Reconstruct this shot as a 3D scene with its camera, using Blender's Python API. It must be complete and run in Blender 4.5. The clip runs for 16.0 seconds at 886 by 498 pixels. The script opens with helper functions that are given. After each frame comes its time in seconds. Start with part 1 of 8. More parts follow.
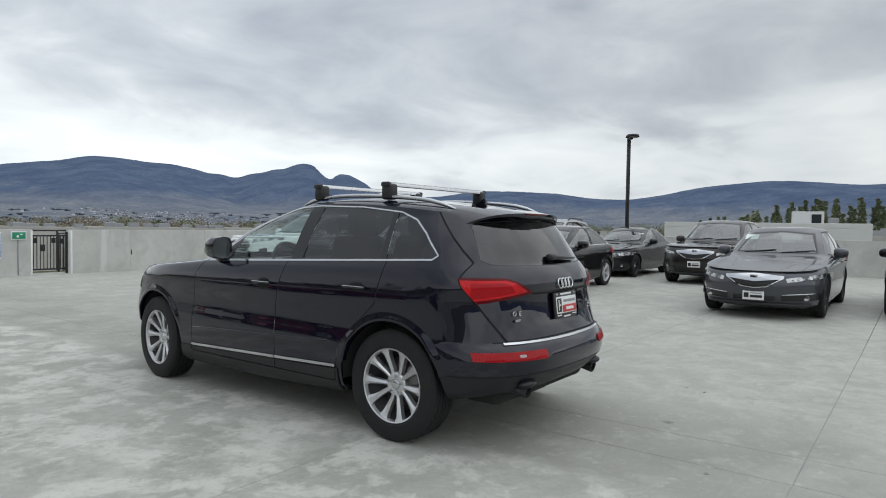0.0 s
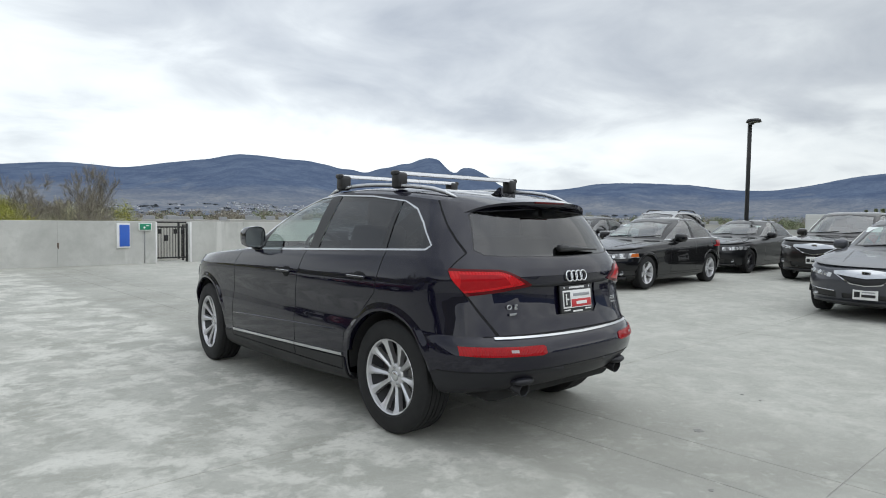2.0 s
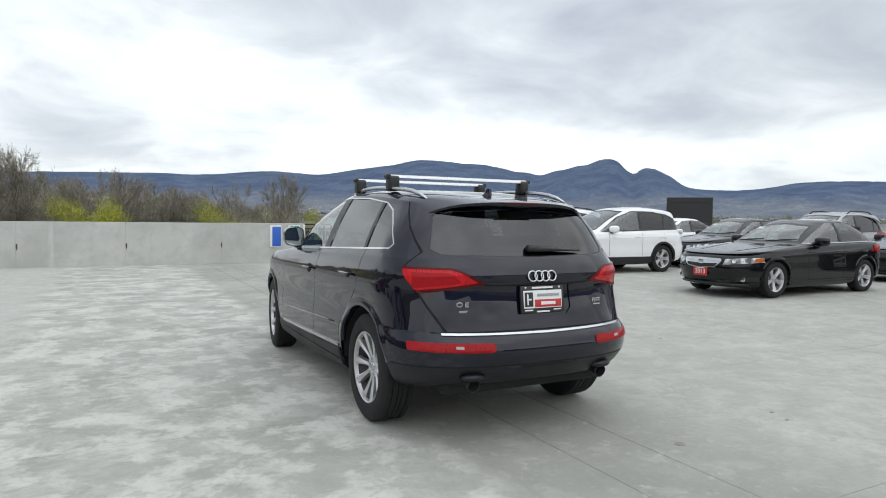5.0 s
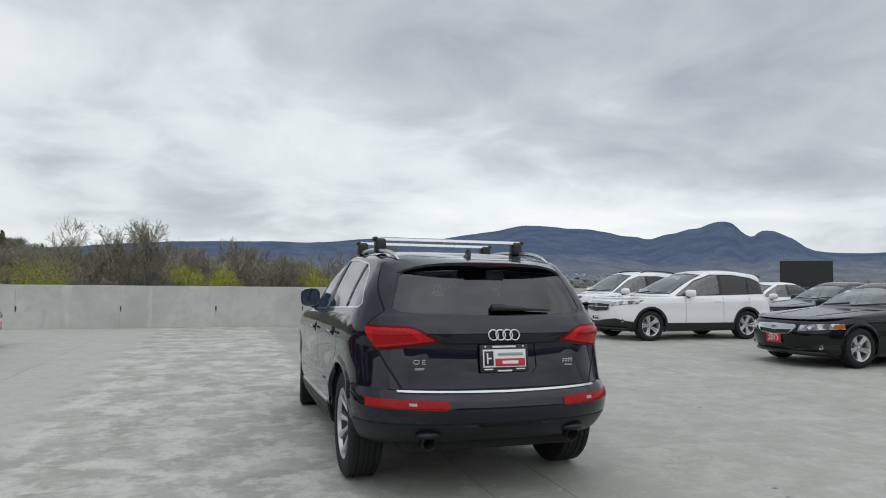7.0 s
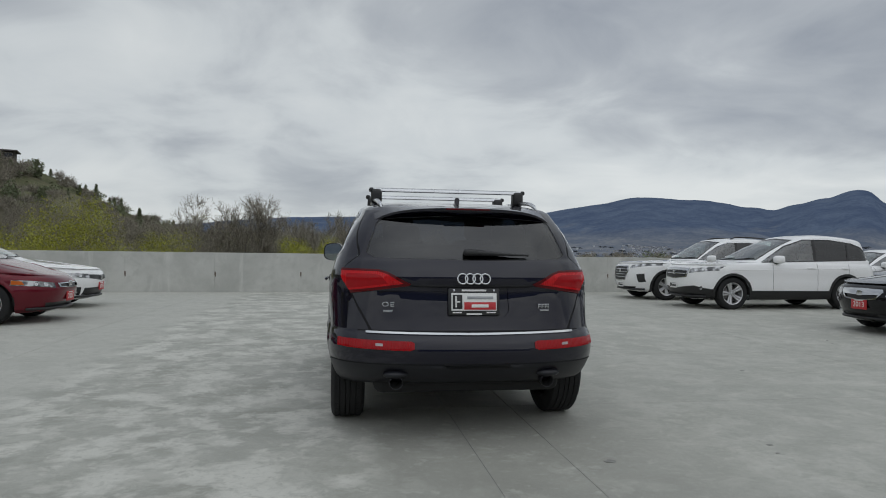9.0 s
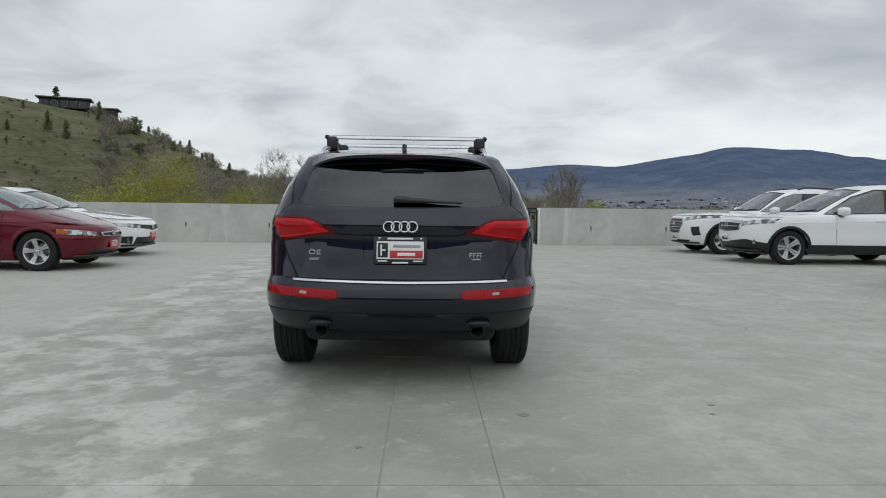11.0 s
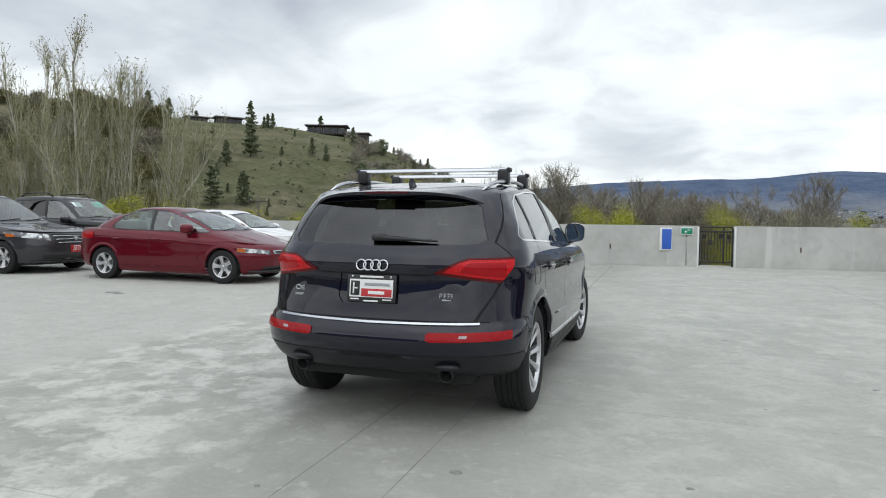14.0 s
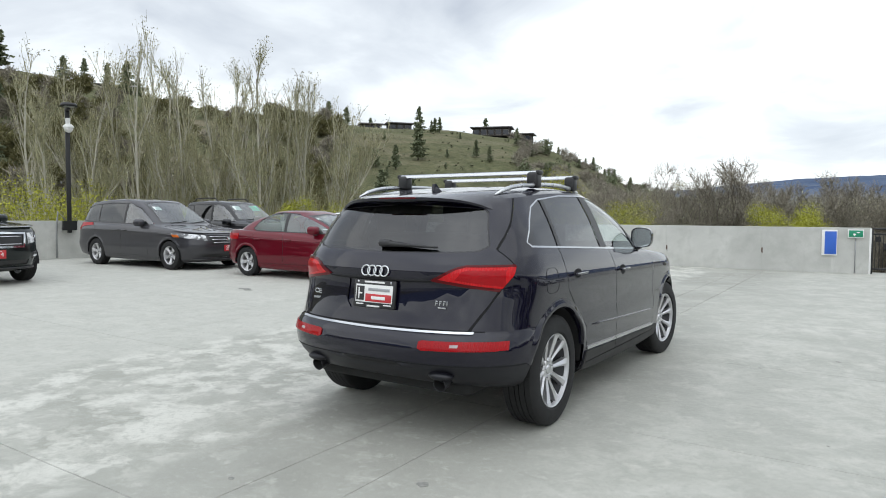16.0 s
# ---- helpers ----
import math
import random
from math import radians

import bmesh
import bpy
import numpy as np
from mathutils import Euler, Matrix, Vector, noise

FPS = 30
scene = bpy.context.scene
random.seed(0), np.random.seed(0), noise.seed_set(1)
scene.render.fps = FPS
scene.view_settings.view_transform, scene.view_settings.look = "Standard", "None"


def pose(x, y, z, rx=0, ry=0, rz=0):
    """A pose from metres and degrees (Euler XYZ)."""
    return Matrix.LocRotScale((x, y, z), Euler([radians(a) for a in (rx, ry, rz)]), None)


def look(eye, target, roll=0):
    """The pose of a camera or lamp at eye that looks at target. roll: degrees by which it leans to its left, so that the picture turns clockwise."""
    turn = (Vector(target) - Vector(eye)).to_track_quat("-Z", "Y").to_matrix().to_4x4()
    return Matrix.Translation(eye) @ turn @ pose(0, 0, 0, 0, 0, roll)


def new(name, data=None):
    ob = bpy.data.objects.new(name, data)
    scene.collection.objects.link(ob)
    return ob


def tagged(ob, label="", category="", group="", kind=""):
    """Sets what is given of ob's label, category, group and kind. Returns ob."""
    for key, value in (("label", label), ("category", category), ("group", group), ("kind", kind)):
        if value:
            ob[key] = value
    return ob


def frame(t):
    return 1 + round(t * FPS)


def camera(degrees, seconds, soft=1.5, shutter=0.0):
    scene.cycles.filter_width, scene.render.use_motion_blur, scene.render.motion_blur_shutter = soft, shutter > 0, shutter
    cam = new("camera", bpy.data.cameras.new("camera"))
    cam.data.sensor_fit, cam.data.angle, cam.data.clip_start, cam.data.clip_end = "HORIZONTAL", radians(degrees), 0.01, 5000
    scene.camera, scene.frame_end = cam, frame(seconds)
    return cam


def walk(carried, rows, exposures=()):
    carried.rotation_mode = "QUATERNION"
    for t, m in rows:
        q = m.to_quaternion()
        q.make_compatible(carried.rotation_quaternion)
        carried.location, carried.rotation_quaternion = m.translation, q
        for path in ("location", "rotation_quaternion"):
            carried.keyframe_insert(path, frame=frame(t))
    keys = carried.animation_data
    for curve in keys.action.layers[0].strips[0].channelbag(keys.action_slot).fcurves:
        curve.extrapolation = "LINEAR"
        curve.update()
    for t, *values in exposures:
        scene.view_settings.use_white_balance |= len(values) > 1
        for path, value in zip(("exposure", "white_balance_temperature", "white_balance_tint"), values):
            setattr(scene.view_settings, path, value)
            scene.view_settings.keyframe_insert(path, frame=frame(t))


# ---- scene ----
cam = camera(68.5, 16.0, soft=1.0)
PATH = [
    (0, (-4.1, -2.742, 1.404), (-2.493, -1.554, 1.335), 0.9),
    (0.5, (-3.918, -2.838, 1.384), (-2.376, -1.567, 1.309), 0.9),
    (1, (-3.755, -2.949, 1.386), (-2.303, -1.576, 1.306), 0.9),
    (1.5, (-3.618, -3.1, 1.388), (-2.21, -1.683, 1.3), 0.9),
    (2, (-3.479, -3.25, 1.39), (-2.124, -1.782, 1.294), 0.9),
    (2.5, (-3.295, -3.357, 1.373), (-2.012, -1.827, 1.269), 1.0),
    (3, (-3.123, -3.483, 1.359), (-1.947, -1.87, 1.248), 1.0),
    (3.2, (-3.062, -3.535, 1.351), (-1.926, -1.893, 1.237), 1.0),
    (5.3, (-2.407, -4.24, 1.403), (-1.525, -2.447, 1.331), 0.9),
    (5.5, (-2.344, -4.292, 1.408), (-1.49, -2.484, 1.375), 0.9),
    (6, (-2.159, -4.457, 1.413), (-1.393, -2.611, 1.477), 0.8),
    (6.5, (-1.934, -4.556, 1.382), (-1.233, -2.686, 1.487), 0.7),
    (7, (-1.72, -4.633, 1.367), (-1.097, -2.736, 1.469), 0.7),
    (7.5, (-1.532, -4.743, 1.338), (-0.971, -2.826, 1.438), 0.7),
    (8, (-1.318, -4.826, 1.303), (-0.819, -2.892, 1.394), 0.7),
    (8.5, (-1.106, -4.856, 1.241), (-0.687, -2.901, 1.316), 0.7),
    (9, (-0.88, -4.868, 1.187), (-0.571, -2.892, 1.205), 0.7),
    (9.5, (-0.658, -4.909, 1.154), (-0.399, -2.926, 1.125), 0.6),
    (9.7, (-0.548, -4.922, 1.15), (-0.302, -2.938, 1.094), 0.6),
    (11.8, (0.522, -4.716, 1.183), (0.4, -2.725, 1.046), 0.8),
    (12, (0.639, -4.671, 1.19), (0.464, -2.684, 1.051), 0.8),
    (12.5, (0.918, -4.629, 1.214), (0.603, -2.659, 1.073), 0.8),
    (13, (1.175, -4.629, 1.235), (0.771, -2.675, 1.1), 0.7),
    (13.5, (1.426, -4.606, 1.302), (0.95, -2.666, 1.191), 0.8),
    (14, (1.659, -4.486, 1.336), (1.029, -2.59, 1.239), 0.6),
    (14.5, (1.858, -4.411, 1.362), (1.039, -2.589, 1.271), 0.6),
    (15, (2.1, -4.334, 1.381), (1.123, -2.591, 1.29), 0.5),
    (15.5, (2.339, -4.172, 1.373), (1.301, -2.465, 1.278), 0.4),
    (16, (2.544, -3.985, 1.379), (1.459, -2.308, 1.279), 0.4),
]
walk(cam, [(t, look(eye, target, roll)) for t, eye, target, roll in PATH],
     exposures=[(0, 0.31), (1.5, 0.43), (3.2, 0.60), (5.5, 0.5), (6.5, 0.28), (7.5, 0.0), (9, -0.24), (9.7, -0.18), (12, 0.24), (13, 0.42), (14, 0.52), (15, 0.63), (16, 0.77)])

# ---- world, sun ----
def build_world():
    w = bpy.data.worlds.new("overcast_world")
    scene.world = w
    w.use_nodes = True
    nt = w.node_tree
    nt.nodes.clear()
    N, K = nt.nodes.new, nt.links.new

    def m(op, a, b=None, c=None):
        n = N("ShaderNodeMath")
        n.operation = op
        for i, v in enumerate((a, b, c)):
            if v is None:
                continue
            if isinstance(v, (int, float)):
                n.inputs[i].default_value = v
            else:
                K(v, n.inputs[i])
        return n.outputs[0]

    out = N("ShaderNodeOutputWorld")
    bg = N("ShaderNodeBackground")
    tc = N("ShaderNodeTexCoord")
    sep = N("ShaderNodeSeparateXYZ")
    K(tc.outputs["Generated"], sep.inputs[0])
    zz = m("MAXIMUM", sep.outputs[2], 0.0)
    den = m("ADD", zz, 0.24)
    comb = N("ShaderNodeCombineXYZ")
    K(m("DIVIDE", sep.outputs[0], den), comb.inputs[0])
    K(m("DIVIDE", sep.outputs[1], den), comb.inputs[1])
    comb.inputs[2].default_value = CLOUD_SEED

    def cloud(scale, detail, rough, dist):
        n = N("ShaderNodeTexNoise")
        n.inputs["Scale"].default_value = scale
        n.inputs["Detail"].default_value = detail
        n.inputs["Roughness"].default_value = rough
        n.inputs["Distortion"].default_value = dist
        K(comb.outputs[0], n.inputs["Vector"])
        return n.outputs["Fac"]

    big, small = cloud(0.85, 3, 0.5, 0.2), cloud(2.1, 7, 0.54, 0.45)
    mixed = m("ADD", m("MULTIPLY", big, 0.60), m("MULTIPLY", small, 0.40))
    # lighter towards the horizon, where the cloud deck thins
    low = m("POWER", m("SUBTRACT", 1.0, m("MINIMUM", m("MULTIPLY", zz, 2.3), 1.0)), 1.9)
    mixed = m("ADD", mixed, m("SUBTRACT", m("MULTIPLY", low, 0.175), 0.020))
    ramp = N("ShaderNodeValToRGB")
    K(mixed, ramp.inputs[0])
    el = ramp.color_ramp.elements
    el[0].position, el[0].color = 0.36, (0.335, 0.37, 0.425, 1)
    el[1].position, el[1].color = 0.70, (0.835, 0.87, 0.875, 1)
    mid = el.new(0.50)
    mid.color = (0.525, 0.562, 0.60, 1)
    mid = el.new(0.58)
    mid.color = (0.70, 0.743, 0.765, 1)
    # the cloud glows softly towards the hidden sun
    aim = N("ShaderNodeVectorMath")
    aim.operation = "DOT_PRODUCT"
    K(tc.outputs["Generated"], aim.inputs[0])
    aim.inputs[1].default_value = (math.sin(radians(SUN_AZ)) * math.cos(radians(SUN_EL)), math.cos(radians(SUN_AZ)) * math.cos(radians(SUN_EL)), math.sin(radians(SUN_EL)))
    glow = m("ADD", m("MULTIPLY", m("POWER", m("MAXIMUM", aim.outputs["Value"], 0.0), 3.0), GLOW), 1.0)
    # the deck of cloud is thicker to the east
    east = N("ShaderNodeVectorMath")
    east.operation = "DOT_PRODUCT"
    K(tc.outputs["Generated"], east.inputs[0])
    east.inputs[1].default_value = (0.93, -0.15, 0.30)
    thick = m("SUBTRACT", 1.0, m("MULTIPLY", m("POWER", m("MAXIMUM", east.outputs["Value"], 0.0), 4.0), 0.22))
    glow = m("MULTIPLY", glow, thick)
    # and thinner to the north-east
    thin = N("ShaderNodeVectorMath")
    thin.operation = "DOT_PRODUCT"
    K(tc.outputs["Generated"], thin.inputs[0])
    thin.inputs[1].default_value = (0.54, 0.77, 0.34)
    glow = m("MULTIPLY", glow, m("ADD", m("MULTIPLY", m("POWER", m("MAXIMUM", thin.outputs["Value"], 0.0), 6.0), 0.10), 0.955))
    # an overcast sky is brightest overhead
    high = m("MULTIPLY", m("POWER", m("MINIMUM", m("MULTIPLY", m("MAXIMUM", m("SUBTRACT", zz, 0.42), 0.0), 2.2), 1.0), 1.3), 0.55)
    glow = m("MULTIPLY", glow, m("ADD", high, 1.0))
    sky = N("ShaderNodeTexSky")
    sky.sky_type, sky.sun_disc = "NISHITA", False
    sky.sun_elevation, sky.sun_rotation = radians(SUN_EL), radians(SUN_AZ)
    dim = N("ShaderNodeVectorMath")
    dim.operation = "SCALE"
    K(sky.outputs[0], dim.inputs[0])
    dim.inputs["Scale"].default_value = 0.09
    mx = N("ShaderNodeMix")
    mx.data_type = "RGBA"
    mx.inputs[0].default_value = 0.93
    K(dim.outputs[0], mx.inputs[6])
    K(ramp.outputs[0], mx.inputs[7])
    K(mx.outputs[2], bg.inputs["Color"])
    K(m("MULTIPLY", glow, SKY), bg.inputs["Strength"])
    K(bg.outputs[0], out.inputs[0])


SUN_EL, SUN_AZ, SKY, CLOUD_SEED, GLOW = 50.0, 172.0, 1.0, 3.3, 0.40
build_world()
sun = new("sun", bpy.data.lights.new("sun", "SUN"))
sun.data.energy, sun.data.angle, sun.data.color = 0.5, radians(125), (1.0, 0.96, 0.9)
sun.matrix_world = look((60 * math.sin(radians(SUN_AZ)), 60 * math.cos(radians(SUN_AZ)), 72), (0, 0, 0))

# ---- materials ----
class Nodes:
    """Small helper to wire a node material."""
    def __init__(self, name):
        self.mat = bpy.data.materials.new(name)
        self.mat.use_nodes = True
        self.nt = self.mat.node_tree
        self.bsdf = self.nt.nodes["Principled BSDF"]
        self.out = self.nt.nodes["Material Output"]

    def add(self, kind, **values):
        n = self.nt.nodes.new(kind)
        for k, v in values.items():
            n.inputs[k.replace("_", " ")].default_value = v
        return n

    def link(self, a, b):
        self.nt.links.new(a, b)

    def coords(self, scale=(1, 1, 1), kind="Object"):
        tc = self.nt.nodes.new("ShaderNodeTexCoord")
        mp = self.nt.nodes.new("ShaderNodeMapping")
        mp.inputs["Scale"].default_value = scale
        self.link(tc.outputs[kind], mp.inputs["Vector"])
        return mp.outputs[0]

    def noise(self, vec, scale, detail=4, rough=0.55, dist=0.0):
        n = self.add("ShaderNodeTexNoise", Scale=scale, Detail=detail, Roughness=rough, Distortion=dist)
        self.link(vec, n.inputs["Vector"])
        return n.outputs["Fac"]

    def ramp(self, fac, stops):
        n = self.nt.nodes.new("ShaderNodeValToRGB")
        self.link(fac, n.inputs[0])
        el = n.color_ramp.elements
        while len(el) < len(stops):
            el.new(0.5)
        for e, (p, c) in zip(el, stops):
            e.position = p
            e.color = (*c, 1) if len(c) == 3 else (c[0], c[0], c[0], 1)
        return n.outputs[0]

    def mix(self, fac, a, b, mode="MIX"):
        n = self.nt.nodes.new("ShaderNodeMix")
        n.data_type, n.blend_type = "RGBA", mode
        for sock, v in ((n.inputs[0], fac), (n.inputs[6], a), (n.inputs[7], b)):
            if isinstance(v, (int, float)):
                sock.default_value = v
            elif isinstance(v, tuple):
                sock.default_value = (*v, 1)
            else:
                self.link(v, sock)
        return n.outputs[2]

    def bump(self, height, strength=0.2, distance=0.01):
        n = self.add("ShaderNodeBump", Strength=strength, Distance=distance)
        self.link(height, n.inputs["Height"])
        self.link(n.outputs[0], self.bsdf.inputs["Normal"])

    def set(self, **values):
        for k, v in values.items():
            s = self.bsdf.inputs[k.replace("_", " ")]
            if isinstance(v, tuple):
                s.default_value = (*v, 1) if len(v) == 3 else v
            elif isinstance(v, (int, float)):
                s.default_value = v
            else:
                self.link(v, s)
        return self


def shade(c, f):
    return tuple(min(1.0, x * f) for x in c)


def surface(name, base, rough=0.5, metal=0.0, var=0.15, scale=3.0, fine=40.0, bump=0.0, dist=0.004, coat=0.0, spec=0.5, each=0.0):
    """A plain surface with variation at two scales, and from piece to piece if each is set."""
    n = Nodes(name)
    v = n.coords()
    a, b = n.noise(v, scale, 5), n.noise(v, fine, 3)
    col = n.mix(n.ramp(a, [(0.3, (0,)), (0.7, (1,))]), shade(base, 1 - var), shade(base, 1 + var))
    col = n.mix(0.5, col, n.mix(b, shade(base, 1 - 0.6 * var), shade(base, 1 + 0.6 * var)))
    if each:
        oi = n.nt.nodes.new("ShaderNodeObjectInfo")
        col = n.mix(oi.outputs["Random"], n.mix(1.0, col, (1 - each,) * 3, "MULTIPLY"), col)
    n.set(Base_Color=col, Metallic=metal, Coat_Weight=coat, Coat_Roughness=0.03, Specular_IOR_Level=spec)
    n.set(Roughness=n.ramp(a, [(0.2, (max(0.02, rough * 0.85),)), (0.8, (min(1, rough * 1.15),))]))
    if bump:
        n.bump(b, bump, dist)
    return n.mat


def car_paint(name, base, flake=0.35, rough=0.32, dust=0.03, ior=1.43):
    n = Nodes(name)
    v = n.coords()
    cell = n.add("ShaderNodeTexVoronoi", Scale=900.0)
    n.link(v, cell.inputs["Vector"])
    dirt = n.ramp(n.noise(v, 1.6, 6, 0.62, 0.4), [(0.45, (0,)), (0.8, (1,))])
    col = n.mix(cell.outputs["Distance"], shade(base, 0.85), shade(base, 1.2))
    col = n.mix(n.mix(1.0, dirt, (dust,) * 3, "MULTIPLY"), col, (0.35, 0.34, 0.31))
    n.set(Base_Color=col, Metallic=flake, Roughness=rough, Coat_Weight=1.0, Coat_IOR=ior, Specular_IOR_Level=0.03)
    n.set(Coat_Roughness=n.ramp(dirt, [(0, (0.015,)), (1, (0.06,))]))
    return n.mat


def pane_glass(name, tint, face=0.05):
    """Thin glass: what lies behind shows through the tint; gloss grows towards grazing angles, alike from both sides."""
    n = Nodes(name)
    n.nt.nodes.remove(n.bsdf)
    tr = n.nt.nodes.new("ShaderNodeBsdfTransparent")
    tr.inputs[0].default_value = (*tint, 1)
    gl = n.nt.nodes.new("ShaderNodeBsdfGlossy")
    gl.inputs["Roughness"].default_value = 0.012
    gl.inputs["Color"].default_value = (1, 1, 1, 1)
    lw = n.add("ShaderNodeLayerWeight", Blend=0.5)
    p5 = n.nt.nodes.new("ShaderNodeMath")
    p5.operation = "POWER"
    n.link(lw.outputs["Facing"], p5.inputs[0])
    p5.inputs[1].default_value = 4.0
    fr = n.add("ShaderNodeMapRange", To_Min=face, To_Max=1.0)
    n.link(p5.outputs[0], fr.inputs[0])
    mx = n.nt.nodes.new("ShaderNodeMixShader")
    n.link(fr.outputs[0], mx.inputs[0])
    n.link(tr.outputs[0], mx.inputs[1])
    n.link(gl.outputs[0], mx.inputs[2])
    n.link(mx.outputs[0], n.out.inputs[0])
    return n.mat


def lens_plastic(name, base, ribs=0.0):
    n = Nodes(name)
    v = n.coords()
    f = n.noise(v, 30, 2)
    n.set(Base_Color=n.mix(f, shade(base, 0.8), shade(base, 1.15)), Roughness=0.35, Coat_Weight=0.6, Coat_Roughness=0.02, Coat_IOR=1.42, Specular_IOR_Level=0.03)
    if ribs:
        w = n.add("ShaderNodeTexWave", Scale=ribs, Distortion=0.0)
        w.bands_direction = "X"
        n.link(v, w.inputs["Vector"])
        n.bump(w.outputs["Fac"], 0.5, 0.004)
    return n.mat


def lamp_lens():
    """A clear lamp cover over dark and bright reflector cells."""
    n = Nodes("lamp_lens")
    v = n.coords()
    soft = n.noise(v, 7.0, 2, 0.5)
    col = n.ramp(soft, [(0.42, (0.06, 0.063, 0.068)), (0.5, (0.22, 0.225, 0.23)), (0.58, (0.60, 0.61, 0.62))])
    n.set(Base_Color=col, Metallic=0.3, Roughness=0.2, Coat_Weight=1.0, Coat_Roughness=0.01)
    return n.mat


def concrete_deck():
    """Weathered deck: a blotched traffic lane between two plainer ones, all along the y axis."""
    n = Nodes("deck_concrete")
    tc = n.nt.nodes.new("ShaderNodeTexCoord")

    def warped(scale, amount):
        w = n.add("ShaderNodeTexNoise", Scale=scale, Detail=5.0, Roughness=0.62)
        n.link(tc.outputs["Object"], w.inputs["Vector"])
        add = n.nt.nodes.new("ShaderNodeVectorMath")
        add.operation = "MULTIPLY_ADD"
        n.link(w.outputs["Color"], add.inputs[0])
        add.inputs[1].default_value = (amount, amount, 0)
        n.link(tc.outputs["Object"], add.inputs[2])
        return add.outputs[0]

    v = warped(2.6, 0.16)
    sep = n.nt.nodes.new("ShaderNodeSeparateXYZ")
    n.link(v, sep.inputs[0])
    across = n.add("ShaderNodeMapRange", From_Min=-8.0, From_Max=8.0)
    n.link(sep.outputs[0], across.inputs[0])
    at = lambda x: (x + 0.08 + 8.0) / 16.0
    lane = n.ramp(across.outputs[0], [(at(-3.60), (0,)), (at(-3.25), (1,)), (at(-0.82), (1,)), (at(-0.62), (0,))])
    shaded_lane = n.ramp(across.outputs[0], [(at(-0.82), (0,)), (at(-0.62), (1,)), (at(0.55), (0.85,)), (at(1.60), (0,))])
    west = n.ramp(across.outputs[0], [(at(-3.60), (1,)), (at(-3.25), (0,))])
    big = n.noise(v, 0.20, 4, 0.55, 0.3)
    mid = n.noise(v, 0.85, 8, 0.62, 0.0)
    blot = n.noise(v, 1.7, 10, 0.64, 0.0)
    pale = n.noise(v, 2.1, 10, 0.62, 0.0)
    speck = n.noise(v, 7.5, 7, 0.70, 0.2)
    fine = n.noise(v, 26, 6, 0.75)
    grit = n.noise(tc.outputs["Object"], 190, 2, 0.6)
    # plain concrete
    col = n.ramp(mid, [(0.38, (0.355, 0.360, 0.330)), (0.47, (0.445, 0.450, 0.418)), (0.54, (0.515, 0.518, 0.484)), (0.62, (0.585, 0.585, 0.550))])
    col = n.mix(n.ramp(big, [(0.38, (0.35,)), (0.58, (0,))]), col, (0.365, 0.372, 0.342))
    soft_dark = n.ramp(blot, [(0.50, (0,)), (0.57, (0.8,))])
    col = n.mix(soft_dark, col, (0.318, 0.325, 0.294))
    col = n.mix(n.ramp(pale, [(0.56, (0,)), (0.66, (0.5,))]), col, (0.590, 0.590, 0.552))
    cloudy = n.noise(v, 3.4, 9, 0.66, 0.0)
    col = n.mix(n.ramp(cloudy, [(0.36, (0.7,)), (0.49, (0,))]), col, (0.325, 0.331, 0.298))
    col = n.mix(n.ramp(cloudy, [(0.52, (0,)), (0.64, (0.6,))]), col, (0.600, 0.598, 0.556))
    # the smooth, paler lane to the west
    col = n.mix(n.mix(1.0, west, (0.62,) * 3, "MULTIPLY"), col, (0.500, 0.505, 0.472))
    # the darker lane where cars stop, its colour deepened as the middle car's shade
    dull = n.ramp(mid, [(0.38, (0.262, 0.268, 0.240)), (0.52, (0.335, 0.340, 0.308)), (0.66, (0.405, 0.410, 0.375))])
    col = n.mix(n.mix(1.0, shaded_lane, (0.84,) * 3, "MULTIPLY"), col, dull)
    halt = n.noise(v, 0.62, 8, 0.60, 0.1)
    col = n.mix(n.mix(1.0, n.ramp(halt, [(0.42, (0,)), (0.49, (0.42,)), (0.57, (0.78,))]), shaded_lane, "MULTIPLY"), col, (0.192, 0.194, 0.168))
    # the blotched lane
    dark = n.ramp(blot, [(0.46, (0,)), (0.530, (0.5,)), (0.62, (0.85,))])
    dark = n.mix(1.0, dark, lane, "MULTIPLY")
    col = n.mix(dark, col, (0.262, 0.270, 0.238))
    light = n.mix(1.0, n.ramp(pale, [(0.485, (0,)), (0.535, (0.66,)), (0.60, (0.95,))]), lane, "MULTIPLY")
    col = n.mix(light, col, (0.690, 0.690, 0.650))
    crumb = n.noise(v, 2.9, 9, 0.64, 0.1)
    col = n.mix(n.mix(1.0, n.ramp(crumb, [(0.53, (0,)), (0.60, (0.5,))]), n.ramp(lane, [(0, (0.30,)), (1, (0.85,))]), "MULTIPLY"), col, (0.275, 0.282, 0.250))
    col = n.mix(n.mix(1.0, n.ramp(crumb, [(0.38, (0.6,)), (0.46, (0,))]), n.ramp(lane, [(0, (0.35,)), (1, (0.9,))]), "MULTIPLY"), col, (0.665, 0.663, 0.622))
    flake = n.mix(1.0, n.ramp(speck, [(0.54, (0,)), (0.61, (0.55,))]), n.ramp(lane, [(0, (0.7,)), (1, (1,))]), "MULTIPLY")
    col = n.mix(flake, col, (0.305, 0.312, 0.282))
    col = n.mix(n.ramp(speck, [(0.34, (0.42,)), (0.42, (0,))]), col, (0.640, 0.640, 0.602))
    col = n.mix(n.ramp(fine, [(0.30, (0.62,)), (0.48, (0,))]), col, (0.270, 0.276, 0.250))
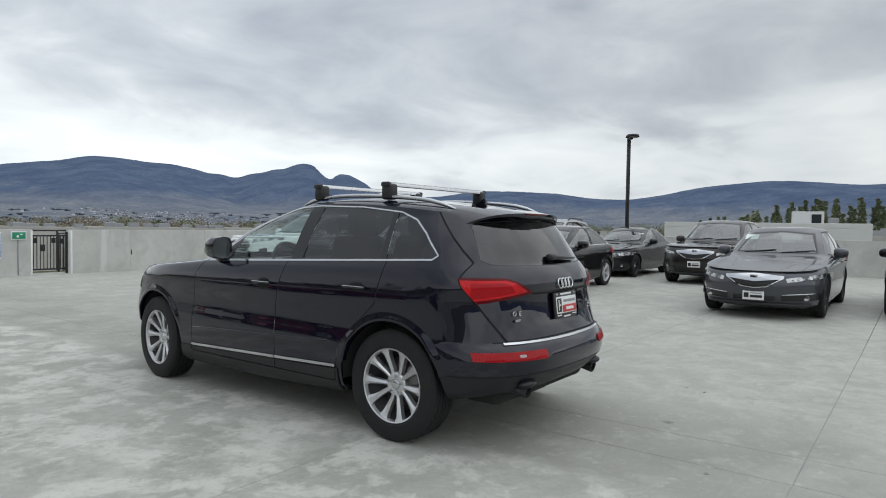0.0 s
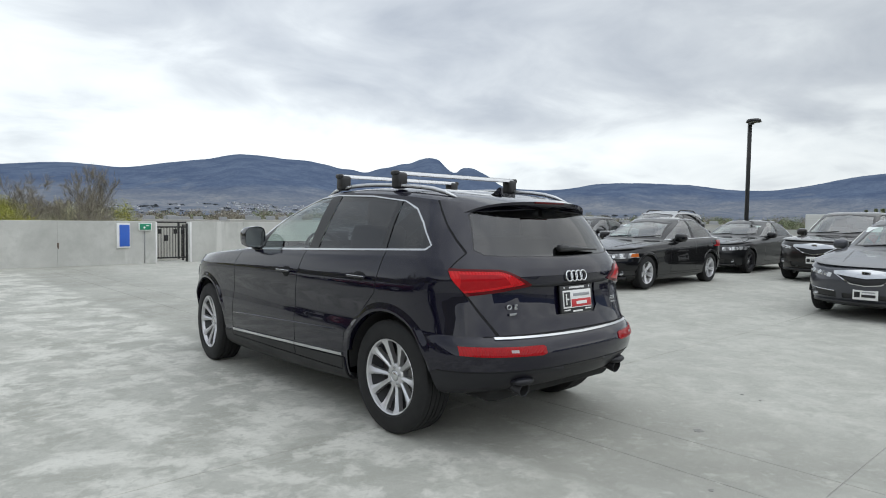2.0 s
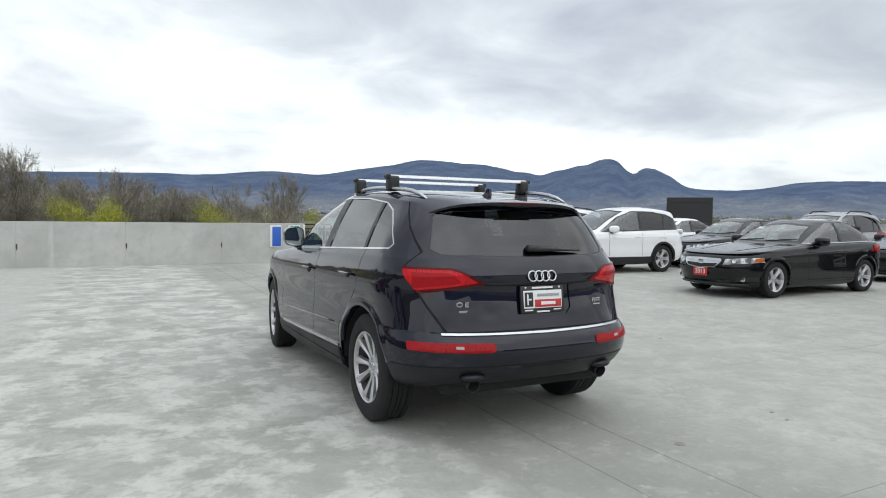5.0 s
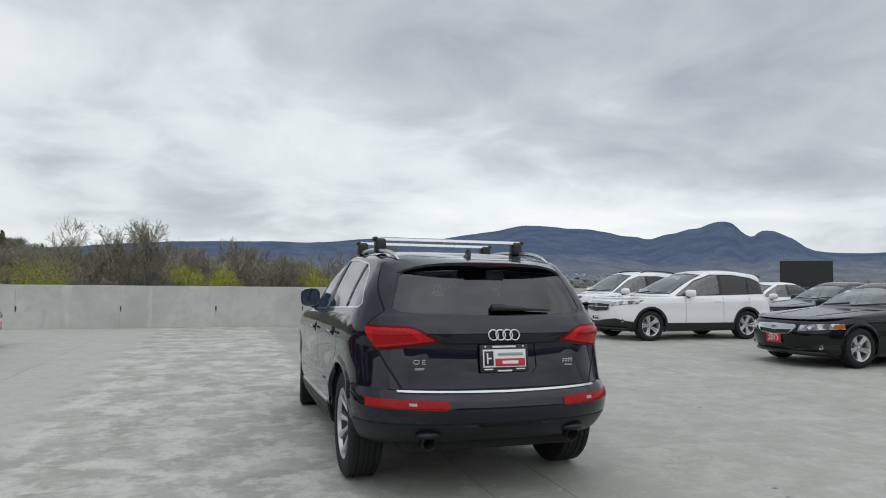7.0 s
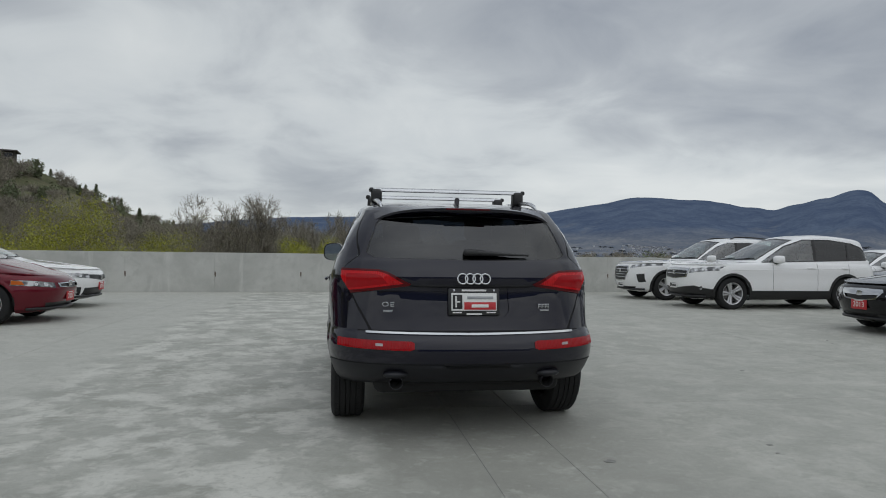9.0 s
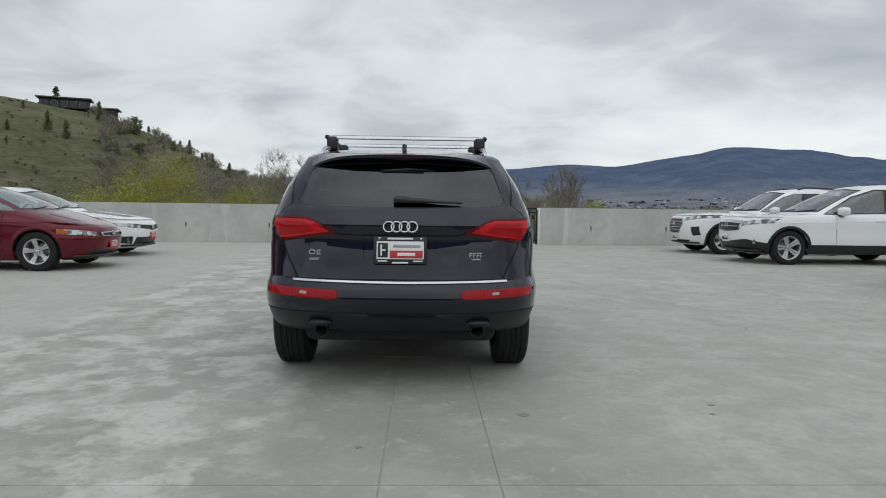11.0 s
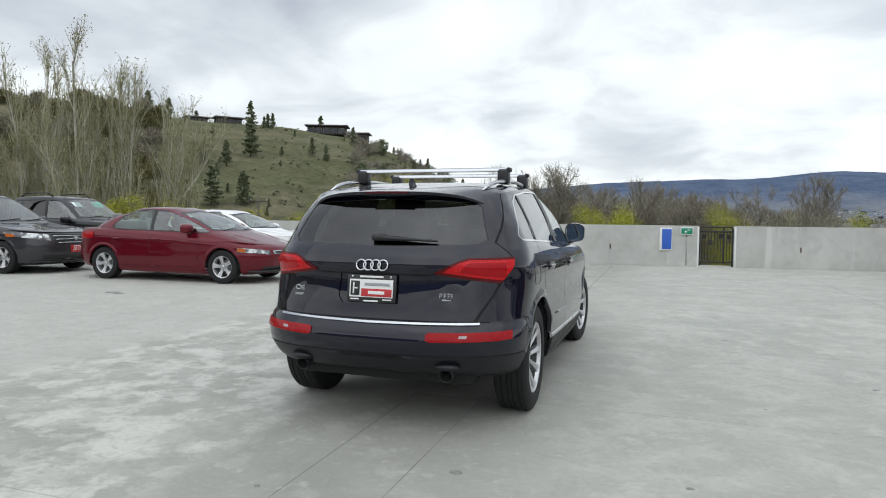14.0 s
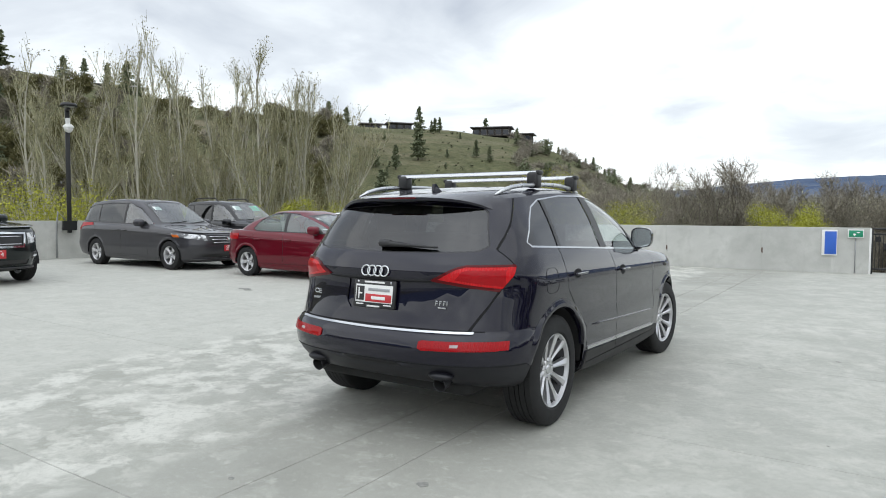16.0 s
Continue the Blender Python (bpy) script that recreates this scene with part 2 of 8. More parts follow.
    col = n.mix(n.ramp(fine, [(0.54, (0,)), (0.70, (0.4,))]), col, (0.62, 0.618, 0.585))
    col = n.mix(0.34, col, n.ramp(grit, [(0.3, (0.31, 0.312, 0.295)), (0.7, (0.63, 0.63, 0.60))]))
    col = n.mix(1.0, col, (0.945, 0.937, 0.90), "MULTIPLY")
    n.set(Base_Color=col, Roughness=n.ramp(mid, [(0.3, (0.62,)), (0.7, (0.85,))]), Specular_IOR_Level=0.35)
    n.bump(n.mix(0.5, fine, grit), 0.45, 0.004)
    return n.mat


def concrete_wall():
    n = Nodes("wall_concrete")
    v = n.coords()
    drip = n.noise(n.coords((1.5, 1.5, 0.22)), 1.3, 6, 0.6, 0.4)
    mid = n.noise(v, 0.8, 8, 0.66, 0.3)
    blot = n.noise(v, 2.4, 8, 0.68, 0.3)
    fine = n.noise(v, 45, 4, 0.7)
    col = n.ramp(mid, [(0.32, (0.43, 0.435, 0.405)), (0.5, (0.52, 0.522, 0.49)), (0.68, (0.60, 0.60, 0.565))])
    col = n.mix(n.ramp(blot, [(0.50, (0,)), (0.64, (0.6,))]), col, (0.43, 0.437, 0.405))
    col = n.mix(n.ramp(drip, [(0.58, (0,)), (0.70, (0.7,))]), col, (0.68, 0.675, 0.64))
    col = n.mix(n.ramp(drip, [(0.27, (0.45,)), (0.38, (0,))]), col, (0.33, 0.335, 0.31))
    col = n.mix(n.ramp(fine, [(0.3, (0.3,)), (0.55, (0,))]), col, (0.36, 0.36, 0.34))
    n.set(Base_Color=col, Roughness=0.85)
    n.bump(fine, 0.3, 0.004)
    return n.mat


def hillside():
    n = Nodes("dry_grass_hill")
    v = n.coords()
    a = n.noise(v, 0.014, 7, 0.65, 0.6)
    b = n.noise(v, 0.10, 7, 0.72, 0.5)
    c = n.noise(v, 0.55, 4, 0.75)
    col = n.ramp(a, [(0.36, (0.165, 0.145, 0.095)), (0.46, (0.130, 0.128, 0.070)), (0.56, (0.132, 0.139, 0.071)), (0.66, (0.195, 0.170, 0.115))])
    col = n.mix(n.ramp(b, [(0.40, (0.7,)), (0.54, (0,))]), col, (0.085, 0.092, 0.048))
    col = n.mix(n.ramp(b, [(0.58, (0,)), (0.68, (0.6,))]), col, (0.21, 0.19, 0.13))
    col = n.mix(n.ramp(c, [(0.36, (0.75,)), (0.48, (0,))]), col, (0.065, 0.075, 0.04))
    col = n.mix(n.ramp(c, [(0.55, (0,)), (0.7, (0.5,))]), col, (0.22, 0.21, 0.13))
    streak = n.noise(n.coords((0.020, 0.034, 0.16)), 1.0, 6, 0.66, 0.9)
    col = n.mix(n.ramp(streak, [(0.54, (0,)), (0.60, (0.55,)), (0.68, (0.2,))]), col, (0.215, 0.190, 0.130))
    n.set(Base_Color=col, Roughness=0.95, Specular_IOR_Level=0.1)
    n.bump(n.mix(0.35, b, c), 0.9, 2.2)
    return n.mat


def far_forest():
    """Forested mountains too far off to shift; colour and emission carry painted blue haze."""
    n = Nodes("far_mountain")
    v = n.coords()
    a = n.noise(v, 0.0017, 8, 0.66, 0.5)
    b = n.noise(n.coords((1, 1, 1.6)), 0.0065, 8, 0.66, 0.2)
    c = n.noise(v, 0.055, 4, 0.7)
    geo = n.nt.nodes.new("ShaderNodeNewGeometry")
    sp = n.nt.nodes.new("ShaderNodeSeparateXYZ")
    n.link(geo.outputs["Position"], sp.inputs[0])
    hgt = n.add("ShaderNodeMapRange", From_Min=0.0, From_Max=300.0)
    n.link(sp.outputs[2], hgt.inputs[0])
    # haze tints these: blue woods above, greyer and paler slopes below
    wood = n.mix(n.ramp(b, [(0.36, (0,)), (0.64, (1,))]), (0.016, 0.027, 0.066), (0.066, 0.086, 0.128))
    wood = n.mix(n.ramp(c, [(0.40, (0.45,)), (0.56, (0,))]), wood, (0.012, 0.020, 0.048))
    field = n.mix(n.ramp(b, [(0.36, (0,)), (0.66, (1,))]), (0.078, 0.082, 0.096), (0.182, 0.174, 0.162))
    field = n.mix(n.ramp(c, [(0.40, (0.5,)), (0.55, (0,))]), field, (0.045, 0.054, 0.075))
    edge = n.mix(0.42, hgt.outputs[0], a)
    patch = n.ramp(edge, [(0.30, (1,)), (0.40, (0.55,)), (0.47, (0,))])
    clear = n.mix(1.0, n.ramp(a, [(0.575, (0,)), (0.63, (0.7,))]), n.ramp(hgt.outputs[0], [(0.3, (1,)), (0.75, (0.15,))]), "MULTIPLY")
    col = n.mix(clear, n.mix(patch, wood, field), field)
    # the emission is the haze's glow, not light from the slopes
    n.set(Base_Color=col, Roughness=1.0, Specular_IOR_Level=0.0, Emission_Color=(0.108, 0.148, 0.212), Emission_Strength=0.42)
    return n.mat


def leaf_mat(name, base, var=0.5):
    n = Nodes(name)
    geo = n.nt.nodes.new("ShaderNodeNewGeometry")
    col = n.mix(geo.outputs["Random Per Island"], shade(base, 1 - var), shade(base, 1 + var))
    n.set(Base_Color=col, Roughness=0.8, Specular_IOR_Level=0.15)
    return n.mat


M = {
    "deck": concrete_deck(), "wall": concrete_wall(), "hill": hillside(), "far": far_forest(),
    "bed": surface("joint_sealant", (0.30, 0.30, 0.28), 0.9, var=0.3),
    "navy": car_paint("midnight_paint", (0.0044, 0.0040, 0.0120), 0.0, 0.3, 0.0, 1.52),
    "black_paint": car_paint("black_paint", (0.006, 0.006, 0.007), 0.1, 0.3, 0.005),
    "grey_paint": car_paint("slate_grey_paint", (0.072, 0.074, 0.085), 0.45, 0.34, 0.01),
    "bronze_paint": car_paint("dark_graphite_paint", (0.030, 0.028, 0.027), 0.4, 0.34, 0.01),
    "charcoal_paint": car_paint("charcoal_paint", (0.016, 0.017, 0.019), 0.3, 0.34, 0.01),
    "van_paint": car_paint("smoke_grey_paint", (0.052, 0.051, 0.056), 0.3, 0.34, 0.01),
    "red_paint": car_paint("dark_red_paint", (0.125, 0.005, 0.014), 0.3, 0.3, 0.005),
    "white_paint": car_paint("white_paint", (0.90, 0.90, 0.89), 0.0, 0.35, 0.02),
    "green_paint": car_paint("dark_green_paint", (0.008, 0.012, 0.012), 0.2, 0.34, 0.006),
    "silver_paint": car_paint("silver_paint", (0.36, 0.37, 0.38), 0.6, 0.34, 0.03),
    "cladding": surface("black_cladding", (0.015, 0.015, 0.016), 0.55, var=0.2, fine=300, bump=0.15, dist=0.001),
    # shaded copy of the body paint that keeps pale floor reflections off
    "shaded_bumper_paint": surface("shaded_bumper_paint", (0.0055, 0.0058, 0.0100), 0.42, var=0.15),
    "seam": surface("panel_gap", (0.006, 0.006, 0.007), 0.9, var=0.1),
    "chrome": surface("chrome", (0.62, 0.63, 0.64), 0.10, 1.0, var=0.04),
    "satin": surface("satin_aluminium", (0.62, 0.63, 0.64), 0.28, 1.0, var=0.06),
    "alloy": surface("alloy_wheel", (0.62, 0.62, 0.63), 0.33, 0.8, var=0.1, scale=9),
    "dark_alloy": surface("dark_alloy_wheel", (0.05, 0.05, 0.055), 0.3, 0.7, var=0.1, scale=9),
    "tyre": surface("tyre_rubber", (0.0095, 0.0095, 0.0098), 0.8, var=0.3, scale=8, fine=120, bump=0.3, dist=0.002),
    "disc": surface("brake_disc", (0.16, 0.155, 0.15), 0.4, 0.9, var=0.2, fine=90),
    # dark tone stands in for the shade deep inside the wheels
    "barrel": surface("shaded_barrel", (0.045, 0.045, 0.047), 0.5, 0.4, var=0.2, scale=9),
    "under": surface("underbody", (0.012, 0.012, 0.012), 0.9, var=0.3),
    "glass": pane_glass("clear_glass", (0.80, 0.90, 0.87), 0.075),
    "privacy": pane_glass("privacy_glass", (0.075, 0.08, 0.085), 0.072),
    "tint": pane_glass("light_tint_glass", (0.40, 0.48, 0.47), 0.075),
    "screen": pane_glass("windscreen_glass", (0.58, 0.69, 0.66), 0.16),
    "mirror": surface("mirror_glass", (0.42, 0.46, 0.46), 0.02, 1.0, var=0.01),
    "red_lens": lens_plastic("red_lens", (0.36, 0.004, 0.008)),
    "dark_red_lens": lens_plastic("dark_red_lens", (0.10, 0.002, 0.004)),
    "red_lens_ribbed": lens_plastic("ribbed_red_lens", (0.56, 0.010, 0.014), 22.0),
    "bright_red_lens": lens_plastic("bright_red_lens", (0.33, 0.004, 0.007), 30.0),
    "clear_lens": lamp_lens(),
    "pale_lens": lens_plastic("pale_lens", (0.42, 0.36, 0.36)),
    "amber_lens": lens_plastic("amber_lens", (0.55, 0.13, 0.02)),
    "seat": surface("black_leather", (0.022, 0.021, 0.021), 0.5, var=0.25, fine=120, bump=0.2, dist=0.002),
    "seat_grey": surface("grey_cloth", (0.26, 0.26, 0.25), 0.9, var=0.25, fine=160, bump=0.2, dist=0.002),
    "white_plastic": surface("white_plastic", (0.78, 0.78, 0.76), 0.4, var=0.06),
    "black_plastic": surface("black_plastic", (0.018, 0.018, 0.019), 0.4, var=0.2),
    "red_plastic": surface("red_sign_plastic", (0.50, 0.03, 0.035), 0.4, var=0.08),
    "paper": surface("white_sticker", (0.75, 0.80, 0.78), 0.6, var=0.05),
    "green_paper": surface("green_sticker", (0.12, 0.55, 0.36), 0.6, var=0.08),
    "black_metal": surface("black_powder_coat", (0.016, 0.016, 0.017), 0.42, var=0.25, fine=120, bump=0.1),
    "galv": surface("galvanised_steel", (0.38, 0.39, 0.40), 0.45, 0.8, var=0.2, scale=10),
    "blue_sign": surface("blue_sign_face", (0.03, 0.12, 0.52), 0.4, var=0.1),
    "green_sign": surface("green_sign_face", (0.01, 0.25, 0.13), 0.4, var=0.1),
    "rust": surface("rusty_tie_pocket", (0.10, 0.062, 0.04), 0.9, var=0.5, scale=20),
    "white_wall": surface("white_cladding", (0.72, 0.73, 0.72), 0.7, var=0.06, scale=0.3),
    "roof_gravel": surface("flat_roof", (0.35, 0.34, 0.32), 0.9, var=0.2),
    "stain": surface("oil_stain", (0.23, 0.23, 0.21), 0.7, var=0.5, scale=30),
    "bark_pale": surface("pale_bark", (0.50, 0.475, 0.40), 0.9, var=0.35, scale=1.5, fine=9),
    "bark_brown": surface("brown_bark", (0.12, 0.10, 0.085), 0.9, var=0.4, scale=1.5, fine=9),
    "twig": leaf_mat("twig_brown", (0.270, 0.246, 0.198), 0.4),
    "bud": leaf_mat("bud_olive", (0.385, 0.37, 0.245), 0.35),
    "catkin": leaf_mat("catkin_olive", (0.30, 0.285, 0.165), 0.45),
    "willow": leaf_mat("willow_leaf", (0.37, 0.375, 0.060), 0.25),
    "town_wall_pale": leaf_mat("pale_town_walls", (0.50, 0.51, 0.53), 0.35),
    # haze over the far trees is mixed into this grey-blue colour
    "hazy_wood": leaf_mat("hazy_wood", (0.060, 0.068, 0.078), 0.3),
    "needle": leaf_mat("pine_needle", (0.19, 0.215, 0.13), 0.4),
    "house_wall": surface("house_wall", (0.42, 0.40, 0.37), 0.8, var=0.1, scale=0.2, each=0.5),
    "house_roof": surface("house_roof", (0.16, 0.15, 0.15), 0.8, var=0.2, scale=0.3, each=0.4),
    "house_dark": surface("dark_timber", (0.045, 0.038, 0.033), 0.8, var=0.2),
    "window_dark": surface("far_window", (0.03, 0.035, 0.045), 0.1, var=0.1),
    "dark_block": surface("dark_cladding", (0.042, 0.042, 0.044), 0.7, var=0.2, scale=0.5),
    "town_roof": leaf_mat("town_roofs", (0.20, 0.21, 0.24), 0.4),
}

# ---- mesh helpers ----
def finish(bm, name, material, smooth=False, angle=None):
    me = bpy.data.meshes.new(name)
    if smooth:
        for f in bm.faces:
            f.smooth = True
        if angle:
            for e in bm.edges:
                if len(e.link_faces) == 2 and e.calc_face_angle(0) > radians(angle):
                    e.smooth = False
    bm.to_mesh(me)
    bm.free()
    for mt in material if isinstance(material, (list, tuple)) else [material]:
        me.materials.append(mt)
    return me


def part(name, bm, material, parent=None, label="", smooth=True, angle=40, at=None):
    """Links a bmesh as one mesh object, under a thing or a part."""
    ob = new(name, finish(bm, name, material, smooth, angle))
    if at is not None:
        ob.matrix_basis = at
    if parent is not None:
        ob.parent = parent
    return tagged(ob, label)


def share(name, mesh, parent=None, at=None):
    ob = new(name, mesh)
    ob.parent = parent
    if at is not None:
        ob.matrix_basis = at
    return ob


def empty(name, m, label, category, group="", kind=""):
    ob = new(name)
    ob.empty_display_size = 0.2
    ob.matrix_basis = m
    return tagged(ob, label, category, group, kind)


def box(sx, sy, sz, at=(0, 0, 0), bevel=0.0, seg=2, bm=None, turn=None):
    """A box of that size about a centre, its edges rounded."""
    own = bmesh.new()
    bmesh.ops.create_cube(own, size=1, matrix=Matrix.Diagonal((sx, sy, sz, 1)))
    if bevel:
        bmesh.ops.bevel(own, geom=own.edges[:], offset=min(bevel, 0.49 * min(sx, sy, sz)), segments=seg, profile=0.5, affect="EDGES")
    m = Matrix.Translation(at)
    if turn is not None:
        m = m @ turn
    own.transform(m)
    return own if bm is None else merge(bm, own)


def merge(bm, other):
    me = bpy.data.meshes.new("join")
    other.to_mesh(me)
    other.free()
    bm.from_mesh(me)
    bpy.data.meshes.remove(me)
    return bm


def tube(path, radius, sides=8, bm=None, cap=True):
    """A round bar along points; radius may be a list."""
    bm = bm or bmesh.new()
    pts = [Vector(p) for p in path]
    rad = radius if isinstance(radius, (list, tuple)) else [radius] * len(pts)
    rows, side = [], None
    for i, p in enumerate(pts):
        d = (pts[min(i + 1, len(pts) - 1)] - pts[max(i - 1, 0)]).normalized()
        if side is None:
            side = d.orthogonal().normalized()
        side = (side - d * side.dot(d)).normalized()
        up = d.cross(side)
        rows.append([bm.verts.new(p + rad[i] * (side * math.cos(k * math.tau / sides) + up * math.sin(k * math.tau / sides))) for k in range(sides)])
    for a, b in zip(rows, rows[1:]):
        for k in range(sides):
            bm.faces.new((a[k], a[(k + 1) % sides], b[(k + 1) % sides], b[k]))
    if cap and sides > 2:
        bm.faces.new(rows[0][::-1])
        bm.faces.new(rows[-1])
    return bm


def lathe(profile, sides=32, bm=None, closed=False):
    """Turns (x, r) points about the X axis."""
    bm = bm or bmesh.new()
    rows = [[bm.verts.new((x, r * math.cos(k * math.tau / sides), r * math.sin(k * math.tau / sides))) for k in range(sides)] for x, r in profile]
    if closed:
        rows.append(rows[0])
    for a, b in zip(rows, rows[1:]):
        for k in range(sides):
            bm.faces.new((a[k], b[k], b[(k + 1) % sides], a[(k + 1) % sides]))
    return bm


def prism(poly, x0, x1, bm=None):
    """A (y, z) outline drawn out along X."""
    bm = bm or bmesh.new()
    a = [bm.verts.new((x0, y, z)) for y, z in poly]
    b = [bm.verts.new((x1, y, z)) for y, z in poly]
    bm.faces.new(a[::-1])
    bm.faces.new(b)
    n = len(poly)
    for i in range(n):
        bm.faces.new((a[i], a[(i + 1) % n], b[(i + 1) % n], b[i]))
    bmesh.ops.recalc_face_normals(bm, faces=bm.faces[:])
    return bm


def lettering(text, size, depth=0.002):
    """Letters as a flat mesh in the XZ plane, centred, that faces -Y."""
    cu = bpy.data.curves.new("letters", "FONT")
    cu.body, cu.size, cu.extrude = text, size, depth
    cu.align_x, cu.align_y = "CENTER", "CENTER"
    ob = bpy.data.objects.new("letters", cu)
    me = bpy.data.meshes.new_from_object(ob)
    bm = bmesh.new()
    bm.from_mesh(me)
    bpy.data.objects.remove(ob)
    bpy.data.curves.remove(cu)
    bpy.data.meshes.remove(me)
    bm.transform(Matrix.Rotation(radians(90), 4, "X"))
    return bm

# ---- the deck and its parapets ----
XW, XE, YN, YS = -17.2, 19.4, 14.6, -24.0
WALL_H, WALL_T = 1.175, 0.22


def wall_y(x):
    """The north parapet runs slightly askew."""
    return YN + 0.05 * x


def deck_z(x, y):
    """The deck falls gently from its rim to a wide shallow middle."""
    a = (abs(x) - 4.9) / 4.5
    b = (y - 2.5) / 2.6 if y > 0 else (-7.5 - y) / 5.4
    return 0.055 * min(1.0, max(0.0, a, b))


floor = empty("floor", Matrix.Identity(4), "mottled grey concrete roof deck with fine joints", "floor", kind="structure")


def slab_mesh(x0, x1, y0, y1):
    """A cast slab, its top at 0, with small broken arrises."""
    bm = box(x1 - x0 - 0.006, y1 - y0 - 0.006, 0.16, ((x0 + x1) / 2, (y0 + y1) / 2, -0.08))
    for v in bm.verts:
        v.co.z += deck_z(v.co.x, v.co.y)
    top = [e for e in bm.edges if all(v.co.z > -0.01 for v in e.verts)]
    bmesh.ops.bevel(bm, geom=top, offset=0.002, segments=1, affect="EDGES")
    return bm


def build_deck():
    xs = [XW, -13.1, -8.7, -4.4, -0.07, 0.44, 4.9, 9.4, 13.9, XE]
    ys = [YS, -18.2, -12.9, -7.5, -2.2, 0.14, 2.64, 5.1, 10.1, 15.5]
    for x0, x1 in zip(xs, xs[1:]):
        for y0, y1 in zip(ys, ys[1:]):
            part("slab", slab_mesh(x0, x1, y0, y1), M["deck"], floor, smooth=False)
    part("joint_filler", box(XE - XW, 5 - YS, 0.2, ((XE + XW) / 2, (5 + YS) / 2, -0.1035)), M["bed"], floor, smooth=False)
    def slab_top(x, y):
        """Height of the slab at a place, the higher of its two possible folds."""
        i = max(k for k in range(len(xs) - 1) if xs[k] <= x)
        j = max(k for k in range(len(ys) - 1) if ys[k] <= y)
        u, v = (x - xs[i]) / (xs[i + 1] - xs[i]), (y - ys[j]) / (ys[j + 1] - ys[j])
        a, b, c, d = deck_z(xs[i], ys[j]), deck_z(xs[i + 1], ys[j]), deck_z(xs[i + 1], ys[j + 1]), deck_z(xs[i], ys[j + 1])
        one = a + u * (b - a) + v * (c - b) if u > v else a + v * (d - a) + u * (c - d)
        two = a + u * (b - a) + v * (d - a) if u + v < 1 else c + (1 - u) * (d - c) + (1 - v) * (b - c)
        return max(one, two)
    # a few old spots on the concrete
    rnd = random.Random(4)
    spots = [(1.837, -1.083, 0.016), (0.682, -1.282, 0.030), (1.767, -1.251, 0.012), (2.38, 3.24, 0.016), (-6.82, 3.89, 0.10), (-6.62, 3.80, 0.07), (3.32, 1.44, 0.018), (-0.197, -1.774, 0.014)]
    for i in range(14):
        spots.append((rnd.uniform(-7, 7), rnd.uniform(-4, 5), rnd.uniform(0.005, 0.012)))
    for x, y, r in spots:
        bm = bmesh.new()
        vs = [bm.verts.new((r * (0.7 + 0.5 * rnd.random()) * math.cos(k * math.tau / 14) * 1.3, r * (0.7 + 0.5 * rnd.random()) * math.sin(k * math.tau / 14), 0)) for k in range(14)]
        bm.faces.new(vs)
        got = bmesh.ops.extrude_face_region(bm, geom=bm.faces[:])
        bmesh.ops.translate(bm, verts=[v for v in got["geom"] if isinstance(v, bmesh.types.BMVert)], vec=(0, 0, 0.002))
        part("deck_spot", bm, M["stain"], floor, smooth=False, at=Matrix.Translation((x, y, slab_top(x, y) + 0.0005)))


def wall_run(name, x0, y0, x1, y1, label, first=0.0):
    """A cast parapet between two points, in panels with narrow joints, the tie pockets on their inner face."""
    root = empty(name, Matrix.Translation((x0, y0, 0)) @ Matrix.Rotation(math.atan2(y1 - y0, x1 - x0), 4, "Z"), label, "wall", kind="structure")
    run = math.hypot(x1 - x0, y1 - y0)
    n = max(1, round((run - first) / 2.36))
    cuts = [first + (run - first) * k / n for k in range(n + 1)]
    if first:
        cuts.insert(0, 0.0)
    for a, b in zip(cuts, cuts[1:]):
        bm = box(b - a - 0.003, WALL_T, WALL_H + 0.3, ((a + b) / 2, WALL_T / 2, (WALL_H - 0.3) / 2), 0.005, 1)
        part("wall_panel", bm, M["wall"], root, smooth=False)
    part("joint_backing", box(run - 0.02, WALL_T - 0.012, WALL_H + 0.26, (run / 2, WALL_T / 2, (WALL_H - 0.3) / 2)), M["wall"], root, smooth=False)
    for c in cuts[1:-1]:
        bm = box(0.035, 0.016, 0.11, (c + 0.02, -0.004, 0.58), 0.006, 1)
        merge(bm, box(0.02, 0.02, 0.05, (c + 0.025, -0.006, 0.51), 0.006, 1))
        part("tie_pocket", bm, M["rust"], root, "rusty form-tie pocket", smooth=False)
    return root


GATE = (2.69, 3.61)
wall_run("wall_north_1", XW, wall_y(XW), GATE[0], wall_y(GATE[0]), "cast concrete parapet wall with streaks of dirt", 0.92)
wall_run("wall_north_2", GATE[1], wall_y(GATE[1]), XE, wall_y(XE), "cast concrete parapet wall with streaks of dirt", 1.60)
# the other runs face inwards: they go clockwise
wall_run("wall_east", XE, wall_y(XE), XE, YS, "grey concrete parapet wall at the deck's edge")
wall_run("wall_south", XE, YS, XW, YS, "grey concrete parapet wall at the deck's edge")
wall_run("wall_west", XW, YS, XW, wall_y(XW), "grey concrete parapet wall at the deck's edge")


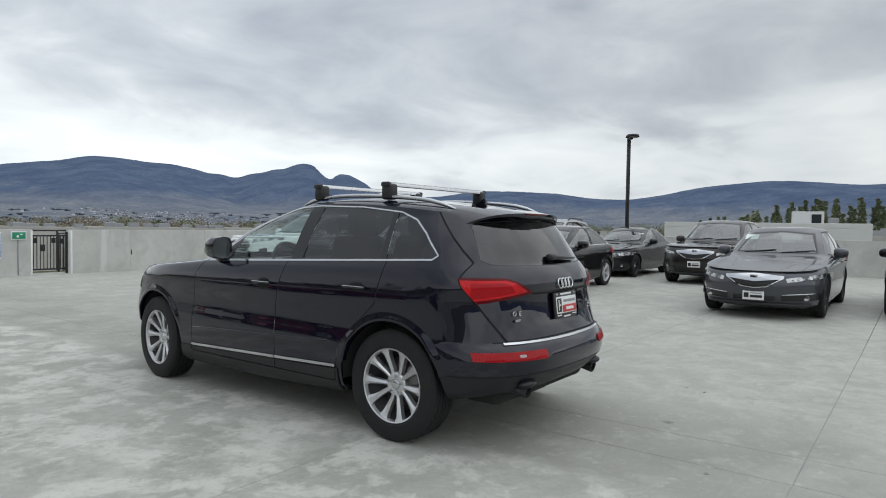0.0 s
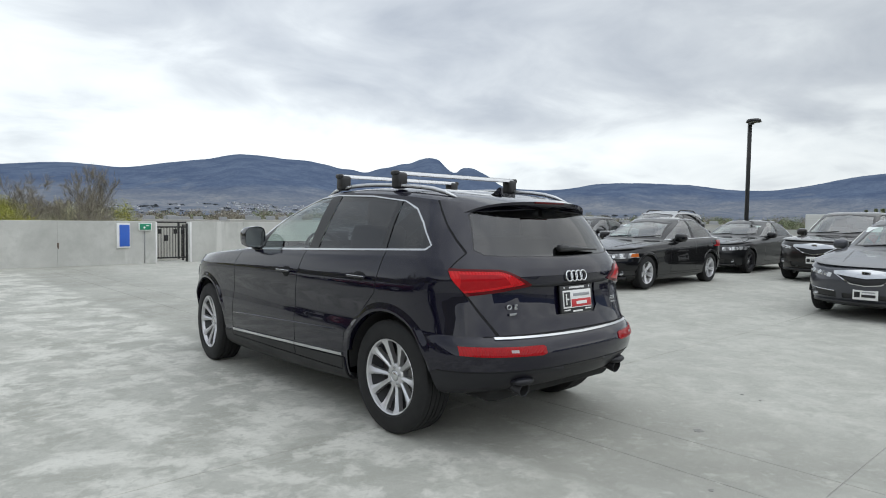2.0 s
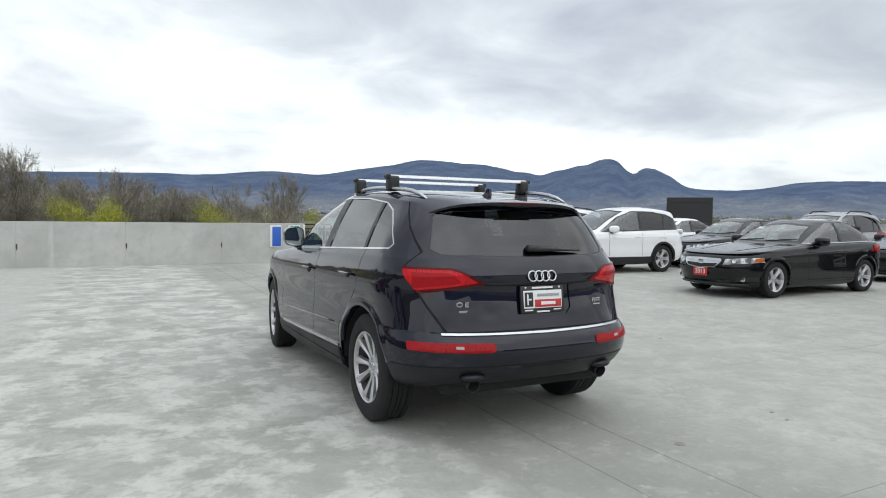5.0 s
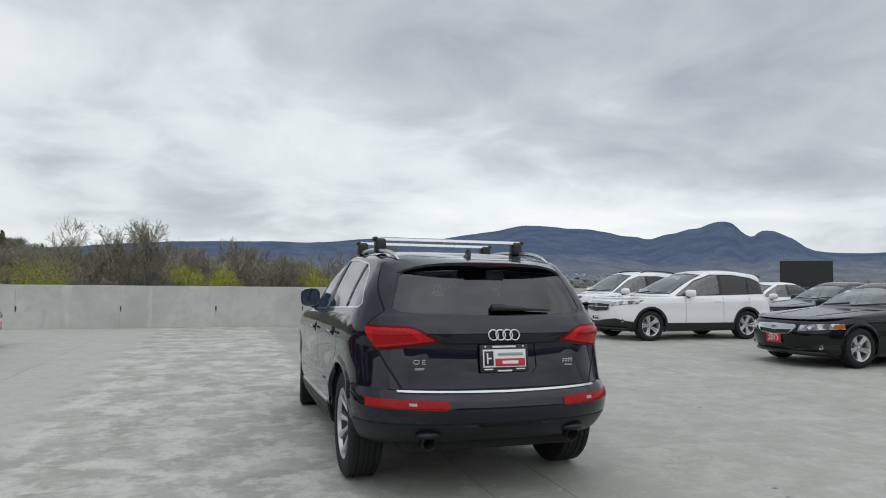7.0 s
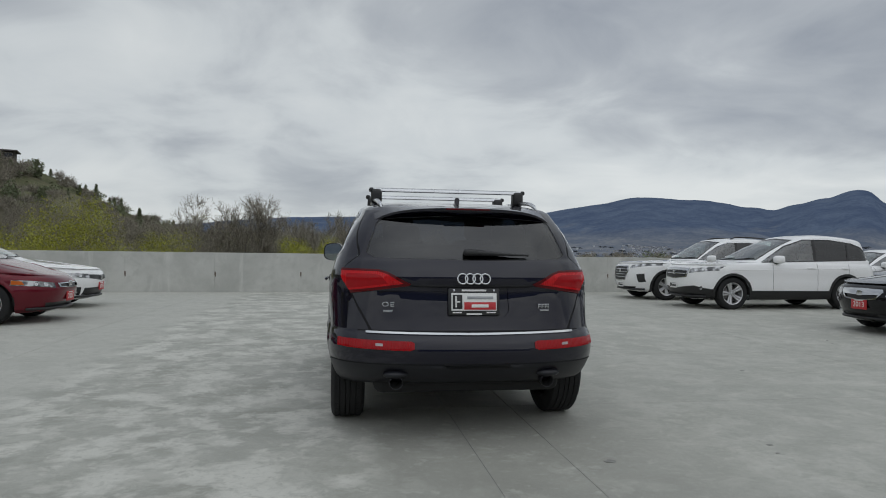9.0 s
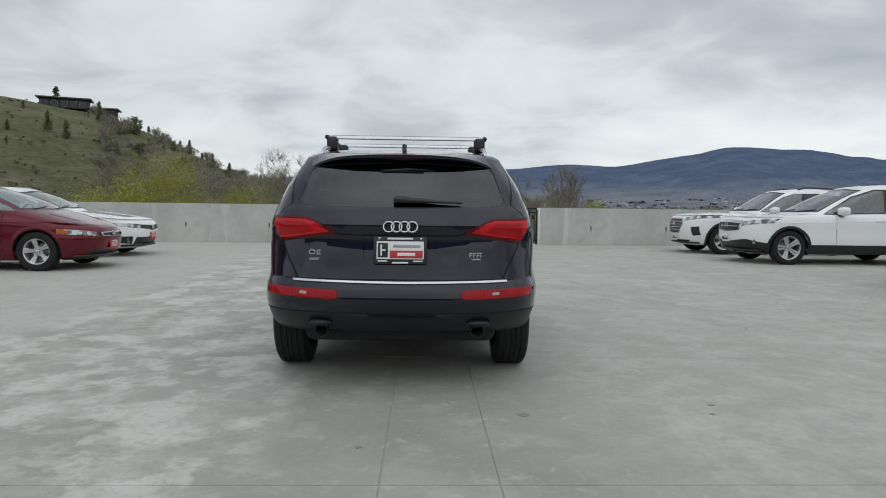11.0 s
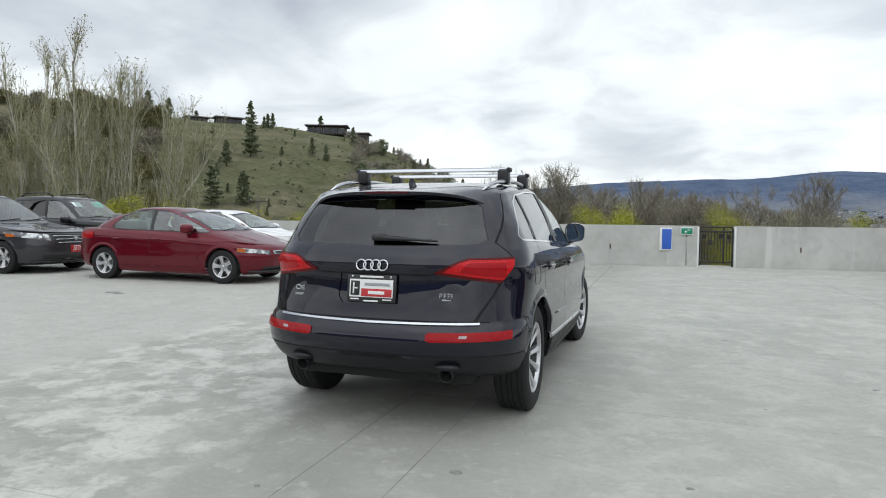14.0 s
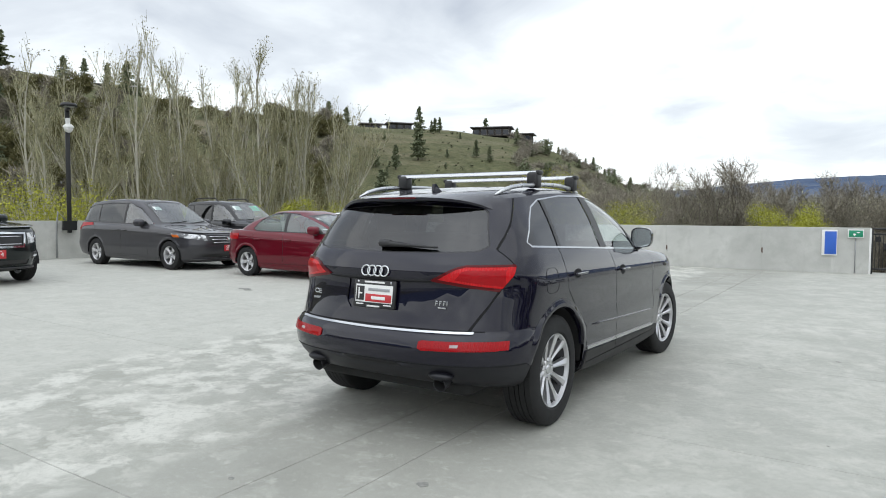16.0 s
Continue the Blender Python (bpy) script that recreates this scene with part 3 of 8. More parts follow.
def build_gate():
    """The opening to the stair: steel posts, a barred gate, landing and handrails."""
    x0, x1 = GATE
    root = empty("gate_1", pose(x0, wall_y(x0), 0.06, 0, 0, 2.86), "black barred steel gate to the stair", "gate", kind="structure")
    w = x1 - x0
    for x in (0.03, w - 0.03):
        part("post", box(0.05, 0.05, 1.06, (x, 0.16, 0.53), 0.004), M["black_metal"], root)
    for z in (0.12, 0.96):
        part("rail", box(w - 0.1, 0.035, 0.04, (w / 2, 0.16, z), 0.004), M["black_metal"], root)
    for k in range(10):
        part("bar", box(0.016, 0.016, 0.84, (0.10 + (w - 0.2) * k / 9, 0.16, 0.54), 0.002, 1), M["black_metal"], root)
    for x in (-0.012, w + 0.012):
        part("jamb", box(0.045, WALL_T + 0.02, WALL_H - 0.06, (x, WALL_T / 2, (WALL_H - 0.06) / 2 - 0.02), 0.006), M["white_plastic"], root, "white painted jamb")
    part("stile", box(0.045, 0.04, 1.0, (w * 0.72, 0.165, 0.58), 0.004), M["black_metal"], root)
    for x, z in ((0.16, 0.84), (w * 0.64, 0.84), (w * 0.86, 0.82)):
        part("notice_plate", box(0.10, 0.02, 0.13, (x, 0.20, z), 0.004), M["black_metal"], root)
    part("latch_box", box(0.09, 0.06, 0.16, (0.32, 0.16, 0.66), 0.006), M["black_metal"], root)
    part("handrail", tube([(0.03, 0.19, 1.09), (w - 0.03, 0.19, 1.09)], 0.02, 8), M["black_metal"], root)
    st = empty("stair_landing", pose(x0, wall_y(x0) + WALL_T, 0, 0, 0, 2.86), "concrete stair landing behind the gate", "stairs", kind="structure")
    part("landing", box(2.6, 2.2, 0.2, (0.6, 1.15, -1.30), 0.01), M["wall"], st, smooth=False)
    for k in range(8):
        part("step", box(1.2, 0.3, 0.18, (0.5, 2.38 + 0.28 * k, -1.46 - 0.18 * k), 0.006), M["wall"], st, smooth=False)
    for x in (-0.5, 1.7):
        part("post", box(0.045, 0.045, 2.25, (x, 2.05, -0.08), 0.004), M["black_metal"], st)
        part("handrail", tube([(x, 0.1, 1.04), (x, 2.1, 1.04)], 0.02, 8), M["black_metal"], st)
        for k in range(12):
            part("bar", box(0.014, 0.014, 1.0, (x, 0.2 + 0.16 * k, 0.5), 0.002, 1), M["black_metal"], st)


build_gate()


def build_signs():
    root = empty("blue_sign", pose(1.83, wall_y(1.83), 0.80, 0, 0, 2.86), "blue notice board in a pale frame on the parapet", "sign")
    part("frame", box(0.33, 0.05, 0.63, (0, -0.025, 0), 0.008), M["white_plastic"], root)
    part("panel", box(0.25, 0.012, 0.56, (0.025, -0.053, 0), 0.004), M["blue_sign"], root, "plain blue face")
    root = empty("exit_sign", pose(2.375, wall_y(2.375), 1.03, 0, 0, 2.86), "green exit sign with white figures on the parapet", "sign")
    part("frame", box(0.33, 0.06, 0.20, (0, -0.03, 0), 0.008), M["white_plastic"], root)
    part("panel", box(0.29, 0.012, 0.16, (0, -0.063, 0), 0.004), M["green_sign"], root, "green face")
    part("arrow", box(0.05, 0.004, 0.05, (-0.03, -0.070, -0.02), 0.001, turn=Matrix.Rotation(radians(45), 4, "Y")), M["white_plastic"], root)
    part("bar", box(0.07, 0.004, 0.022, (0.05, -0.070, 0.03), 0.001), M["white_plastic"], root)
    root = empty("conduit", pose(2.375, wall_y(2.375), 0.06, 0, 0, 2.86), "thin steel conduit below the exit sign", "conduit")
    part("pipe", tube([(0, -0.015, 0.02), (0, -0.015, 0.87)], 0.011, 8), M["galv"], root)


build_signs()


def build_lamp(x, y, yaw, dome, top):
    """A square black lamp post on the parapet with a flat LED head."""
    root = empty("street_lamp", pose(x, y, top, 0, 0, yaw), "black steel lamp post with a flat head" + (" with dome camera" if dome else ""), "street lamp", "lamp posts of the deck")
    part("base_shoe", prism([(-0.13, 0.90), (0.13, 0.90), (0.20, 1.18), (-0.20, 1.18)], -0.18, 0.18), M["black_metal"], root, smooth=False)
    part("pole", box(0.115, 0.115, 3.66, (0, 0, 2.65), 0.012), M["black_metal"], root)
    bm = box(0.10, 0.30, 0.09, (0, 0.16, 4.42), 0.02)
    part("arm", bm, M["black_metal"], root)
    bm = bmesh.new()
    out = [(0.24 * math.cos(a) * (1 if abs(math.cos(a)) < 0.9 else 0.96), 0.36 + 0.30 * math.sin(a)) for a in [k * math.tau / 24 for k in range(24)]]
    lo = [bm.verts.new((px, py, 4.44)) for px, py in out]
    hi = [bm.verts.new((px * 0.86, 0.36 + (py - 0.36) * 0.86, 4.53)) for px, py in out]
    bm.faces.new(lo[::-1])
    bm.faces.new(hi)
    for k in range(24):
        bm.faces.new((lo[k], lo[(k + 1) % 24], hi[(k + 1) % 24], hi[k]))
    head = part("lamp_head", bm, M["black_metal"], root)
    part("lens", box(0.26, 0.34, 0.012, (0, 0.38, 4.436), 0.004), M["galv"], head, "grey LED lens")
    if dome:
        cam_ob = part("dome_camera", box(0.12, 0.10, 0.24, (0, 0.11, 4.03), 0.02), M["white_plastic"], root, "white dome camera on its bracket")
        bm = bmesh.new()
        bmesh.ops.create_uvsphere(bm, u_segments=18, v_segments=10, radius=0.12, matrix=Matrix.Translation((0, 0.22, 3.84)))
        part("dome", bm, M["white_plastic"], cam_ob)
        part("hood", lathe([(0, 0.15), (0.05, 0.14), (0.11, 0.07)], 18), M["white_plastic"], cam_ob, at=Matrix.Translation((0, 0.22, 3.86)) @ Matrix.Rotation(radians(-90), 4, "Y"))
        part("cable", tube([(0.10, -0.02, 1.2), (0.28, -0.05, 1.45), (0.33, -0.05, 0.9), (0.33, -0.03, 0.1)], 0.025, 8), M["galv"], root)
    return root


build_lamp(XE - 0.15, 6.1, 130, False, 0.30)
build_lamp(XW + 0.15, 6.1, -110, True, 0.0)

# ---- land beyond the deck ----
GROUND = -8.5


def bump(az, centre, width):
    d = (az - centre + 180) % 360 - 180
    return math.exp(-(d / width) ** 2)


def hill_rise(az):
    """Height angle in degrees of the near ridge by bearing; it ends in a spur to the north."""
    d = (az + 180) % 360 - 180
    if d > -9 or d < -170:
        return 0.0
    s = min(1.0, max(0.0, (-d - 9.0) / 17.5))
    s = 0.5 * s + 0.5 * s * s * (3 - 2 * s)
    rise = 6.5 * s + 0.9 * bump(az, -33, 7) + 1.1 * bump(az, -46, 9) + 3.6 * bump(az, -68, 16)
    return rise * min(1.0, max(0.0, (d + 170) / 40))


def mountain_rise(az):
    """Height angle in degrees of the far ranges by bearing: broad plateaus with a few summits."""
    e = 3.29 + 0.06 * math.sin(radians(az * 17 + 40)) + 0.6 * bump(az, 110, 10)
    for high, centre, width in ((0.22, 38.9, 1.3), (0.30, 42.3, 0.7), (-0.30, 43.15, 0.55), (-0.2, 36.2, 1.2), (0.2, 31.8, 1.4), (1.28, 25.5, 6.5), (0.9, 29, 3.2), (1.98, 40.7, 2.8), (-0.24, 42, 1), (0.98, 45.2, 1.5), (0.68, 80.5, 6), (0.69, 91, 3), (-1.1, -15, 7), (-0.73, 51, 4), (0.62, 12.5, 4), (0.75, 35, 2.2), (0.29, 20, 3), (-0.72, 68, 5),
                                # the rise at 195 is unseen, added to darken reflections in the car
                                (0.38, 36.9, 1.1), (-0.30, 39.6, 0.9), (0.22, 41.8, 0.8), (0.32, 33.2, 1.3), (0.26, 43.5, 0.5), (-0.25, 27.8, 1.2), (0.18, 24.8, 1.2), (6.5, 195, 42),
                                (-0.30, 29.2, 1.2), (-0.26, 33.6, 1.0), (-0.14, 35.7, 0.9), (-0.26, 40.2, 1.0), (-0.46, 43.65, 0.42), (0.26, 46.6, 0.65), (0.13, 51.0, 2.0)):
        e += high * bump(az, centre, width)
    return e


def smooth01(t):
    t = min(1.0, max(0.0, t))
    return t * t * (3 - 2 * t)


def ridge_r(az):
    return 330 + 40 * math.sin(radians(az * 3))


def land_height(r, az):
    x, y = r * math.sin(radians(az)), r * math.cos(radians(az))
    z = GROUND + 0.4 * noise.noise((x * 0.02, y * 0.02, 0))
    e = hill_rise(az)
    if e > 0 and r > 70:
        ridge = ridge_r(az)
        top = ridge * math.tan(radians(e))
        t = (r - 95) / (ridge - 95)
        rough = noise.fractal((x * 0.013, y * 0.013, 1.7), 0.9, 2.1, 5)
        gully = noise.fractal((x * 0.03, y * 0.03, 5.1), 0.8, 2.2, 4)
        z += (top - GROUND) * smooth01(t) ** 0.85 * (1 if r < ridge else max(0.6, 1 - (r - ridge) / 1600))
        z += smooth01(t * 1.5) * (1 - 0.75 * smooth01(t * 1.1 - 0.1)) * (3.4 * rough + 1.8 * gully)
    return z


def build_land():
    bm = bmesh.new()
    radii = [4 * 1.085 ** k for k in range(88)]
    radii = sorted([r for r in radii if r < 190 or 420 < r < 4700] + [190 + 7 * k for k in range(33)] + [4700])
    azs = [k * 1.5 - 180 for k in range(240)]
    azs = sorted(set(azs + [-80 + 0.75 * k for k in range(100)]))
    rows = []
    for r in radii:
        rows.append([bm.verts.new((r * math.sin(radians(a)), r * math.cos(radians(a)), land_height(r, a))) for a in azs])
    n = len(azs)
    for a, b in zip(rows, rows[1:]):
        for k in range(n):
            bm.faces.new((a[k], b[k], b[(k + 1) % n], a[(k + 1) % n]))
    bm.faces.new(rows[0])
    bmesh.ops.recalc_face_normals(bm, faces=bm.faces[:])
    tagged(part("ground", bm, M["hill"], None, "valley floor and steep grassy hillside", angle=None), category="ground", kind="structure")


def mountain_z(r, az):
    t = (r - 1500) / 3000
    x, y = r * math.sin(radians(az)), r * math.cos(radians(az))
    top = 4500 * math.tan(radians(mountain_rise(az))) * (0.10 * smooth01(t * 3) + 0.90 * smooth01((t - 0.22) / 0.78) ** 1.15)
    rough = noise.fractal((x * 0.0011, y * 0.0011, 3.3), 0.9, 2.1, 6)
    fine = noise.fractal((x * 0.006, y * 0.006, 9.0), 0.8, 2.1, 4)
    return GROUND - 4 + top + smooth01(t * 2) * (1 - 0.82 * smooth01((t - 0.5) * 2)) * 60 * rough * (0.35 + t) + smooth01(t * 2) * (1.4 * fine + 0.8 * noise.noise((x * 0.035, y * 0.035, 2.0)))


def build_mountains():
    bm = bmesh.new()
    azs = [k * 0.3 - 180 for k in range(1200)]
    rows = []
    for j in range(26):
        r = 1500 + 3000 * j / 25
        rows.append([bm.verts.new((r * math.sin(radians(a)), r * math.cos(radians(a)), mountain_z(r, a))) for a in azs])
    n = len(azs)
    for a, b in zip(rows, rows[1:]):
        for k in range(n):
            bm.faces.new((a[k], b[k], b[(k + 1) % n], a[(k + 1) % n]))
    tagged(part("backdrop", bm, M["far"], None, "forested mountain ranges round the valley, blue with painted haze", angle=None), category="mountains", kind="structure")


build_land()
build_mountains()

# ---- cars: a body lofted from plan curves, then cut into its panels ----
def catmull(p, t):
    a, b, c, d = p
    return 0.5 * (2 * b + (c - a) * t + (2 * a - 5 * b + 4 * c - d) * t * t + (3 * b - a - 3 * c + d) * t ** 3)


def plan_curve(yf, yr, w, zf, zm, zr, af, nf, ar, nr, taper, nc=12, ns=26):
    """Half of a closed plan curve, from the front's middle round the right side to the rear's middle."""
    def cap(end, start, n, count):
        raw = []
        for k in range(81):
            a = k / 80 * math.pi / 2
            raw.append((max(0.0, math.sin(a)) ** (2 / n), max(0.0, math.cos(a)) ** (2 / n)))
        pts = [(w * sx, start + (end - start) * cy) for sx, cy in raw]
        run = [0.0]
        for p, q in zip(pts, pts[1:]):
            run.append(run[-1] + math.dist(p, q))
        got, j = [], 0
        for k in range(count + 1):
            want = run[-1] * k / count
            while j < len(run) - 2 and run[j + 1] < want:
                j += 1
            f = (want - run[j]) / max(1e-9, run[j + 1] - run[j])
            got.append((pts[j][0] + f * (pts[j + 1][0] - pts[j][0]), pts[j][1] + f * (pts[j + 1][1] - pts[j][1])))
        return got
    half = (yf - yr) / 2
    af, ar = min(af, half * 0.9), min(ar, half * 0.9)
    front, rear = cap(yf, yf - af, nf, nc), cap(yr, yr + ar, nr, nc)[::-1]
    y0, y1 = front[-1][1], rear[0][1]
    side = [(w, y0 + (y1 - y0) * k / ns) for k in range(1, ns)]
    out = []
    for x, y in front + side + rear:
        s = (y - yr) / (yf - yr)
        z = zr * (1 - s) * (1 - 2 * s) + 4 * zm * s * (1 - s) + zf * s * (2 * s - 1)
        mid = (y - (yf + yr) / 2) / half
        out.append(Vector((x * (1 - taper * abs(mid) ** 2.2), y, z)))
    return out


def loft(rings, steps):
    """Rings of points, smoothed from ring to ring; returns the half body and the grid."""
    rows = []
    n = len(rings)
    for i in range(n - 1):
        for k in range(steps[i]):
            t = k / steps[i]
            q = [rings[max(i - 1, 0)], rings[i], rings[i + 1], rings[min(i + 2, n - 1)]]
            rows.append([Vector([catmull([q[j][c][a] for j in range(4)], t) for a in range(3)]) for c in range(len(rings[0]))])
    rows.append(rings[-1])
    bm = bmesh.new()
    vs = [[bm.verts.new((max(0.0, p.x), p.y, p.z)) for p in r] for r in rows]
    for a, b in zip(vs, vs[1:]):
        for k in range(len(a) - 1):
            bm.faces.new((a[k], b[k], b[k + 1], a[k + 1]))
    # close roof and floor towards the middle
    for row, up in ((vs[-1], True), (vs[0], False)):
        mid = [bm.verts.new((0, v.co.y, v.co.z)) if 0 < i < len(row) - 1 else v for i, v in enumerate(row)]
        for k in range(len(row) - 1):
            f = [row[k], row[k + 1], mid[k + 1], mid[k]]
            f = list(dict.fromkeys(f))
            if len(f) > 2:
                bm.faces.new(f if not up else f[::-1])
    bmesh.ops.remove_doubles(bm, verts=bm.verts[:], dist=1e-4)
    bmesh.ops.recalc_face_normals(bm, faces=bm.faces[:])
    bm.faces.ensure_lookup_table()
    probe = max(bm.faces, key=lambda f: f.calc_center_median().x)
    if probe.normal.x < 0:
        bmesh.ops.reverse_faces(bm, faces=bm.faces[:])
    return bm


class Shell:
    """Half a car body (x >= 0) whose faces are cut along outlines and handed to named panels."""
    def __init__(self, bm):
        self.bm = bm
        self.lay = bm.faces.layers.int.new("panel")
        self.names = ["body"]
        from mathutils.bvhtree import BVHTree
        self.tree = BVHTree.FromBMesh(bm)

    def hit(self, start, way):
        got = self.tree.ray_cast(Vector(start), Vector(way).normalized())
        return got[0], got[1]

    def side(self, y, z):
        p, _ = self.hit((3, y, z), (-1, 0, 0))
        return p.x if p else 0.8

    def end(self, x, z, rear=True):
        p, _ = self.hit((x, -9 if rear else 9, z), (0, 1 if rear else -1, 0))
        return p.y if p else 0.0

    def top(self, x, y):
        p, _ = self.hit((x, y, 4), (0, 0, -1))
        return p.z if p else 1.0

    def cut(self, name, axis, poly, where=None, over=("body",)):
        """Hands the faces inside a convex outline, seen along an axis, to a panel."""
        if name not in self.names:
            self.names.append(name)
        ok = {self.names.index(o) for o in over if o in self.names}
        ia, ib = {"x": (1, 2), "y": (0, 2), "z": (0, 1)}[axis]
        lo = (min(p[0] for p in poly) - 0.001, min(p[1] for p in poly) - 0.001)
        hi = (max(p[0] for p in poly) + 0.001, max(p[1] for p in poly) + 0.001)
        work = []
        for f in self.bm.faces:
            if f[self.lay] not in ok:
                continue
            co = [v.co for v in f.verts]
            if max(c[ia] for c in co) < lo[0] or min(c[ia] for c in co) > hi[0] or max(c[ib] for c in co) < lo[1] or min(c[ib] for c in co) > hi[1]:
                continue
            c = f.calc_center_median()
            if where is None or where(c, f.normal):
                work.append(f)
        area = sum(p[0] * q[1] - q[0] * p[1] for p, q in zip(poly, poly[1:] + poly[:1]))
        pts = poly if area > 0 else poly[::-1]
        for p, q in zip(pts, pts[1:] + pts[:1]):
            if not work:
                return
            co, no = [0, 0, 0], [0, 0, 0]
            co[ia], co[ib] = p
            no[ia], no[ib] = q[1] - p[1], p[0] - q[0]
            no = Vector(no).normalized()
            geom = list({e for f in work for e in f.edges}) + list({v for f in work for v in f.verts}) + work
            got = bmesh.ops.bisect_plane(self.bm, geom=geom, dist=1e-5, plane_co=co, plane_no=no)
            work = [g for g in got["geom"] if isinstance(g, bmesh.types.BMFace) and (g.calc_center_median() - Vector(co)).dot(no) < 0]
        k = self.names.index(name)
        for f in work:
            f[self.lay] = k

    def strip(self, name, axis, a, b, width=0.006, where=None, over=("body",)):
        d = Vector((b[0] - a[0], b[1] - a[1])).normalized()
        n = Vector((-d.y, d.x)) * width / 2
        self.cut(name, axis, [(a[0] + n.x, a[1] + n.y), (a[0] - n.x, a[1] - n.y), (b[0] - n.x, b[1] - n.y), (b[0] + n.x, b[1] + n.y)], where, over)

    def panel(self, name, mirror=None, offset=0.0, thick=0.0):
        """A panel's own bmesh. mirror: None for both halves in one, 1 the right half, -1 the left half."""
        k = self.names.index(name) if name in self.names else -1
        faces = [f for f in self.bm.faces if f[self.lay] == k]
        if not faces:
            return None
        bm, seen = bmesh.new(), {}

        def vert(v, s):
            key = (v.index, s if v.co.x > 1e-4 else 0)
            if key not in seen:
                seen[key] = bm.verts.new((v.co.x * s if v.co.x > 1e-4 else 0.0, v.co.y, v.co.z))
            return seen[key]
        self.bm.verts.index_update()
        for s in ((1, -1) if mirror is None else (mirror,)):
            for f in faces:
                vs = [vert(v, s) for v in f.verts]
                if len(set(vs)) < 3:
                    continue
                try:
                    bm.faces.new(vs if s > 0 else vs[::-1])
                except ValueError:
                    pass
        bm.normal_update()
        if offset:
            for v in bm.verts:
                v.co += v.normal * offset
        if thick:
            bmesh.ops.solidify(bm, geom=bm.faces[:], thickness=-thick)
            bm.normal_update()
        return bm


def circle(cy, cz, r, n=22):
    return [(cy + r * math.cos(k * math.tau / n), cz + r * math.sin(k * math.tau / n)) for k in range(n)]


def tyre_mesh(r, width, rim_r):
    h = width / 2
    pr = [(-h * 0.80, rim_r - 0.012), (-h * 0.97, rim_r + 0.012), (-h, rim_r + (r - rim_r) * 0.45), (-h * 0.95, r - 0.028), (-h * 0.86, r - 0.010)]
    tread = [-0.78, -0.50, -0.44, -0.16, -0.10, 0.10, 0.16, 0.44, 0.50, 0.78]
    for i, x in enumerate(tread):
        pr.append((h * x, r - (0.002 if abs(x) > 0.7 else 0.0)))
        if i in (1, 3, 5, 7):
            pr.append((h * x + 0.001, r - 0.009))
            pr.append((h * tread[i + 1] - 0.001, r - 0.009))
    pr += [(h * 0.86, r - 0.010), (h * 0.95, r - 0.028), (h, rim_r + (r - rim_r) * 0.45), (h * 0.97, rim_r + 0.012), (h * 0.80, rim_r - 0.012)]
    bm = lathe(pr, 48)
    # sipes across the shoulder blocks
    for k in range(72):
        a = k * math.tau / 72
        for s in (-1, 1):
            own = box(width * 0.10, 0.010, 0.005, (s * h * 0.645, 0, r - 0.0020))
            own.transform(Matrix.Rotation(a, 4, "X"))
            if k % 2 == 0:
                merge(bm, own)
            else:
                own.free()
    bmesh.ops.recalc_face_normals(bm, faces=bm.faces[:])
    return bm


def rim_mesh(rr, width, spokes, twin, bar, dish=0.02):
    """A cast wheel that faces +X: barrel, lip and tapered spokes."""
    h = width / 2
    bm = lathe([(h * 0.80, rr + 0.002), (h * 0.86, rr - 0.004), (h * 0.80, rr - 0.016), (h * 0.55, rr - 0.026), (-h * 0.4, rr - 0.045), (-h * 0.8, rr - 0.03), (-h * 0.8, rr)], 48)
    merge(bm, lathe([(h * 0.62 - dish, 0.002), (h * 0.62 - dish, 0.055), (h * 0.58 - dish, 0.078), (h * 0.2, 0.082)], 24))
    base = [(0.050, 0.62, 0.80), (0.11, 0.64, 0.95), (rr * 0.72, 0.74, 1.15), (rr - 0.012, 0.80, 1.6)]
    for k in range(spokes):
        for s in ((-1, 1) if twin else (0,)):
            rows = []
            for r, fx, fw in base:
                wd = bar * fw
                off = s * twin * (0.35 + 0.65 * r / rr)
                x1, x0 = h * fx - dish * (1 - r / rr), h * fx - dish * (1 - r / rr) - 0.032
                rows.append([(x0, off - wd, r), (x1 - 0.008, off - wd, r), (x1, off - wd * 0.62, r), (x1, off + wd * 0.62, r), (x1 - 0.008, off + wd, r), (x0, off + wd, r)])
            own = bmesh.new()
            vs = [[own.verts.new(p) for p in row] for row in rows]
            for a, b in zip(vs, vs[1:]):
                for i in range(5):
                    own.faces.new((a[i], a[i + 1], b[i + 1], b[i]))
                own.faces.new((a[5], a[0], b[0], b[5]))
            own.transform(Matrix.Rotation(k * math.tau / spokes, 4, "X"))
            merge(bm, own)
    bmesh.ops.recalc_face_normals(bm, faces=bm.faces[:])
    return bm


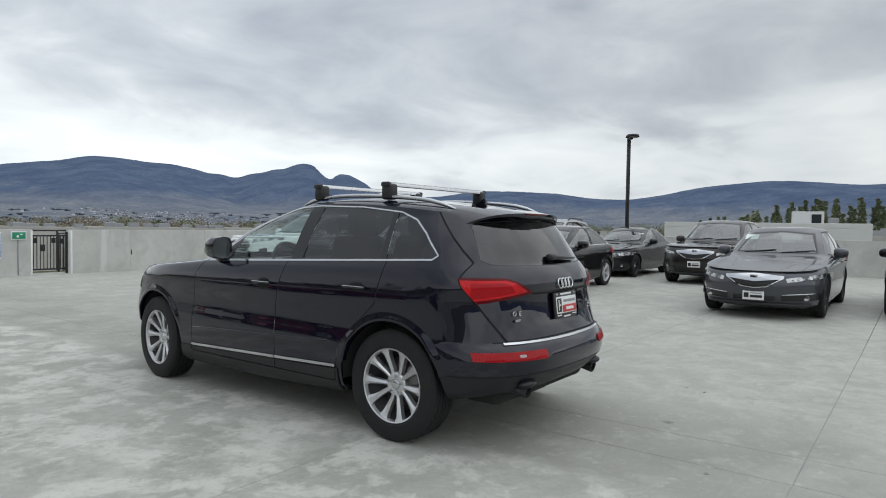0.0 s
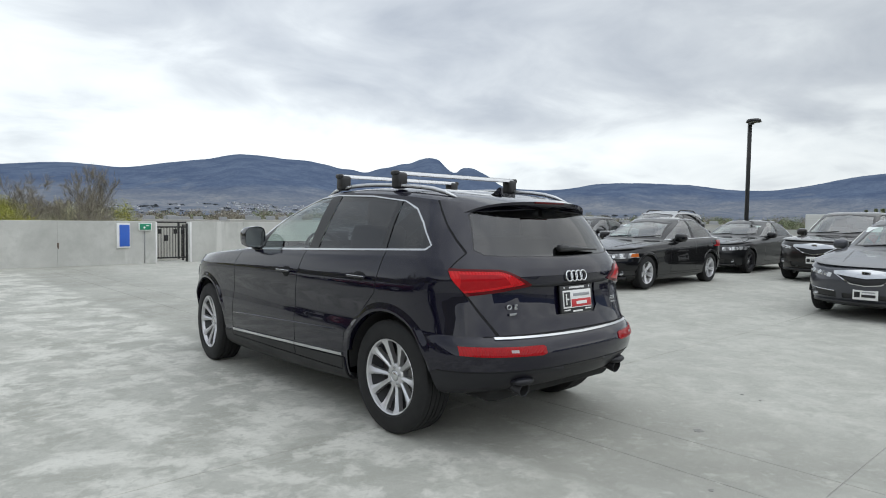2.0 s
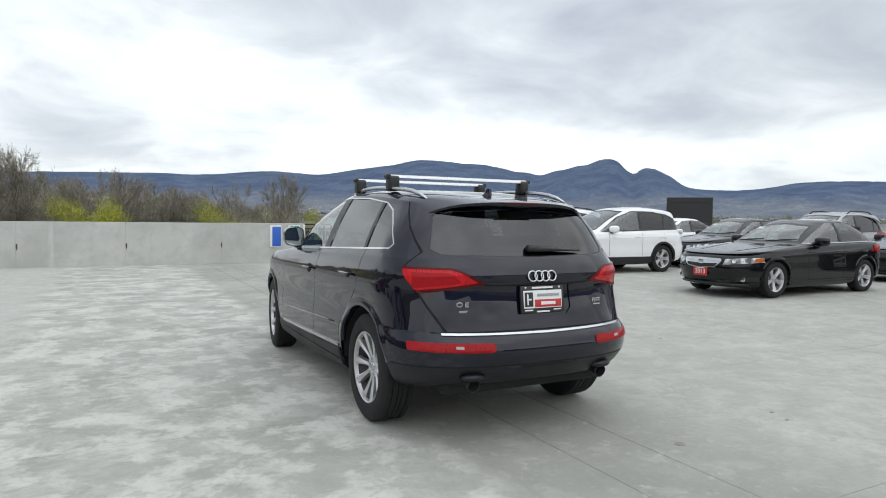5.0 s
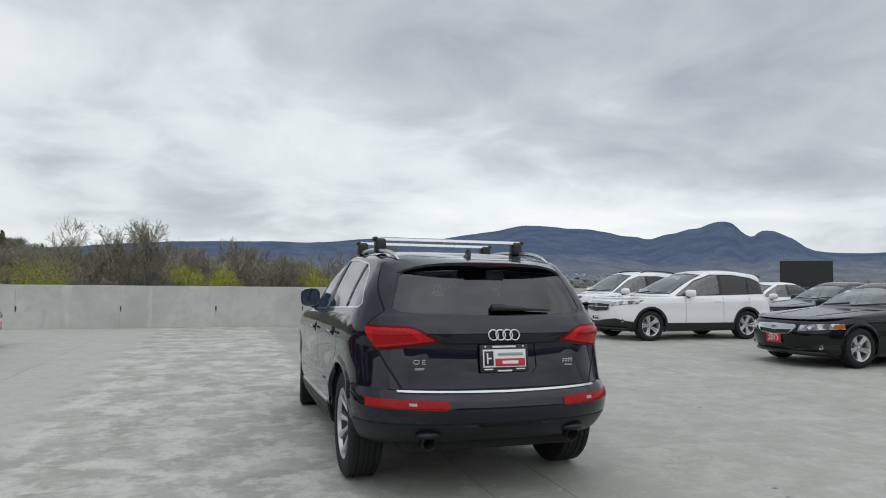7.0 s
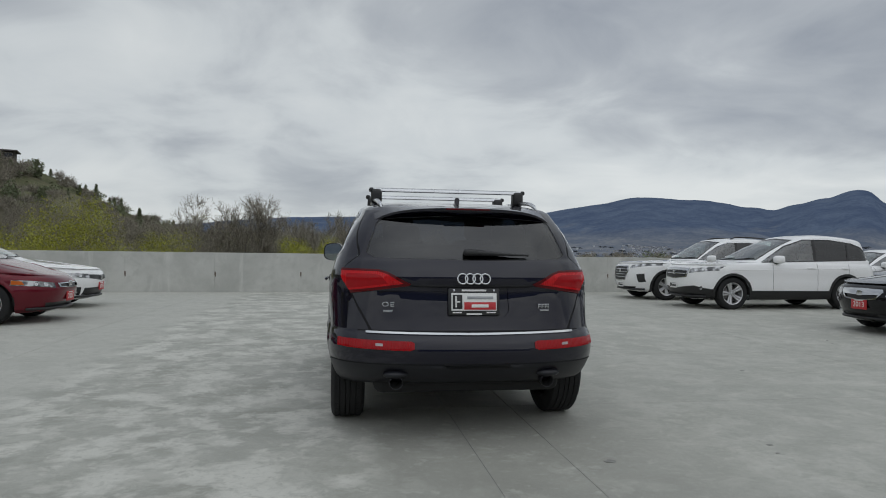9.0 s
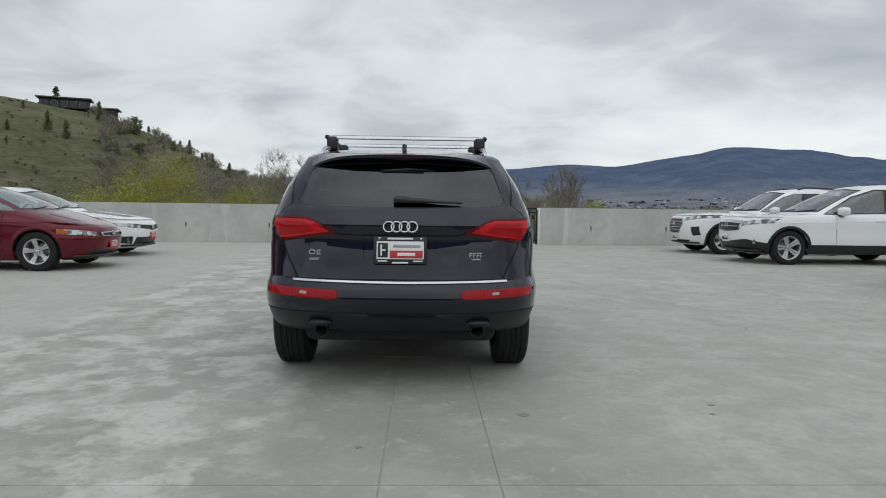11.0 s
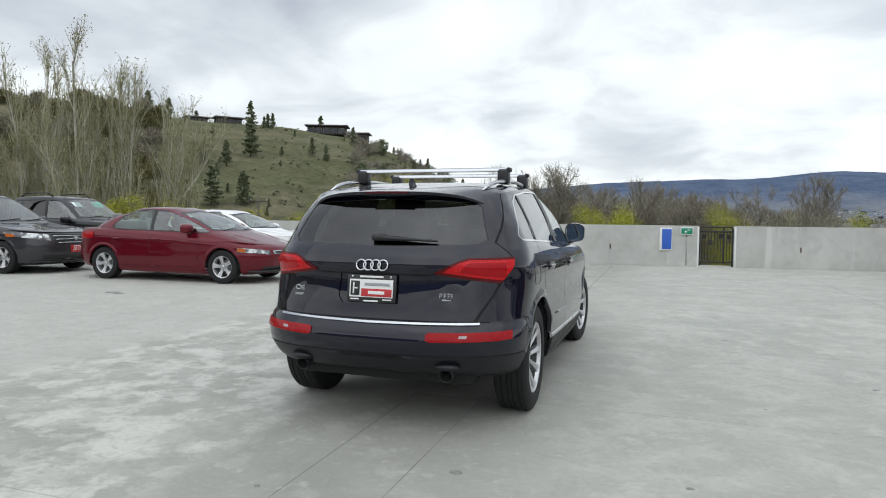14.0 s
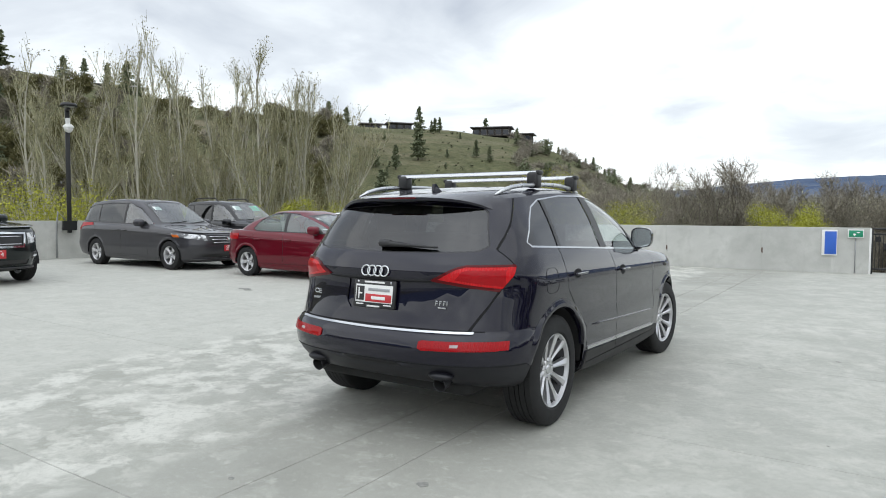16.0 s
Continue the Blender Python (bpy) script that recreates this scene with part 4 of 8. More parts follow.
def paired_rim(rr, width):
    """A cast wheel that faces +X: five pairs of ridged spokes that spread into wide pads at the lip."""
    h = width / 2
    bm = lathe([(h * 0.84, rr + 0.002), (h * 0.90, rr - 0.004), (h * 0.86, rr - 0.012), (h * 0.66, rr - 0.018)], 60)
    merge(bm, lathe([(h * 0.44, 0.002), (h * 0.44, 0.034), (h * 0.50, 0.040), (h * 0.50, 0.070), (h * 0.42, 0.080), (h * 0.05, 0.084)], 30))
    rows_at = [(0.060, 15.0, 0.0125, 0.50, 0.005), (0.10, 15.5, 0.0135, 0.56, 0.010), (rr * 0.62, 16.5, 0.0165, 0.68, 0.012), (rr * 0.82, 17.0, 0.0225, 0.78, 0.011), (rr * 0.93, 17.2, 0.034, 0.84, 0.008), (rr - 0.006, 17.2, 0.045, 0.86, 0.004)]
    for k in range(5):
        for sd in (-1, 1):
            own, rows = bmesh.new(), []
            for rad, ang, half, fx, drop in rows_at:
                a = radians(k * 72 + sd * ang)
                u, v = Vector((0, math.cos(a), math.sin(a))), Vector((0, -math.sin(a), math.cos(a)))
                row = []
                for off, x in ((-half, h * fx - drop - 0.034), (-half, h * fx - drop), (-half * 0.25 * sd, h * fx), (half, h * fx - drop), (half, h * fx - drop - 0.034)):
                    p = u * rad + v * off
                    row.append(own.verts.new((x, p.y, p.z)))
                rows.append(row)
            for a, b in zip(rows, rows[1:]):
                for i in range(4):
                    own.faces.new((a[i], a[i + 1], b[i + 1], b[i]))
                own.faces.new((a[4], a[0], b[0], b[4]))
            merge(bm, own)
    bmesh.ops.recalc_face_normals(bm, faces=bm.faces[:])
    return bm


WHEELS = {}


def add_wheels(root, s):
    r, wd, rr = s["r"], s.get("tw", 0.225), s["rim"]
    key = (r, wd, rr, s["spokes"], s.get("twin", 0), s.get("bar", 0.02), s.get("wheel", "alloy"))
    if key not in WHEELS:
        disc = lathe([(0.012, 0.05), (0.012, rr * 0.72), (-0.012, rr * 0.72), (-0.012, 0.05)], 28)
        nut = lathe([(0.0, 0.009), (wd * 0.5 * 0.62 - 0.008, 0.009), (wd * 0.5 * 0.62 - 0.006, 0.002)], 8)
        WHEELS[key] = (finish(tyre_mesh(r, wd, rr), "tyre", M["tyre"], True, 35),
                       finish(paired_rim(rr, wd) if s.get("pairs") else rim_mesh(rr, wd, s["spokes"], s.get("twin", 0), s.get("bar", 0.02)), "rim", M[s.get("wheel", "alloy")], True, 24 if s.get("pairs") else 35),
                       finish(disc, "brake_disc", M["disc"], True, 35),
                       finish(lathe([(0.0, 0.033), (wd * 0.5 * 0.50, 0.033), (wd * 0.5 * 0.50 + 0.004, 0.027), (wd * 0.5 * 0.50 + 0.004, 0.001)], 20) if s.get("pairs") else lathe([(0.0, 0.034), (wd * 0.5 * 0.62 - 0.004, 0.034), (wd * 0.5 * 0.62 + 0.002, 0.028), (wd * 0.5 * 0.62 + 0.002, 0.001)], 20), "hub_cap", M["satin"], True, 35),
                       finish(nut, "wheel_nut", M["galv"], True, 35),
                       finish(lathe([(wd * 0.33, rr - 0.018), (-wd * 0.15, rr - 0.040), (-wd * 0.16, 0.06)], 40), "barrel", M["barrel"], True, 35))
    track = s["W"] / 2 - s.get("inset", 0.028) - wd / 2
    for y in (0, s["wb"]):
        ya = y + s.get("axle", 0.0)
        for side in (1, -1):
            hub = new("wheel")
            hub.parent = root
            turn = random.uniform(0, 1.2)
            hub.matrix_basis = Matrix.Translation((side * track, ya, r)) @ Matrix.Rotation(radians(s.get("steer", 0) if y else 0), 4, "Z") @ Matrix.Rotation(0 if side > 0 else math.pi, 4, "Z") @ Matrix.Rotation(turn, 4, "X")
            for nm, me in zip(("tyre", "rim", "brake_disc", "hub_cap"), WHEELS[key]):
                share(nm, me, hub)
            if s.get("pairs"):
                share("barrel", WHEELS[key][5], hub)
            for k in range(5):
                share("wheel_nut", WHEELS[key][4], hub, Matrix.Rotation(k * math.tau / 5 + 0.3, 4, "X") @ Matrix.Translation((0, 0, 0.054)))


def add_seats(root, s, trim):
    """Front seats, rear bench, dashboard and wheel, which show through the glass."""
    w, cowl, belt = s["W"] / 2, s["cowl"][0], s["belt"]
    yF = s["seat_y"]
    for side in (1, -1):
        bm = box(0.50, 0.50, 0.16, (side * 0.36, yF + 0.22, s["floor"] + 0.30), 0.05, 3)
        merge(bm, box(0.48, 0.14, 0.62, (side * 0.36, yF - 0.06, s["floor"] + 0.62), 0.06, 3, turn=Matrix.Rotation(radians(14), 4, "X")))
        merge(bm, box(0.27, 0.10, 0.20, (side * 0.36, yF - 0.16, s["floor"] + 1.02), 0.045, 3))
        for k in (-0.06, 0.06):
            tube([(side * 0.36 + k, yF - 0.14, s["floor"] + 0.84), (side * 0.36 + k, yF - 0.155, s["floor"] + 0.98)], 0.006, 6, bm)
        part("front_seat", bm, trim, root)
    yb = yF - 0.88
    bm = box(1.28, 0.48, 0.18, (0, yb + 0.22, s["floor"] + 0.28), 0.05, 3)
    merge(bm, box(1.26, 0.14, 0.58, (0, yb - 0.05, s["floor"] + 0.58), 0.05, 3, turn=Matrix.Rotation(radians(16), 4, "X")))
    for x in (-0.40, 0.40):
        merge(bm, box(0.26, 0.09, 0.15, (x, yb - 0.15, s["floor"] + 0.93), 0.04, 3))
    part("rear_bench", bm, trim, root)
    bm = prism([(cowl - 0.06, belt - 0.02), (cowl - 0.42, belt + 0.01), (cowl - 0.60, belt - 0.08), (cowl - 0.62, belt - 0.42), (cowl - 0.06, belt - 0.42)], -w * 0.84, w * 0.84)
    bmesh.ops.bevel(bm, geom=bm.edges[:], offset=0.03, segments=2, affect="EDGES")
    part("dashboard", bm, M["black_plastic"], root)
    bm = bmesh.new()
    rim = [(0.175 * math.cos(a), 0, 0.175 * math.sin(a)) for a in [k * math.tau / 24 for k in range(25)]]
    tube(rim, 0.014, 8, bm, cap=False)
    merge(bm, box(0.14, 0.05, 0.11, (0, 0.02, 0), 0.03))
    for a, b in (((-0.17, 0, 0), (-0.05, 0.02, 0)), ((0.17, 0, 0), (0.05, 0.02, 0)), ((0, 0, -0.17), (0, 0.02, -0.04))):
        tube([a, b], 0.014, 6, bm)
    part("steering_wheel", bm, M["black_plastic"], root, at=pose(-0.36, cowl - 0.72, belt - 0.02, -22))


def add_mirrors(root, s, sh, paint):
    """Housings with a flat rear opening that holds the glass, rounded to the front."""
    y, z = s["mirror"]
    x = sh.side(y, z - 0.10) - 0.01
    out = []
    for k in range(28):
        a = k * math.tau / 28
        ca, sa = math.cos(a), math.sin(a)
        out.append((0.108 * s.get("mirror_w", 1) * abs(ca) ** 0.55 * (1 if ca > 0 else -1), 0.088 * abs(sa) ** 0.6 * (1 if sa > 0 else -1)))
    for side in (1, -1):
        bm = bmesh.new()
        rows = []
        for yy, f in ((-0.070, 0.90), (-0.088, 0.95), (-0.086, 1.0), (-0.03, 1.03), (0.03, 0.95), (0.068, 0.75), (0.088, 0.45), (0.094, 0.1)):
            rows.append([bm.verts.new((px * f - side * 0.012 * (yy + 0.08) / 0.17, yy, pz * f * (1 - 0.14 * (px * side > 0) * abs(px) / 0.118))) for px, pz in out])
        for a, b in zip(rows, rows[1:]):
            for k in range(28):
                bm.faces.new((a[k], a[(k + 1) % 28], b[(k + 1) % 28], b[k]))
        bm.faces.new(rows[-1])
        bmesh.ops.recalc_face_normals(bm, faces=bm.faces[:])
        ob = part("door_mirror", bm, paint, root, at=Matrix.Translation((side * (x + 0.075 * s.get("mirror_w", 1)), y, z)))
        bm = bmesh.new()
        f = [bm.verts.new((px * 0.93, -0.074, pz * 0.93 * (1 - 0.14 * (px * side > 0) * abs(px) / 0.118))) for px, pz in out]
        g = [bm.verts.new((v.co.x, -0.066, v.co.z)) for v in f]
        bm.faces.new(f)
        bm.faces.new(g[::-1])
        for k in range(28):
            bm.faces.new((f[k], g[k], g[(k + 1) % 28], f[(k + 1) % 28]))
        bmesh.ops.recalc_face_normals(bm, faces=bm.faces[:])
        part("mirror_glass", bm, M["mirror"], ob, smooth=False)
        part("mirror_foot", box(0.10, 0.07, 0.04, (-side * 0.07, 0.01, -0.085), 0.015, 2), M["black_plastic"], ob)


def islands(bm, least=2e-4):
    """Splits a bmesh into its connected pieces, largest first, and drops specks."""
    todo, found = set(bm.faces), []
    while todo:
        seed = todo.pop()
        group, stack = [seed], [seed]
        while stack:
            f = stack.pop()
            for e in f.edges:
                for g in e.link_faces:
                    if g in todo:
                        todo.discard(g)
                        group.append(g)
                        stack.append(g)
        found.append(group)
    if len(found) == 1:
        return [bm]
    out = []
    for group in sorted(found, key=lambda g: -sum(f.calc_area() for f in g)):
        if sum(f.calc_area() for f in group) < least:
            continue
        own, seen = bmesh.new(), {}
        for f in group:
            for v in f.verts:
                if v not in seen:
                    seen[v] = own.verts.new(v.co)
            own.faces.new([seen[v] for v in f.verts])
        own.normal_update()
        out.append(own)
    bm.free()
    return out


def put_panel(root, sh, name, material, called=None, label="", pair=True, offset=0.0, thick=0.0, angle=40):
    made = []
    for mir in ((1, -1) if pair else (None,)):
        bm = sh.panel(name, mir, offset, thick)
        if bm is None:
            continue
        for piece in islands(bm):
            made.append(part(called or name, piece, material, root, label, True, angle))
    return made


def rings_of(s):
    """The plan curves of a body from its main sizes."""
    W, H, g = s["W"] / 2, s["H"], s["gc"]
    F, R = s["wb"] + s["fo"], -(s["L"] - s["wb"] - s["fo"])
    nz, tz, belt = s["nose_z"], s["tail_z"], s["belt"]
    cy, cz = s["cowl"]
    by, bz = s["rear_base"]
    rf, rr, rw = s["roof_f"], s["roof_r"], s["roof_w"]
    rm, rh = (rf + rr) / 2, (rf - rr) / 2
    tb = s.get("tail_in", 0.10)
    z = lambda f: g + (belt - g) * f
    rows = [
        # yf, yr, w, zf, zm, zr
        (F - 0.42, R + 0.42, W * 0.76, g, g, g + 0.03),
        (F - 0.22, R + 0.24, W * 0.90, g + 0.0, g + 0.0, g + 0.05),
        (F - 0.10, R + 0.10, W * 0.955, g + 0.06, g + 0.05, g + 0.10),
        (F - 0.02, R + 0.015, W * 0.985, z(0.30), z(0.26), z(0.30)),
        (F, R, W * 0.998, z(0.45), z(0.42), z(0.46)),
        (F - 0.015, R + 0.02, W * 0.988, nz * 0.80, z(0.60), min(z(0.62), tz * 0.72)),
        (F - 0.06, R + tb * 0.6, W * 0.998, nz * 0.92, z(0.80), tz * 0.88),
        (F - 0.14, R + tb * 0.8, W * 0.972, nz - 0.01, z(0.945), tz - 0.03),
        (F - 0.24, R + tb, W * 0.945, nz + 0.025, belt - 0.005, tz + 0.005),
        (cy + 0.10, min(by - 0.06, by), W * 0.918, cz - 0.004, belt + 0.022, bz - 0.012),
        (cy, by, W * 0.905, cz + 0.02, belt + 0.04, bz + 0.02),
        (cy + (rf - cy) * 0.5, by + (rr - by) * 0.42, W * (0.905 + rw) / 2 + 0.012, cz + (H - cz) * 0.52, belt + (H - belt) * 0.50, bz + (H - bz) * 0.46),
        (rf + 0.10, rr - 0.05, W * rw + 0.02, H - 0.10, H - 0.10, s.get("roof_end", H) - 0.10),
        (rm + rh * 0.88, rm - rh * 0.88, W * rw - 0.055, H - 0.045, H - 0.035, s.get("roof_end", H) - 0.045),
        (rm + rh * 0.62, rm - rh * 0.62, W * rw * 0.60, H - 0.012, H - 0.004, s.get("roof_end", H) - 0.012),
        (rm + rh * 0.25, rm - rh * 0.25, W * rw * 0.22, H - 0.004, H, s.get("roof_end", H) - 0.004),
    ]
    af, nf, ar, nr = s.get("plan", (1.0, 2.7, 0.75, 3.0))
    cut = lambda k: 1.0 if k < 8 else max(0.52, 1 - 0.12 * (k - 8))
    return [plan_curve(yf, yr, w, zf, zm, zr, af * (1 if k < 8 else 0.60), nf if k < 8 else nf + 0.35, ar * cut(k), nr, s.get("taper", 0.035)) for k, (yf, yr, w, zf, zm, zr) in enumerate(rows)], (1, 1, 2, 2, 2, 2, 2, 2, 5, 1, 4, 4, 3, 2, 2)


def build_car(name, s, paint, m, label, category, group="cars parked on the deck"):
    """A parked car, not the main one: body, doors, glass, lamps, grille, wheels, seats."""
    root = empty(name, m, label, category, group)
    rings, steps = rings_of(s)
    sh = Shell(loft(rings, steps))
    W, H, r, wb, g = s["W"] / 2, s["H"], s["r"], s["wb"], s["gc"]
    F, R = wb + s["fo"], -(s["L"] - wb - s["fo"])
    belt = s["belt"]
    cy, cz = s["cowl"]
    bz = s["rear_base"][1]
    right = lambda c, n: c.x > 0.3
    arch = r + 0.042
    for y in (0, wb):
        if s.get("clad"):
            sh.cut("arch_trim", "x", circle(y, r, arch + 0.055), lambda c, n: c.x > 0.5 and c.z > g)
        sh.cut("opening", "x", circle(y, r, arch), lambda c, n: c.x > 0.4, ("body", "arch_trim"))
    sill = g + (0.20 if s.get("clad") else 0.09)
    sh.cut("lower_cladding", "x", [(arch + 0.02, g + 0.005), (wb - arch - 0.02, g + 0.005), (wb - arch - 0.02, sill), (arch + 0.02, sill)], right, ("body", "arch_trim"))
    # side glass with its surround
    wi = s["side_glass"]
    cyy = sum(p[0] for p in wi) / len(wi)
    czz = sum(p[1] for p in wi) / len(wi)
    outer = [(cyy + (y - cyy) * 1.02, czz + (z - czz) * 1.075) for y, z in wi]
    sh.cut("window_surround", "x", outer, lambda c, n: c.x > 0.3 and c.z > belt - 0.1 and n.x > 0.5)
    sh.cut("glass_front", "x", wi, lambda c, n: c.x > 0.3 and c.z > belt - 0.1, ("window_surround",))
    for i, y in enumerate(s["pillars"]):
        lean = 0.06 if i == 0 else s.get("lean", 0.10)
        a, b = (y + lean * 0.5, belt - 0.03), (y - lean * 0.5, H)
        if i == 0:
            sh.cut("glass_rear", "x", [(a[0], a[1]), (b[0], b[1]), (R, H), (R, belt - 0.03)], lambda c, n: c.x > 0.3, ("glass_front",))
        sh.strip("pillar_trim", "x", a, b, 0.075 if i == 0 else 0.035, lambda c, n: c.x > 0.3, ("glass_front", "glass_rear"))
    # windscreen and rear screen
    ws, rs = s["screen_w"], s["rear_w"]
    sh.cut("windscreen", "y", [(-0.01, cz + 0.035), (ws[0], cz + 0.045), (ws[1], H - 0.115), (-0.01, H - 0.07)], lambda c, n: c.y > s["roof_f"] - 0.35 and n.y > 0.16 and c.z > cz + 0.02)
    sh.cut("screen_pane", "y", [(-0.01, cz + 0.060), (ws[0] - 0.035, cz + 0.068), (ws[1] - 0.030, H - 0.138), (-0.01, H - 0.095)], lambda c, n: c.y > s["roof_f"] - 0.35, ("windscreen",))
    sh.cut("rear_screen", "y", [(-0.01, bz + 0.05), (rs[0], bz + 0.06), (rs[1], s.get("roof_end", H) - 0.125), (-0.01, s.get("roof_end", H) - 0.09)], lambda c, n: c.y < s["roof_r"] + 0.45 and n.y < -0.08)
    # lamps, grille, lower intake
    rear = lambda c, n: c.y < -0.2
    for nm, poly in s.get("front_cuts", []):
        sh.cut(nm, "y", poly, lambda c, n: c.y > wb + 0.10 and c.z > g, ("body", "headlamp", "grille", "grille_frame"))
    for nm, poly in s.get("rear_cuts", []):
        sh.cut(nm, "y", poly, rear, ("body", "tail_lamp"))
    for nm, poly in s.get("side_cuts", []):
        sh.cut(nm, "x", poly, lambda c, n: c.x > 0.60 and c.y < -0.2, ("body",))
    # panel gaps
    gap = lambda c, n: c.x > 0.3
    d0, d1 = s["doors"][0], s["doors"][-1]
    for y in s["doors"]:
        sh.strip("panel_gap", "x", (y, g + 0.13), (y + 0.0, belt + 0.0), 0.008, gap)
    sh.strip("panel_gap", "x", (d1, g + 0.13), (d0, g + 0.13), 0.007, gap)
    sh.strip("panel_gap", "z", (W * 0.78, cy + 0.06), (W * 0.70, F - 0.30), 0.008, lambda c, n: n.z > 0.4 and c.y > cy)
    if s.get("crease"):
        zc = s["crease"]
        sh.strip("door_moulding", "x", (d1 + 0.02, zc - 0.015), (d0 - 0.02, zc), 0.022, gap)
    clad = M["cladding"]
    put_panel(root, sh, "body", paint, "body", pair=False, angle=28)
    put_panel(root, sh, "panel_gap", M["seam"], "panel_gap", offset=-0.004)
    put_panel(root, sh, "door_moulding", paint, "door_moulding", thick=0.008)
    put_panel(root, sh, "arch_trim", clad if s.get("clad") else paint, "arch_trim", thick=0.010)
    put_panel(root, sh, "lower_cladding", clad if s.get("clad") else paint, "sill", thick=0.006)
    put_panel(root, sh, "window_surround", M[s.get("surround", "black_plastic")], "window_surround", thick=0.004)
    put_panel(root, sh, "pillar_trim", M["black_plastic"], "pillar_trim", thick=0.002)
    put_panel(root, sh, "glass_front", M[s.get("front_glass", "screen")], "front_window", offset=-0.003)
    put_panel(root, sh, "glass_rear", M[s.get("rear_glass", "tint")], "rear_window", offset=-0.003)
    put_panel(root, sh, "windscreen", M["black_plastic"], "screen_border", "black glazed border", pair=False, offset=-0.001)
    put_panel(root, sh, "screen_pane", M["screen"], "windscreen", pair=False, offset=-0.002)
    put_panel(root, sh, "rear_screen", M[s.get("rear_glass", "tint")], "rear_screen", pair=False, offset=-0.002)
    put_panel(root, sh, "headlamp", M["clear_lens"], "headlamp", thick=0.006)
    for nm, poly in s.get("front_cuts", []):
        if nm == "headlamp":
            for f in (0.36, 0.62):
                x0 = poly[0][0] * (1 - f) + poly[1][0] * f
                z0 = sum(p[1] for p in poly) / 4 + (f - 0.5) * (poly[1][1] - poly[0][1])
                p, nrm = sh.hit((x0, 9, z0), (0, -1, 0))
                if p is None:
                    continue
                for side in (1, -1):
                    bm = lathe([(0.004, 0.034), (0.010, 0.034), (0.013, 0.028), (0.008, 0.024), (0.011, 0.012), (0.012, 0.001)], 16)
                    way = Vector((nrm.x * side, nrm.y, nrm.z)).to_track_quat("X", "Z").to_matrix().to_4x4()
                    part("lamp_projector", bm, M["chrome"], root, at=Matrix.Translation((side * p.x, p.y, p.z)) @ way)
    put_panel(root, sh, "indicator", M["amber_lens"], "indicator", thick=0.007)
    put_panel(root, sh, "tail_lamp", M["red_lens"], "tail_lamp", thick=0.010)
    put_panel(root, sh, "grille_frame", M["chrome"], "grille_frame", "bright chrome grille bar", pair=False, thick=0.014)
    put_panel(root, sh, "grille", M["black_plastic"], "grille", pair=False, offset=-0.012)
    put_panel(root, sh, "intake", M["black_plastic"], "lower_intake", pair=False, offset=-0.012)
    put_panel(root, sh, "fog_recess", M["black_plastic"], "fog_lamp_recess", offset=-0.008)
    # grille slats
    for z0, hw in s.get("slats", []):
        pts = [(x, sh.end(abs(x), z0, False) + 0.006, z0) for x in [hw * k / 5 for k in range(-5, 6)]]
        part("grille_slat", tube(pts, 0.011, 6), M[s.get("slat", "chrome")], root)
    for x, z0 in s.get("fogs", []):
        for side in (1, -1):
            y = sh.end(x, z0, False)
            bm = lathe([(-0.01, 0.045), (0.010, 0.045), (0.014, 0.036), (0.006, 0.030), (0.004, 0.001)], 18)
            bm.transform(Matrix.Rotation(radians(90), 4, "Z"))
            part("fog_lamp", bm, M["clear_lens"], root, at=Matrix.Translation((side * x, y, z0)))
    # maker's mark as a plain disc, and the sales plate below it
    zb = s.get("mark", 0)
    if zb:
        y = sh.end(0, zb, False)
        part("front_mark", box(0.11, 0.016, 0.085, (0, y + 0.012, zb), 0.03, 3), M["chrome"], root)
    if s.get("plate"):
        add_plate(root, s["plate"], sh.end(0, s["plate"][1], False), s["plate"][1])
    # liners of the wheel openings and the floor pan
    for y in (0, wb):
        for side in (1, -1):
            bm = bmesh.new()
            rows = [[bm.verts.new((x, y + (arch + 0.004) * math.cos(a), r + (arch + 0.004) * math.sin(a))) for a in [radians(-4 + 188 * k / 20) for k in range(21)]] for x in (side * (W - 0.035), side * (W - 0.34))]
            for k in range(20):
                bm.faces.new((rows[0][k], rows[0][k + 1], rows[1][k + 1], rows[1][k]))
            bm.faces.new(rows[1])
            part("wheel_arch_liner", bm, M["under"], root)
            if s.get("clad"):
                continue
            # rolled lip round the opening
            lip, cols = bmesh.new(), []
            for k in range(25):
                a = radians(12 + 156 * k / 24)
                rise = min(1.0, k / 4, (24 - k) / 4)
                row = []
                for rad, out in ((arch + 0.055, 0.0005), (arch + 0.030, 0.006 * rise), (arch + 0.010, 0.011 * rise), (arch - 0.002, 0.006 * rise), (arch - 0.003, -0.03)):
                    py, pz = y + rad * math.cos(a), r + rad * math.sin(a)
                    row.append(lip.verts.new((side * (sh.side(py, max(pz, g + 0.12)) + out), py, pz)))
                cols.append(row)
            for c0, c1 in zip(cols, cols[1:]):
                for k in range(4):
                    lip.faces.new((c0[k], c0[k + 1], c1[k + 1], c1[k]))
            bmesh.ops.recalc_face_normals(lip, faces=lip.faces[:])
            part("wheel_arch_lip", lip, paint, root, angle=50)
    # shoulder crease on the flanks, two creases on the bonnet, a dark chin under the nose
    for side in (1, -1):
        pts = []
        for k in range(17):
            t = k / 16
            y = R + 0.30 + (wb + 0.25 - R - 0.30) * t
            zc = belt - 0.135 + 0.05 * (1 - t) - 0.03 * t
            pts.append((side * (sh.side(y, zc) - 0.002), y, zc))
        part("shoulder_crease", tube(pts, [0.003] + [0.009] * 15 + [0.003], 6), paint, root)
        pts = []
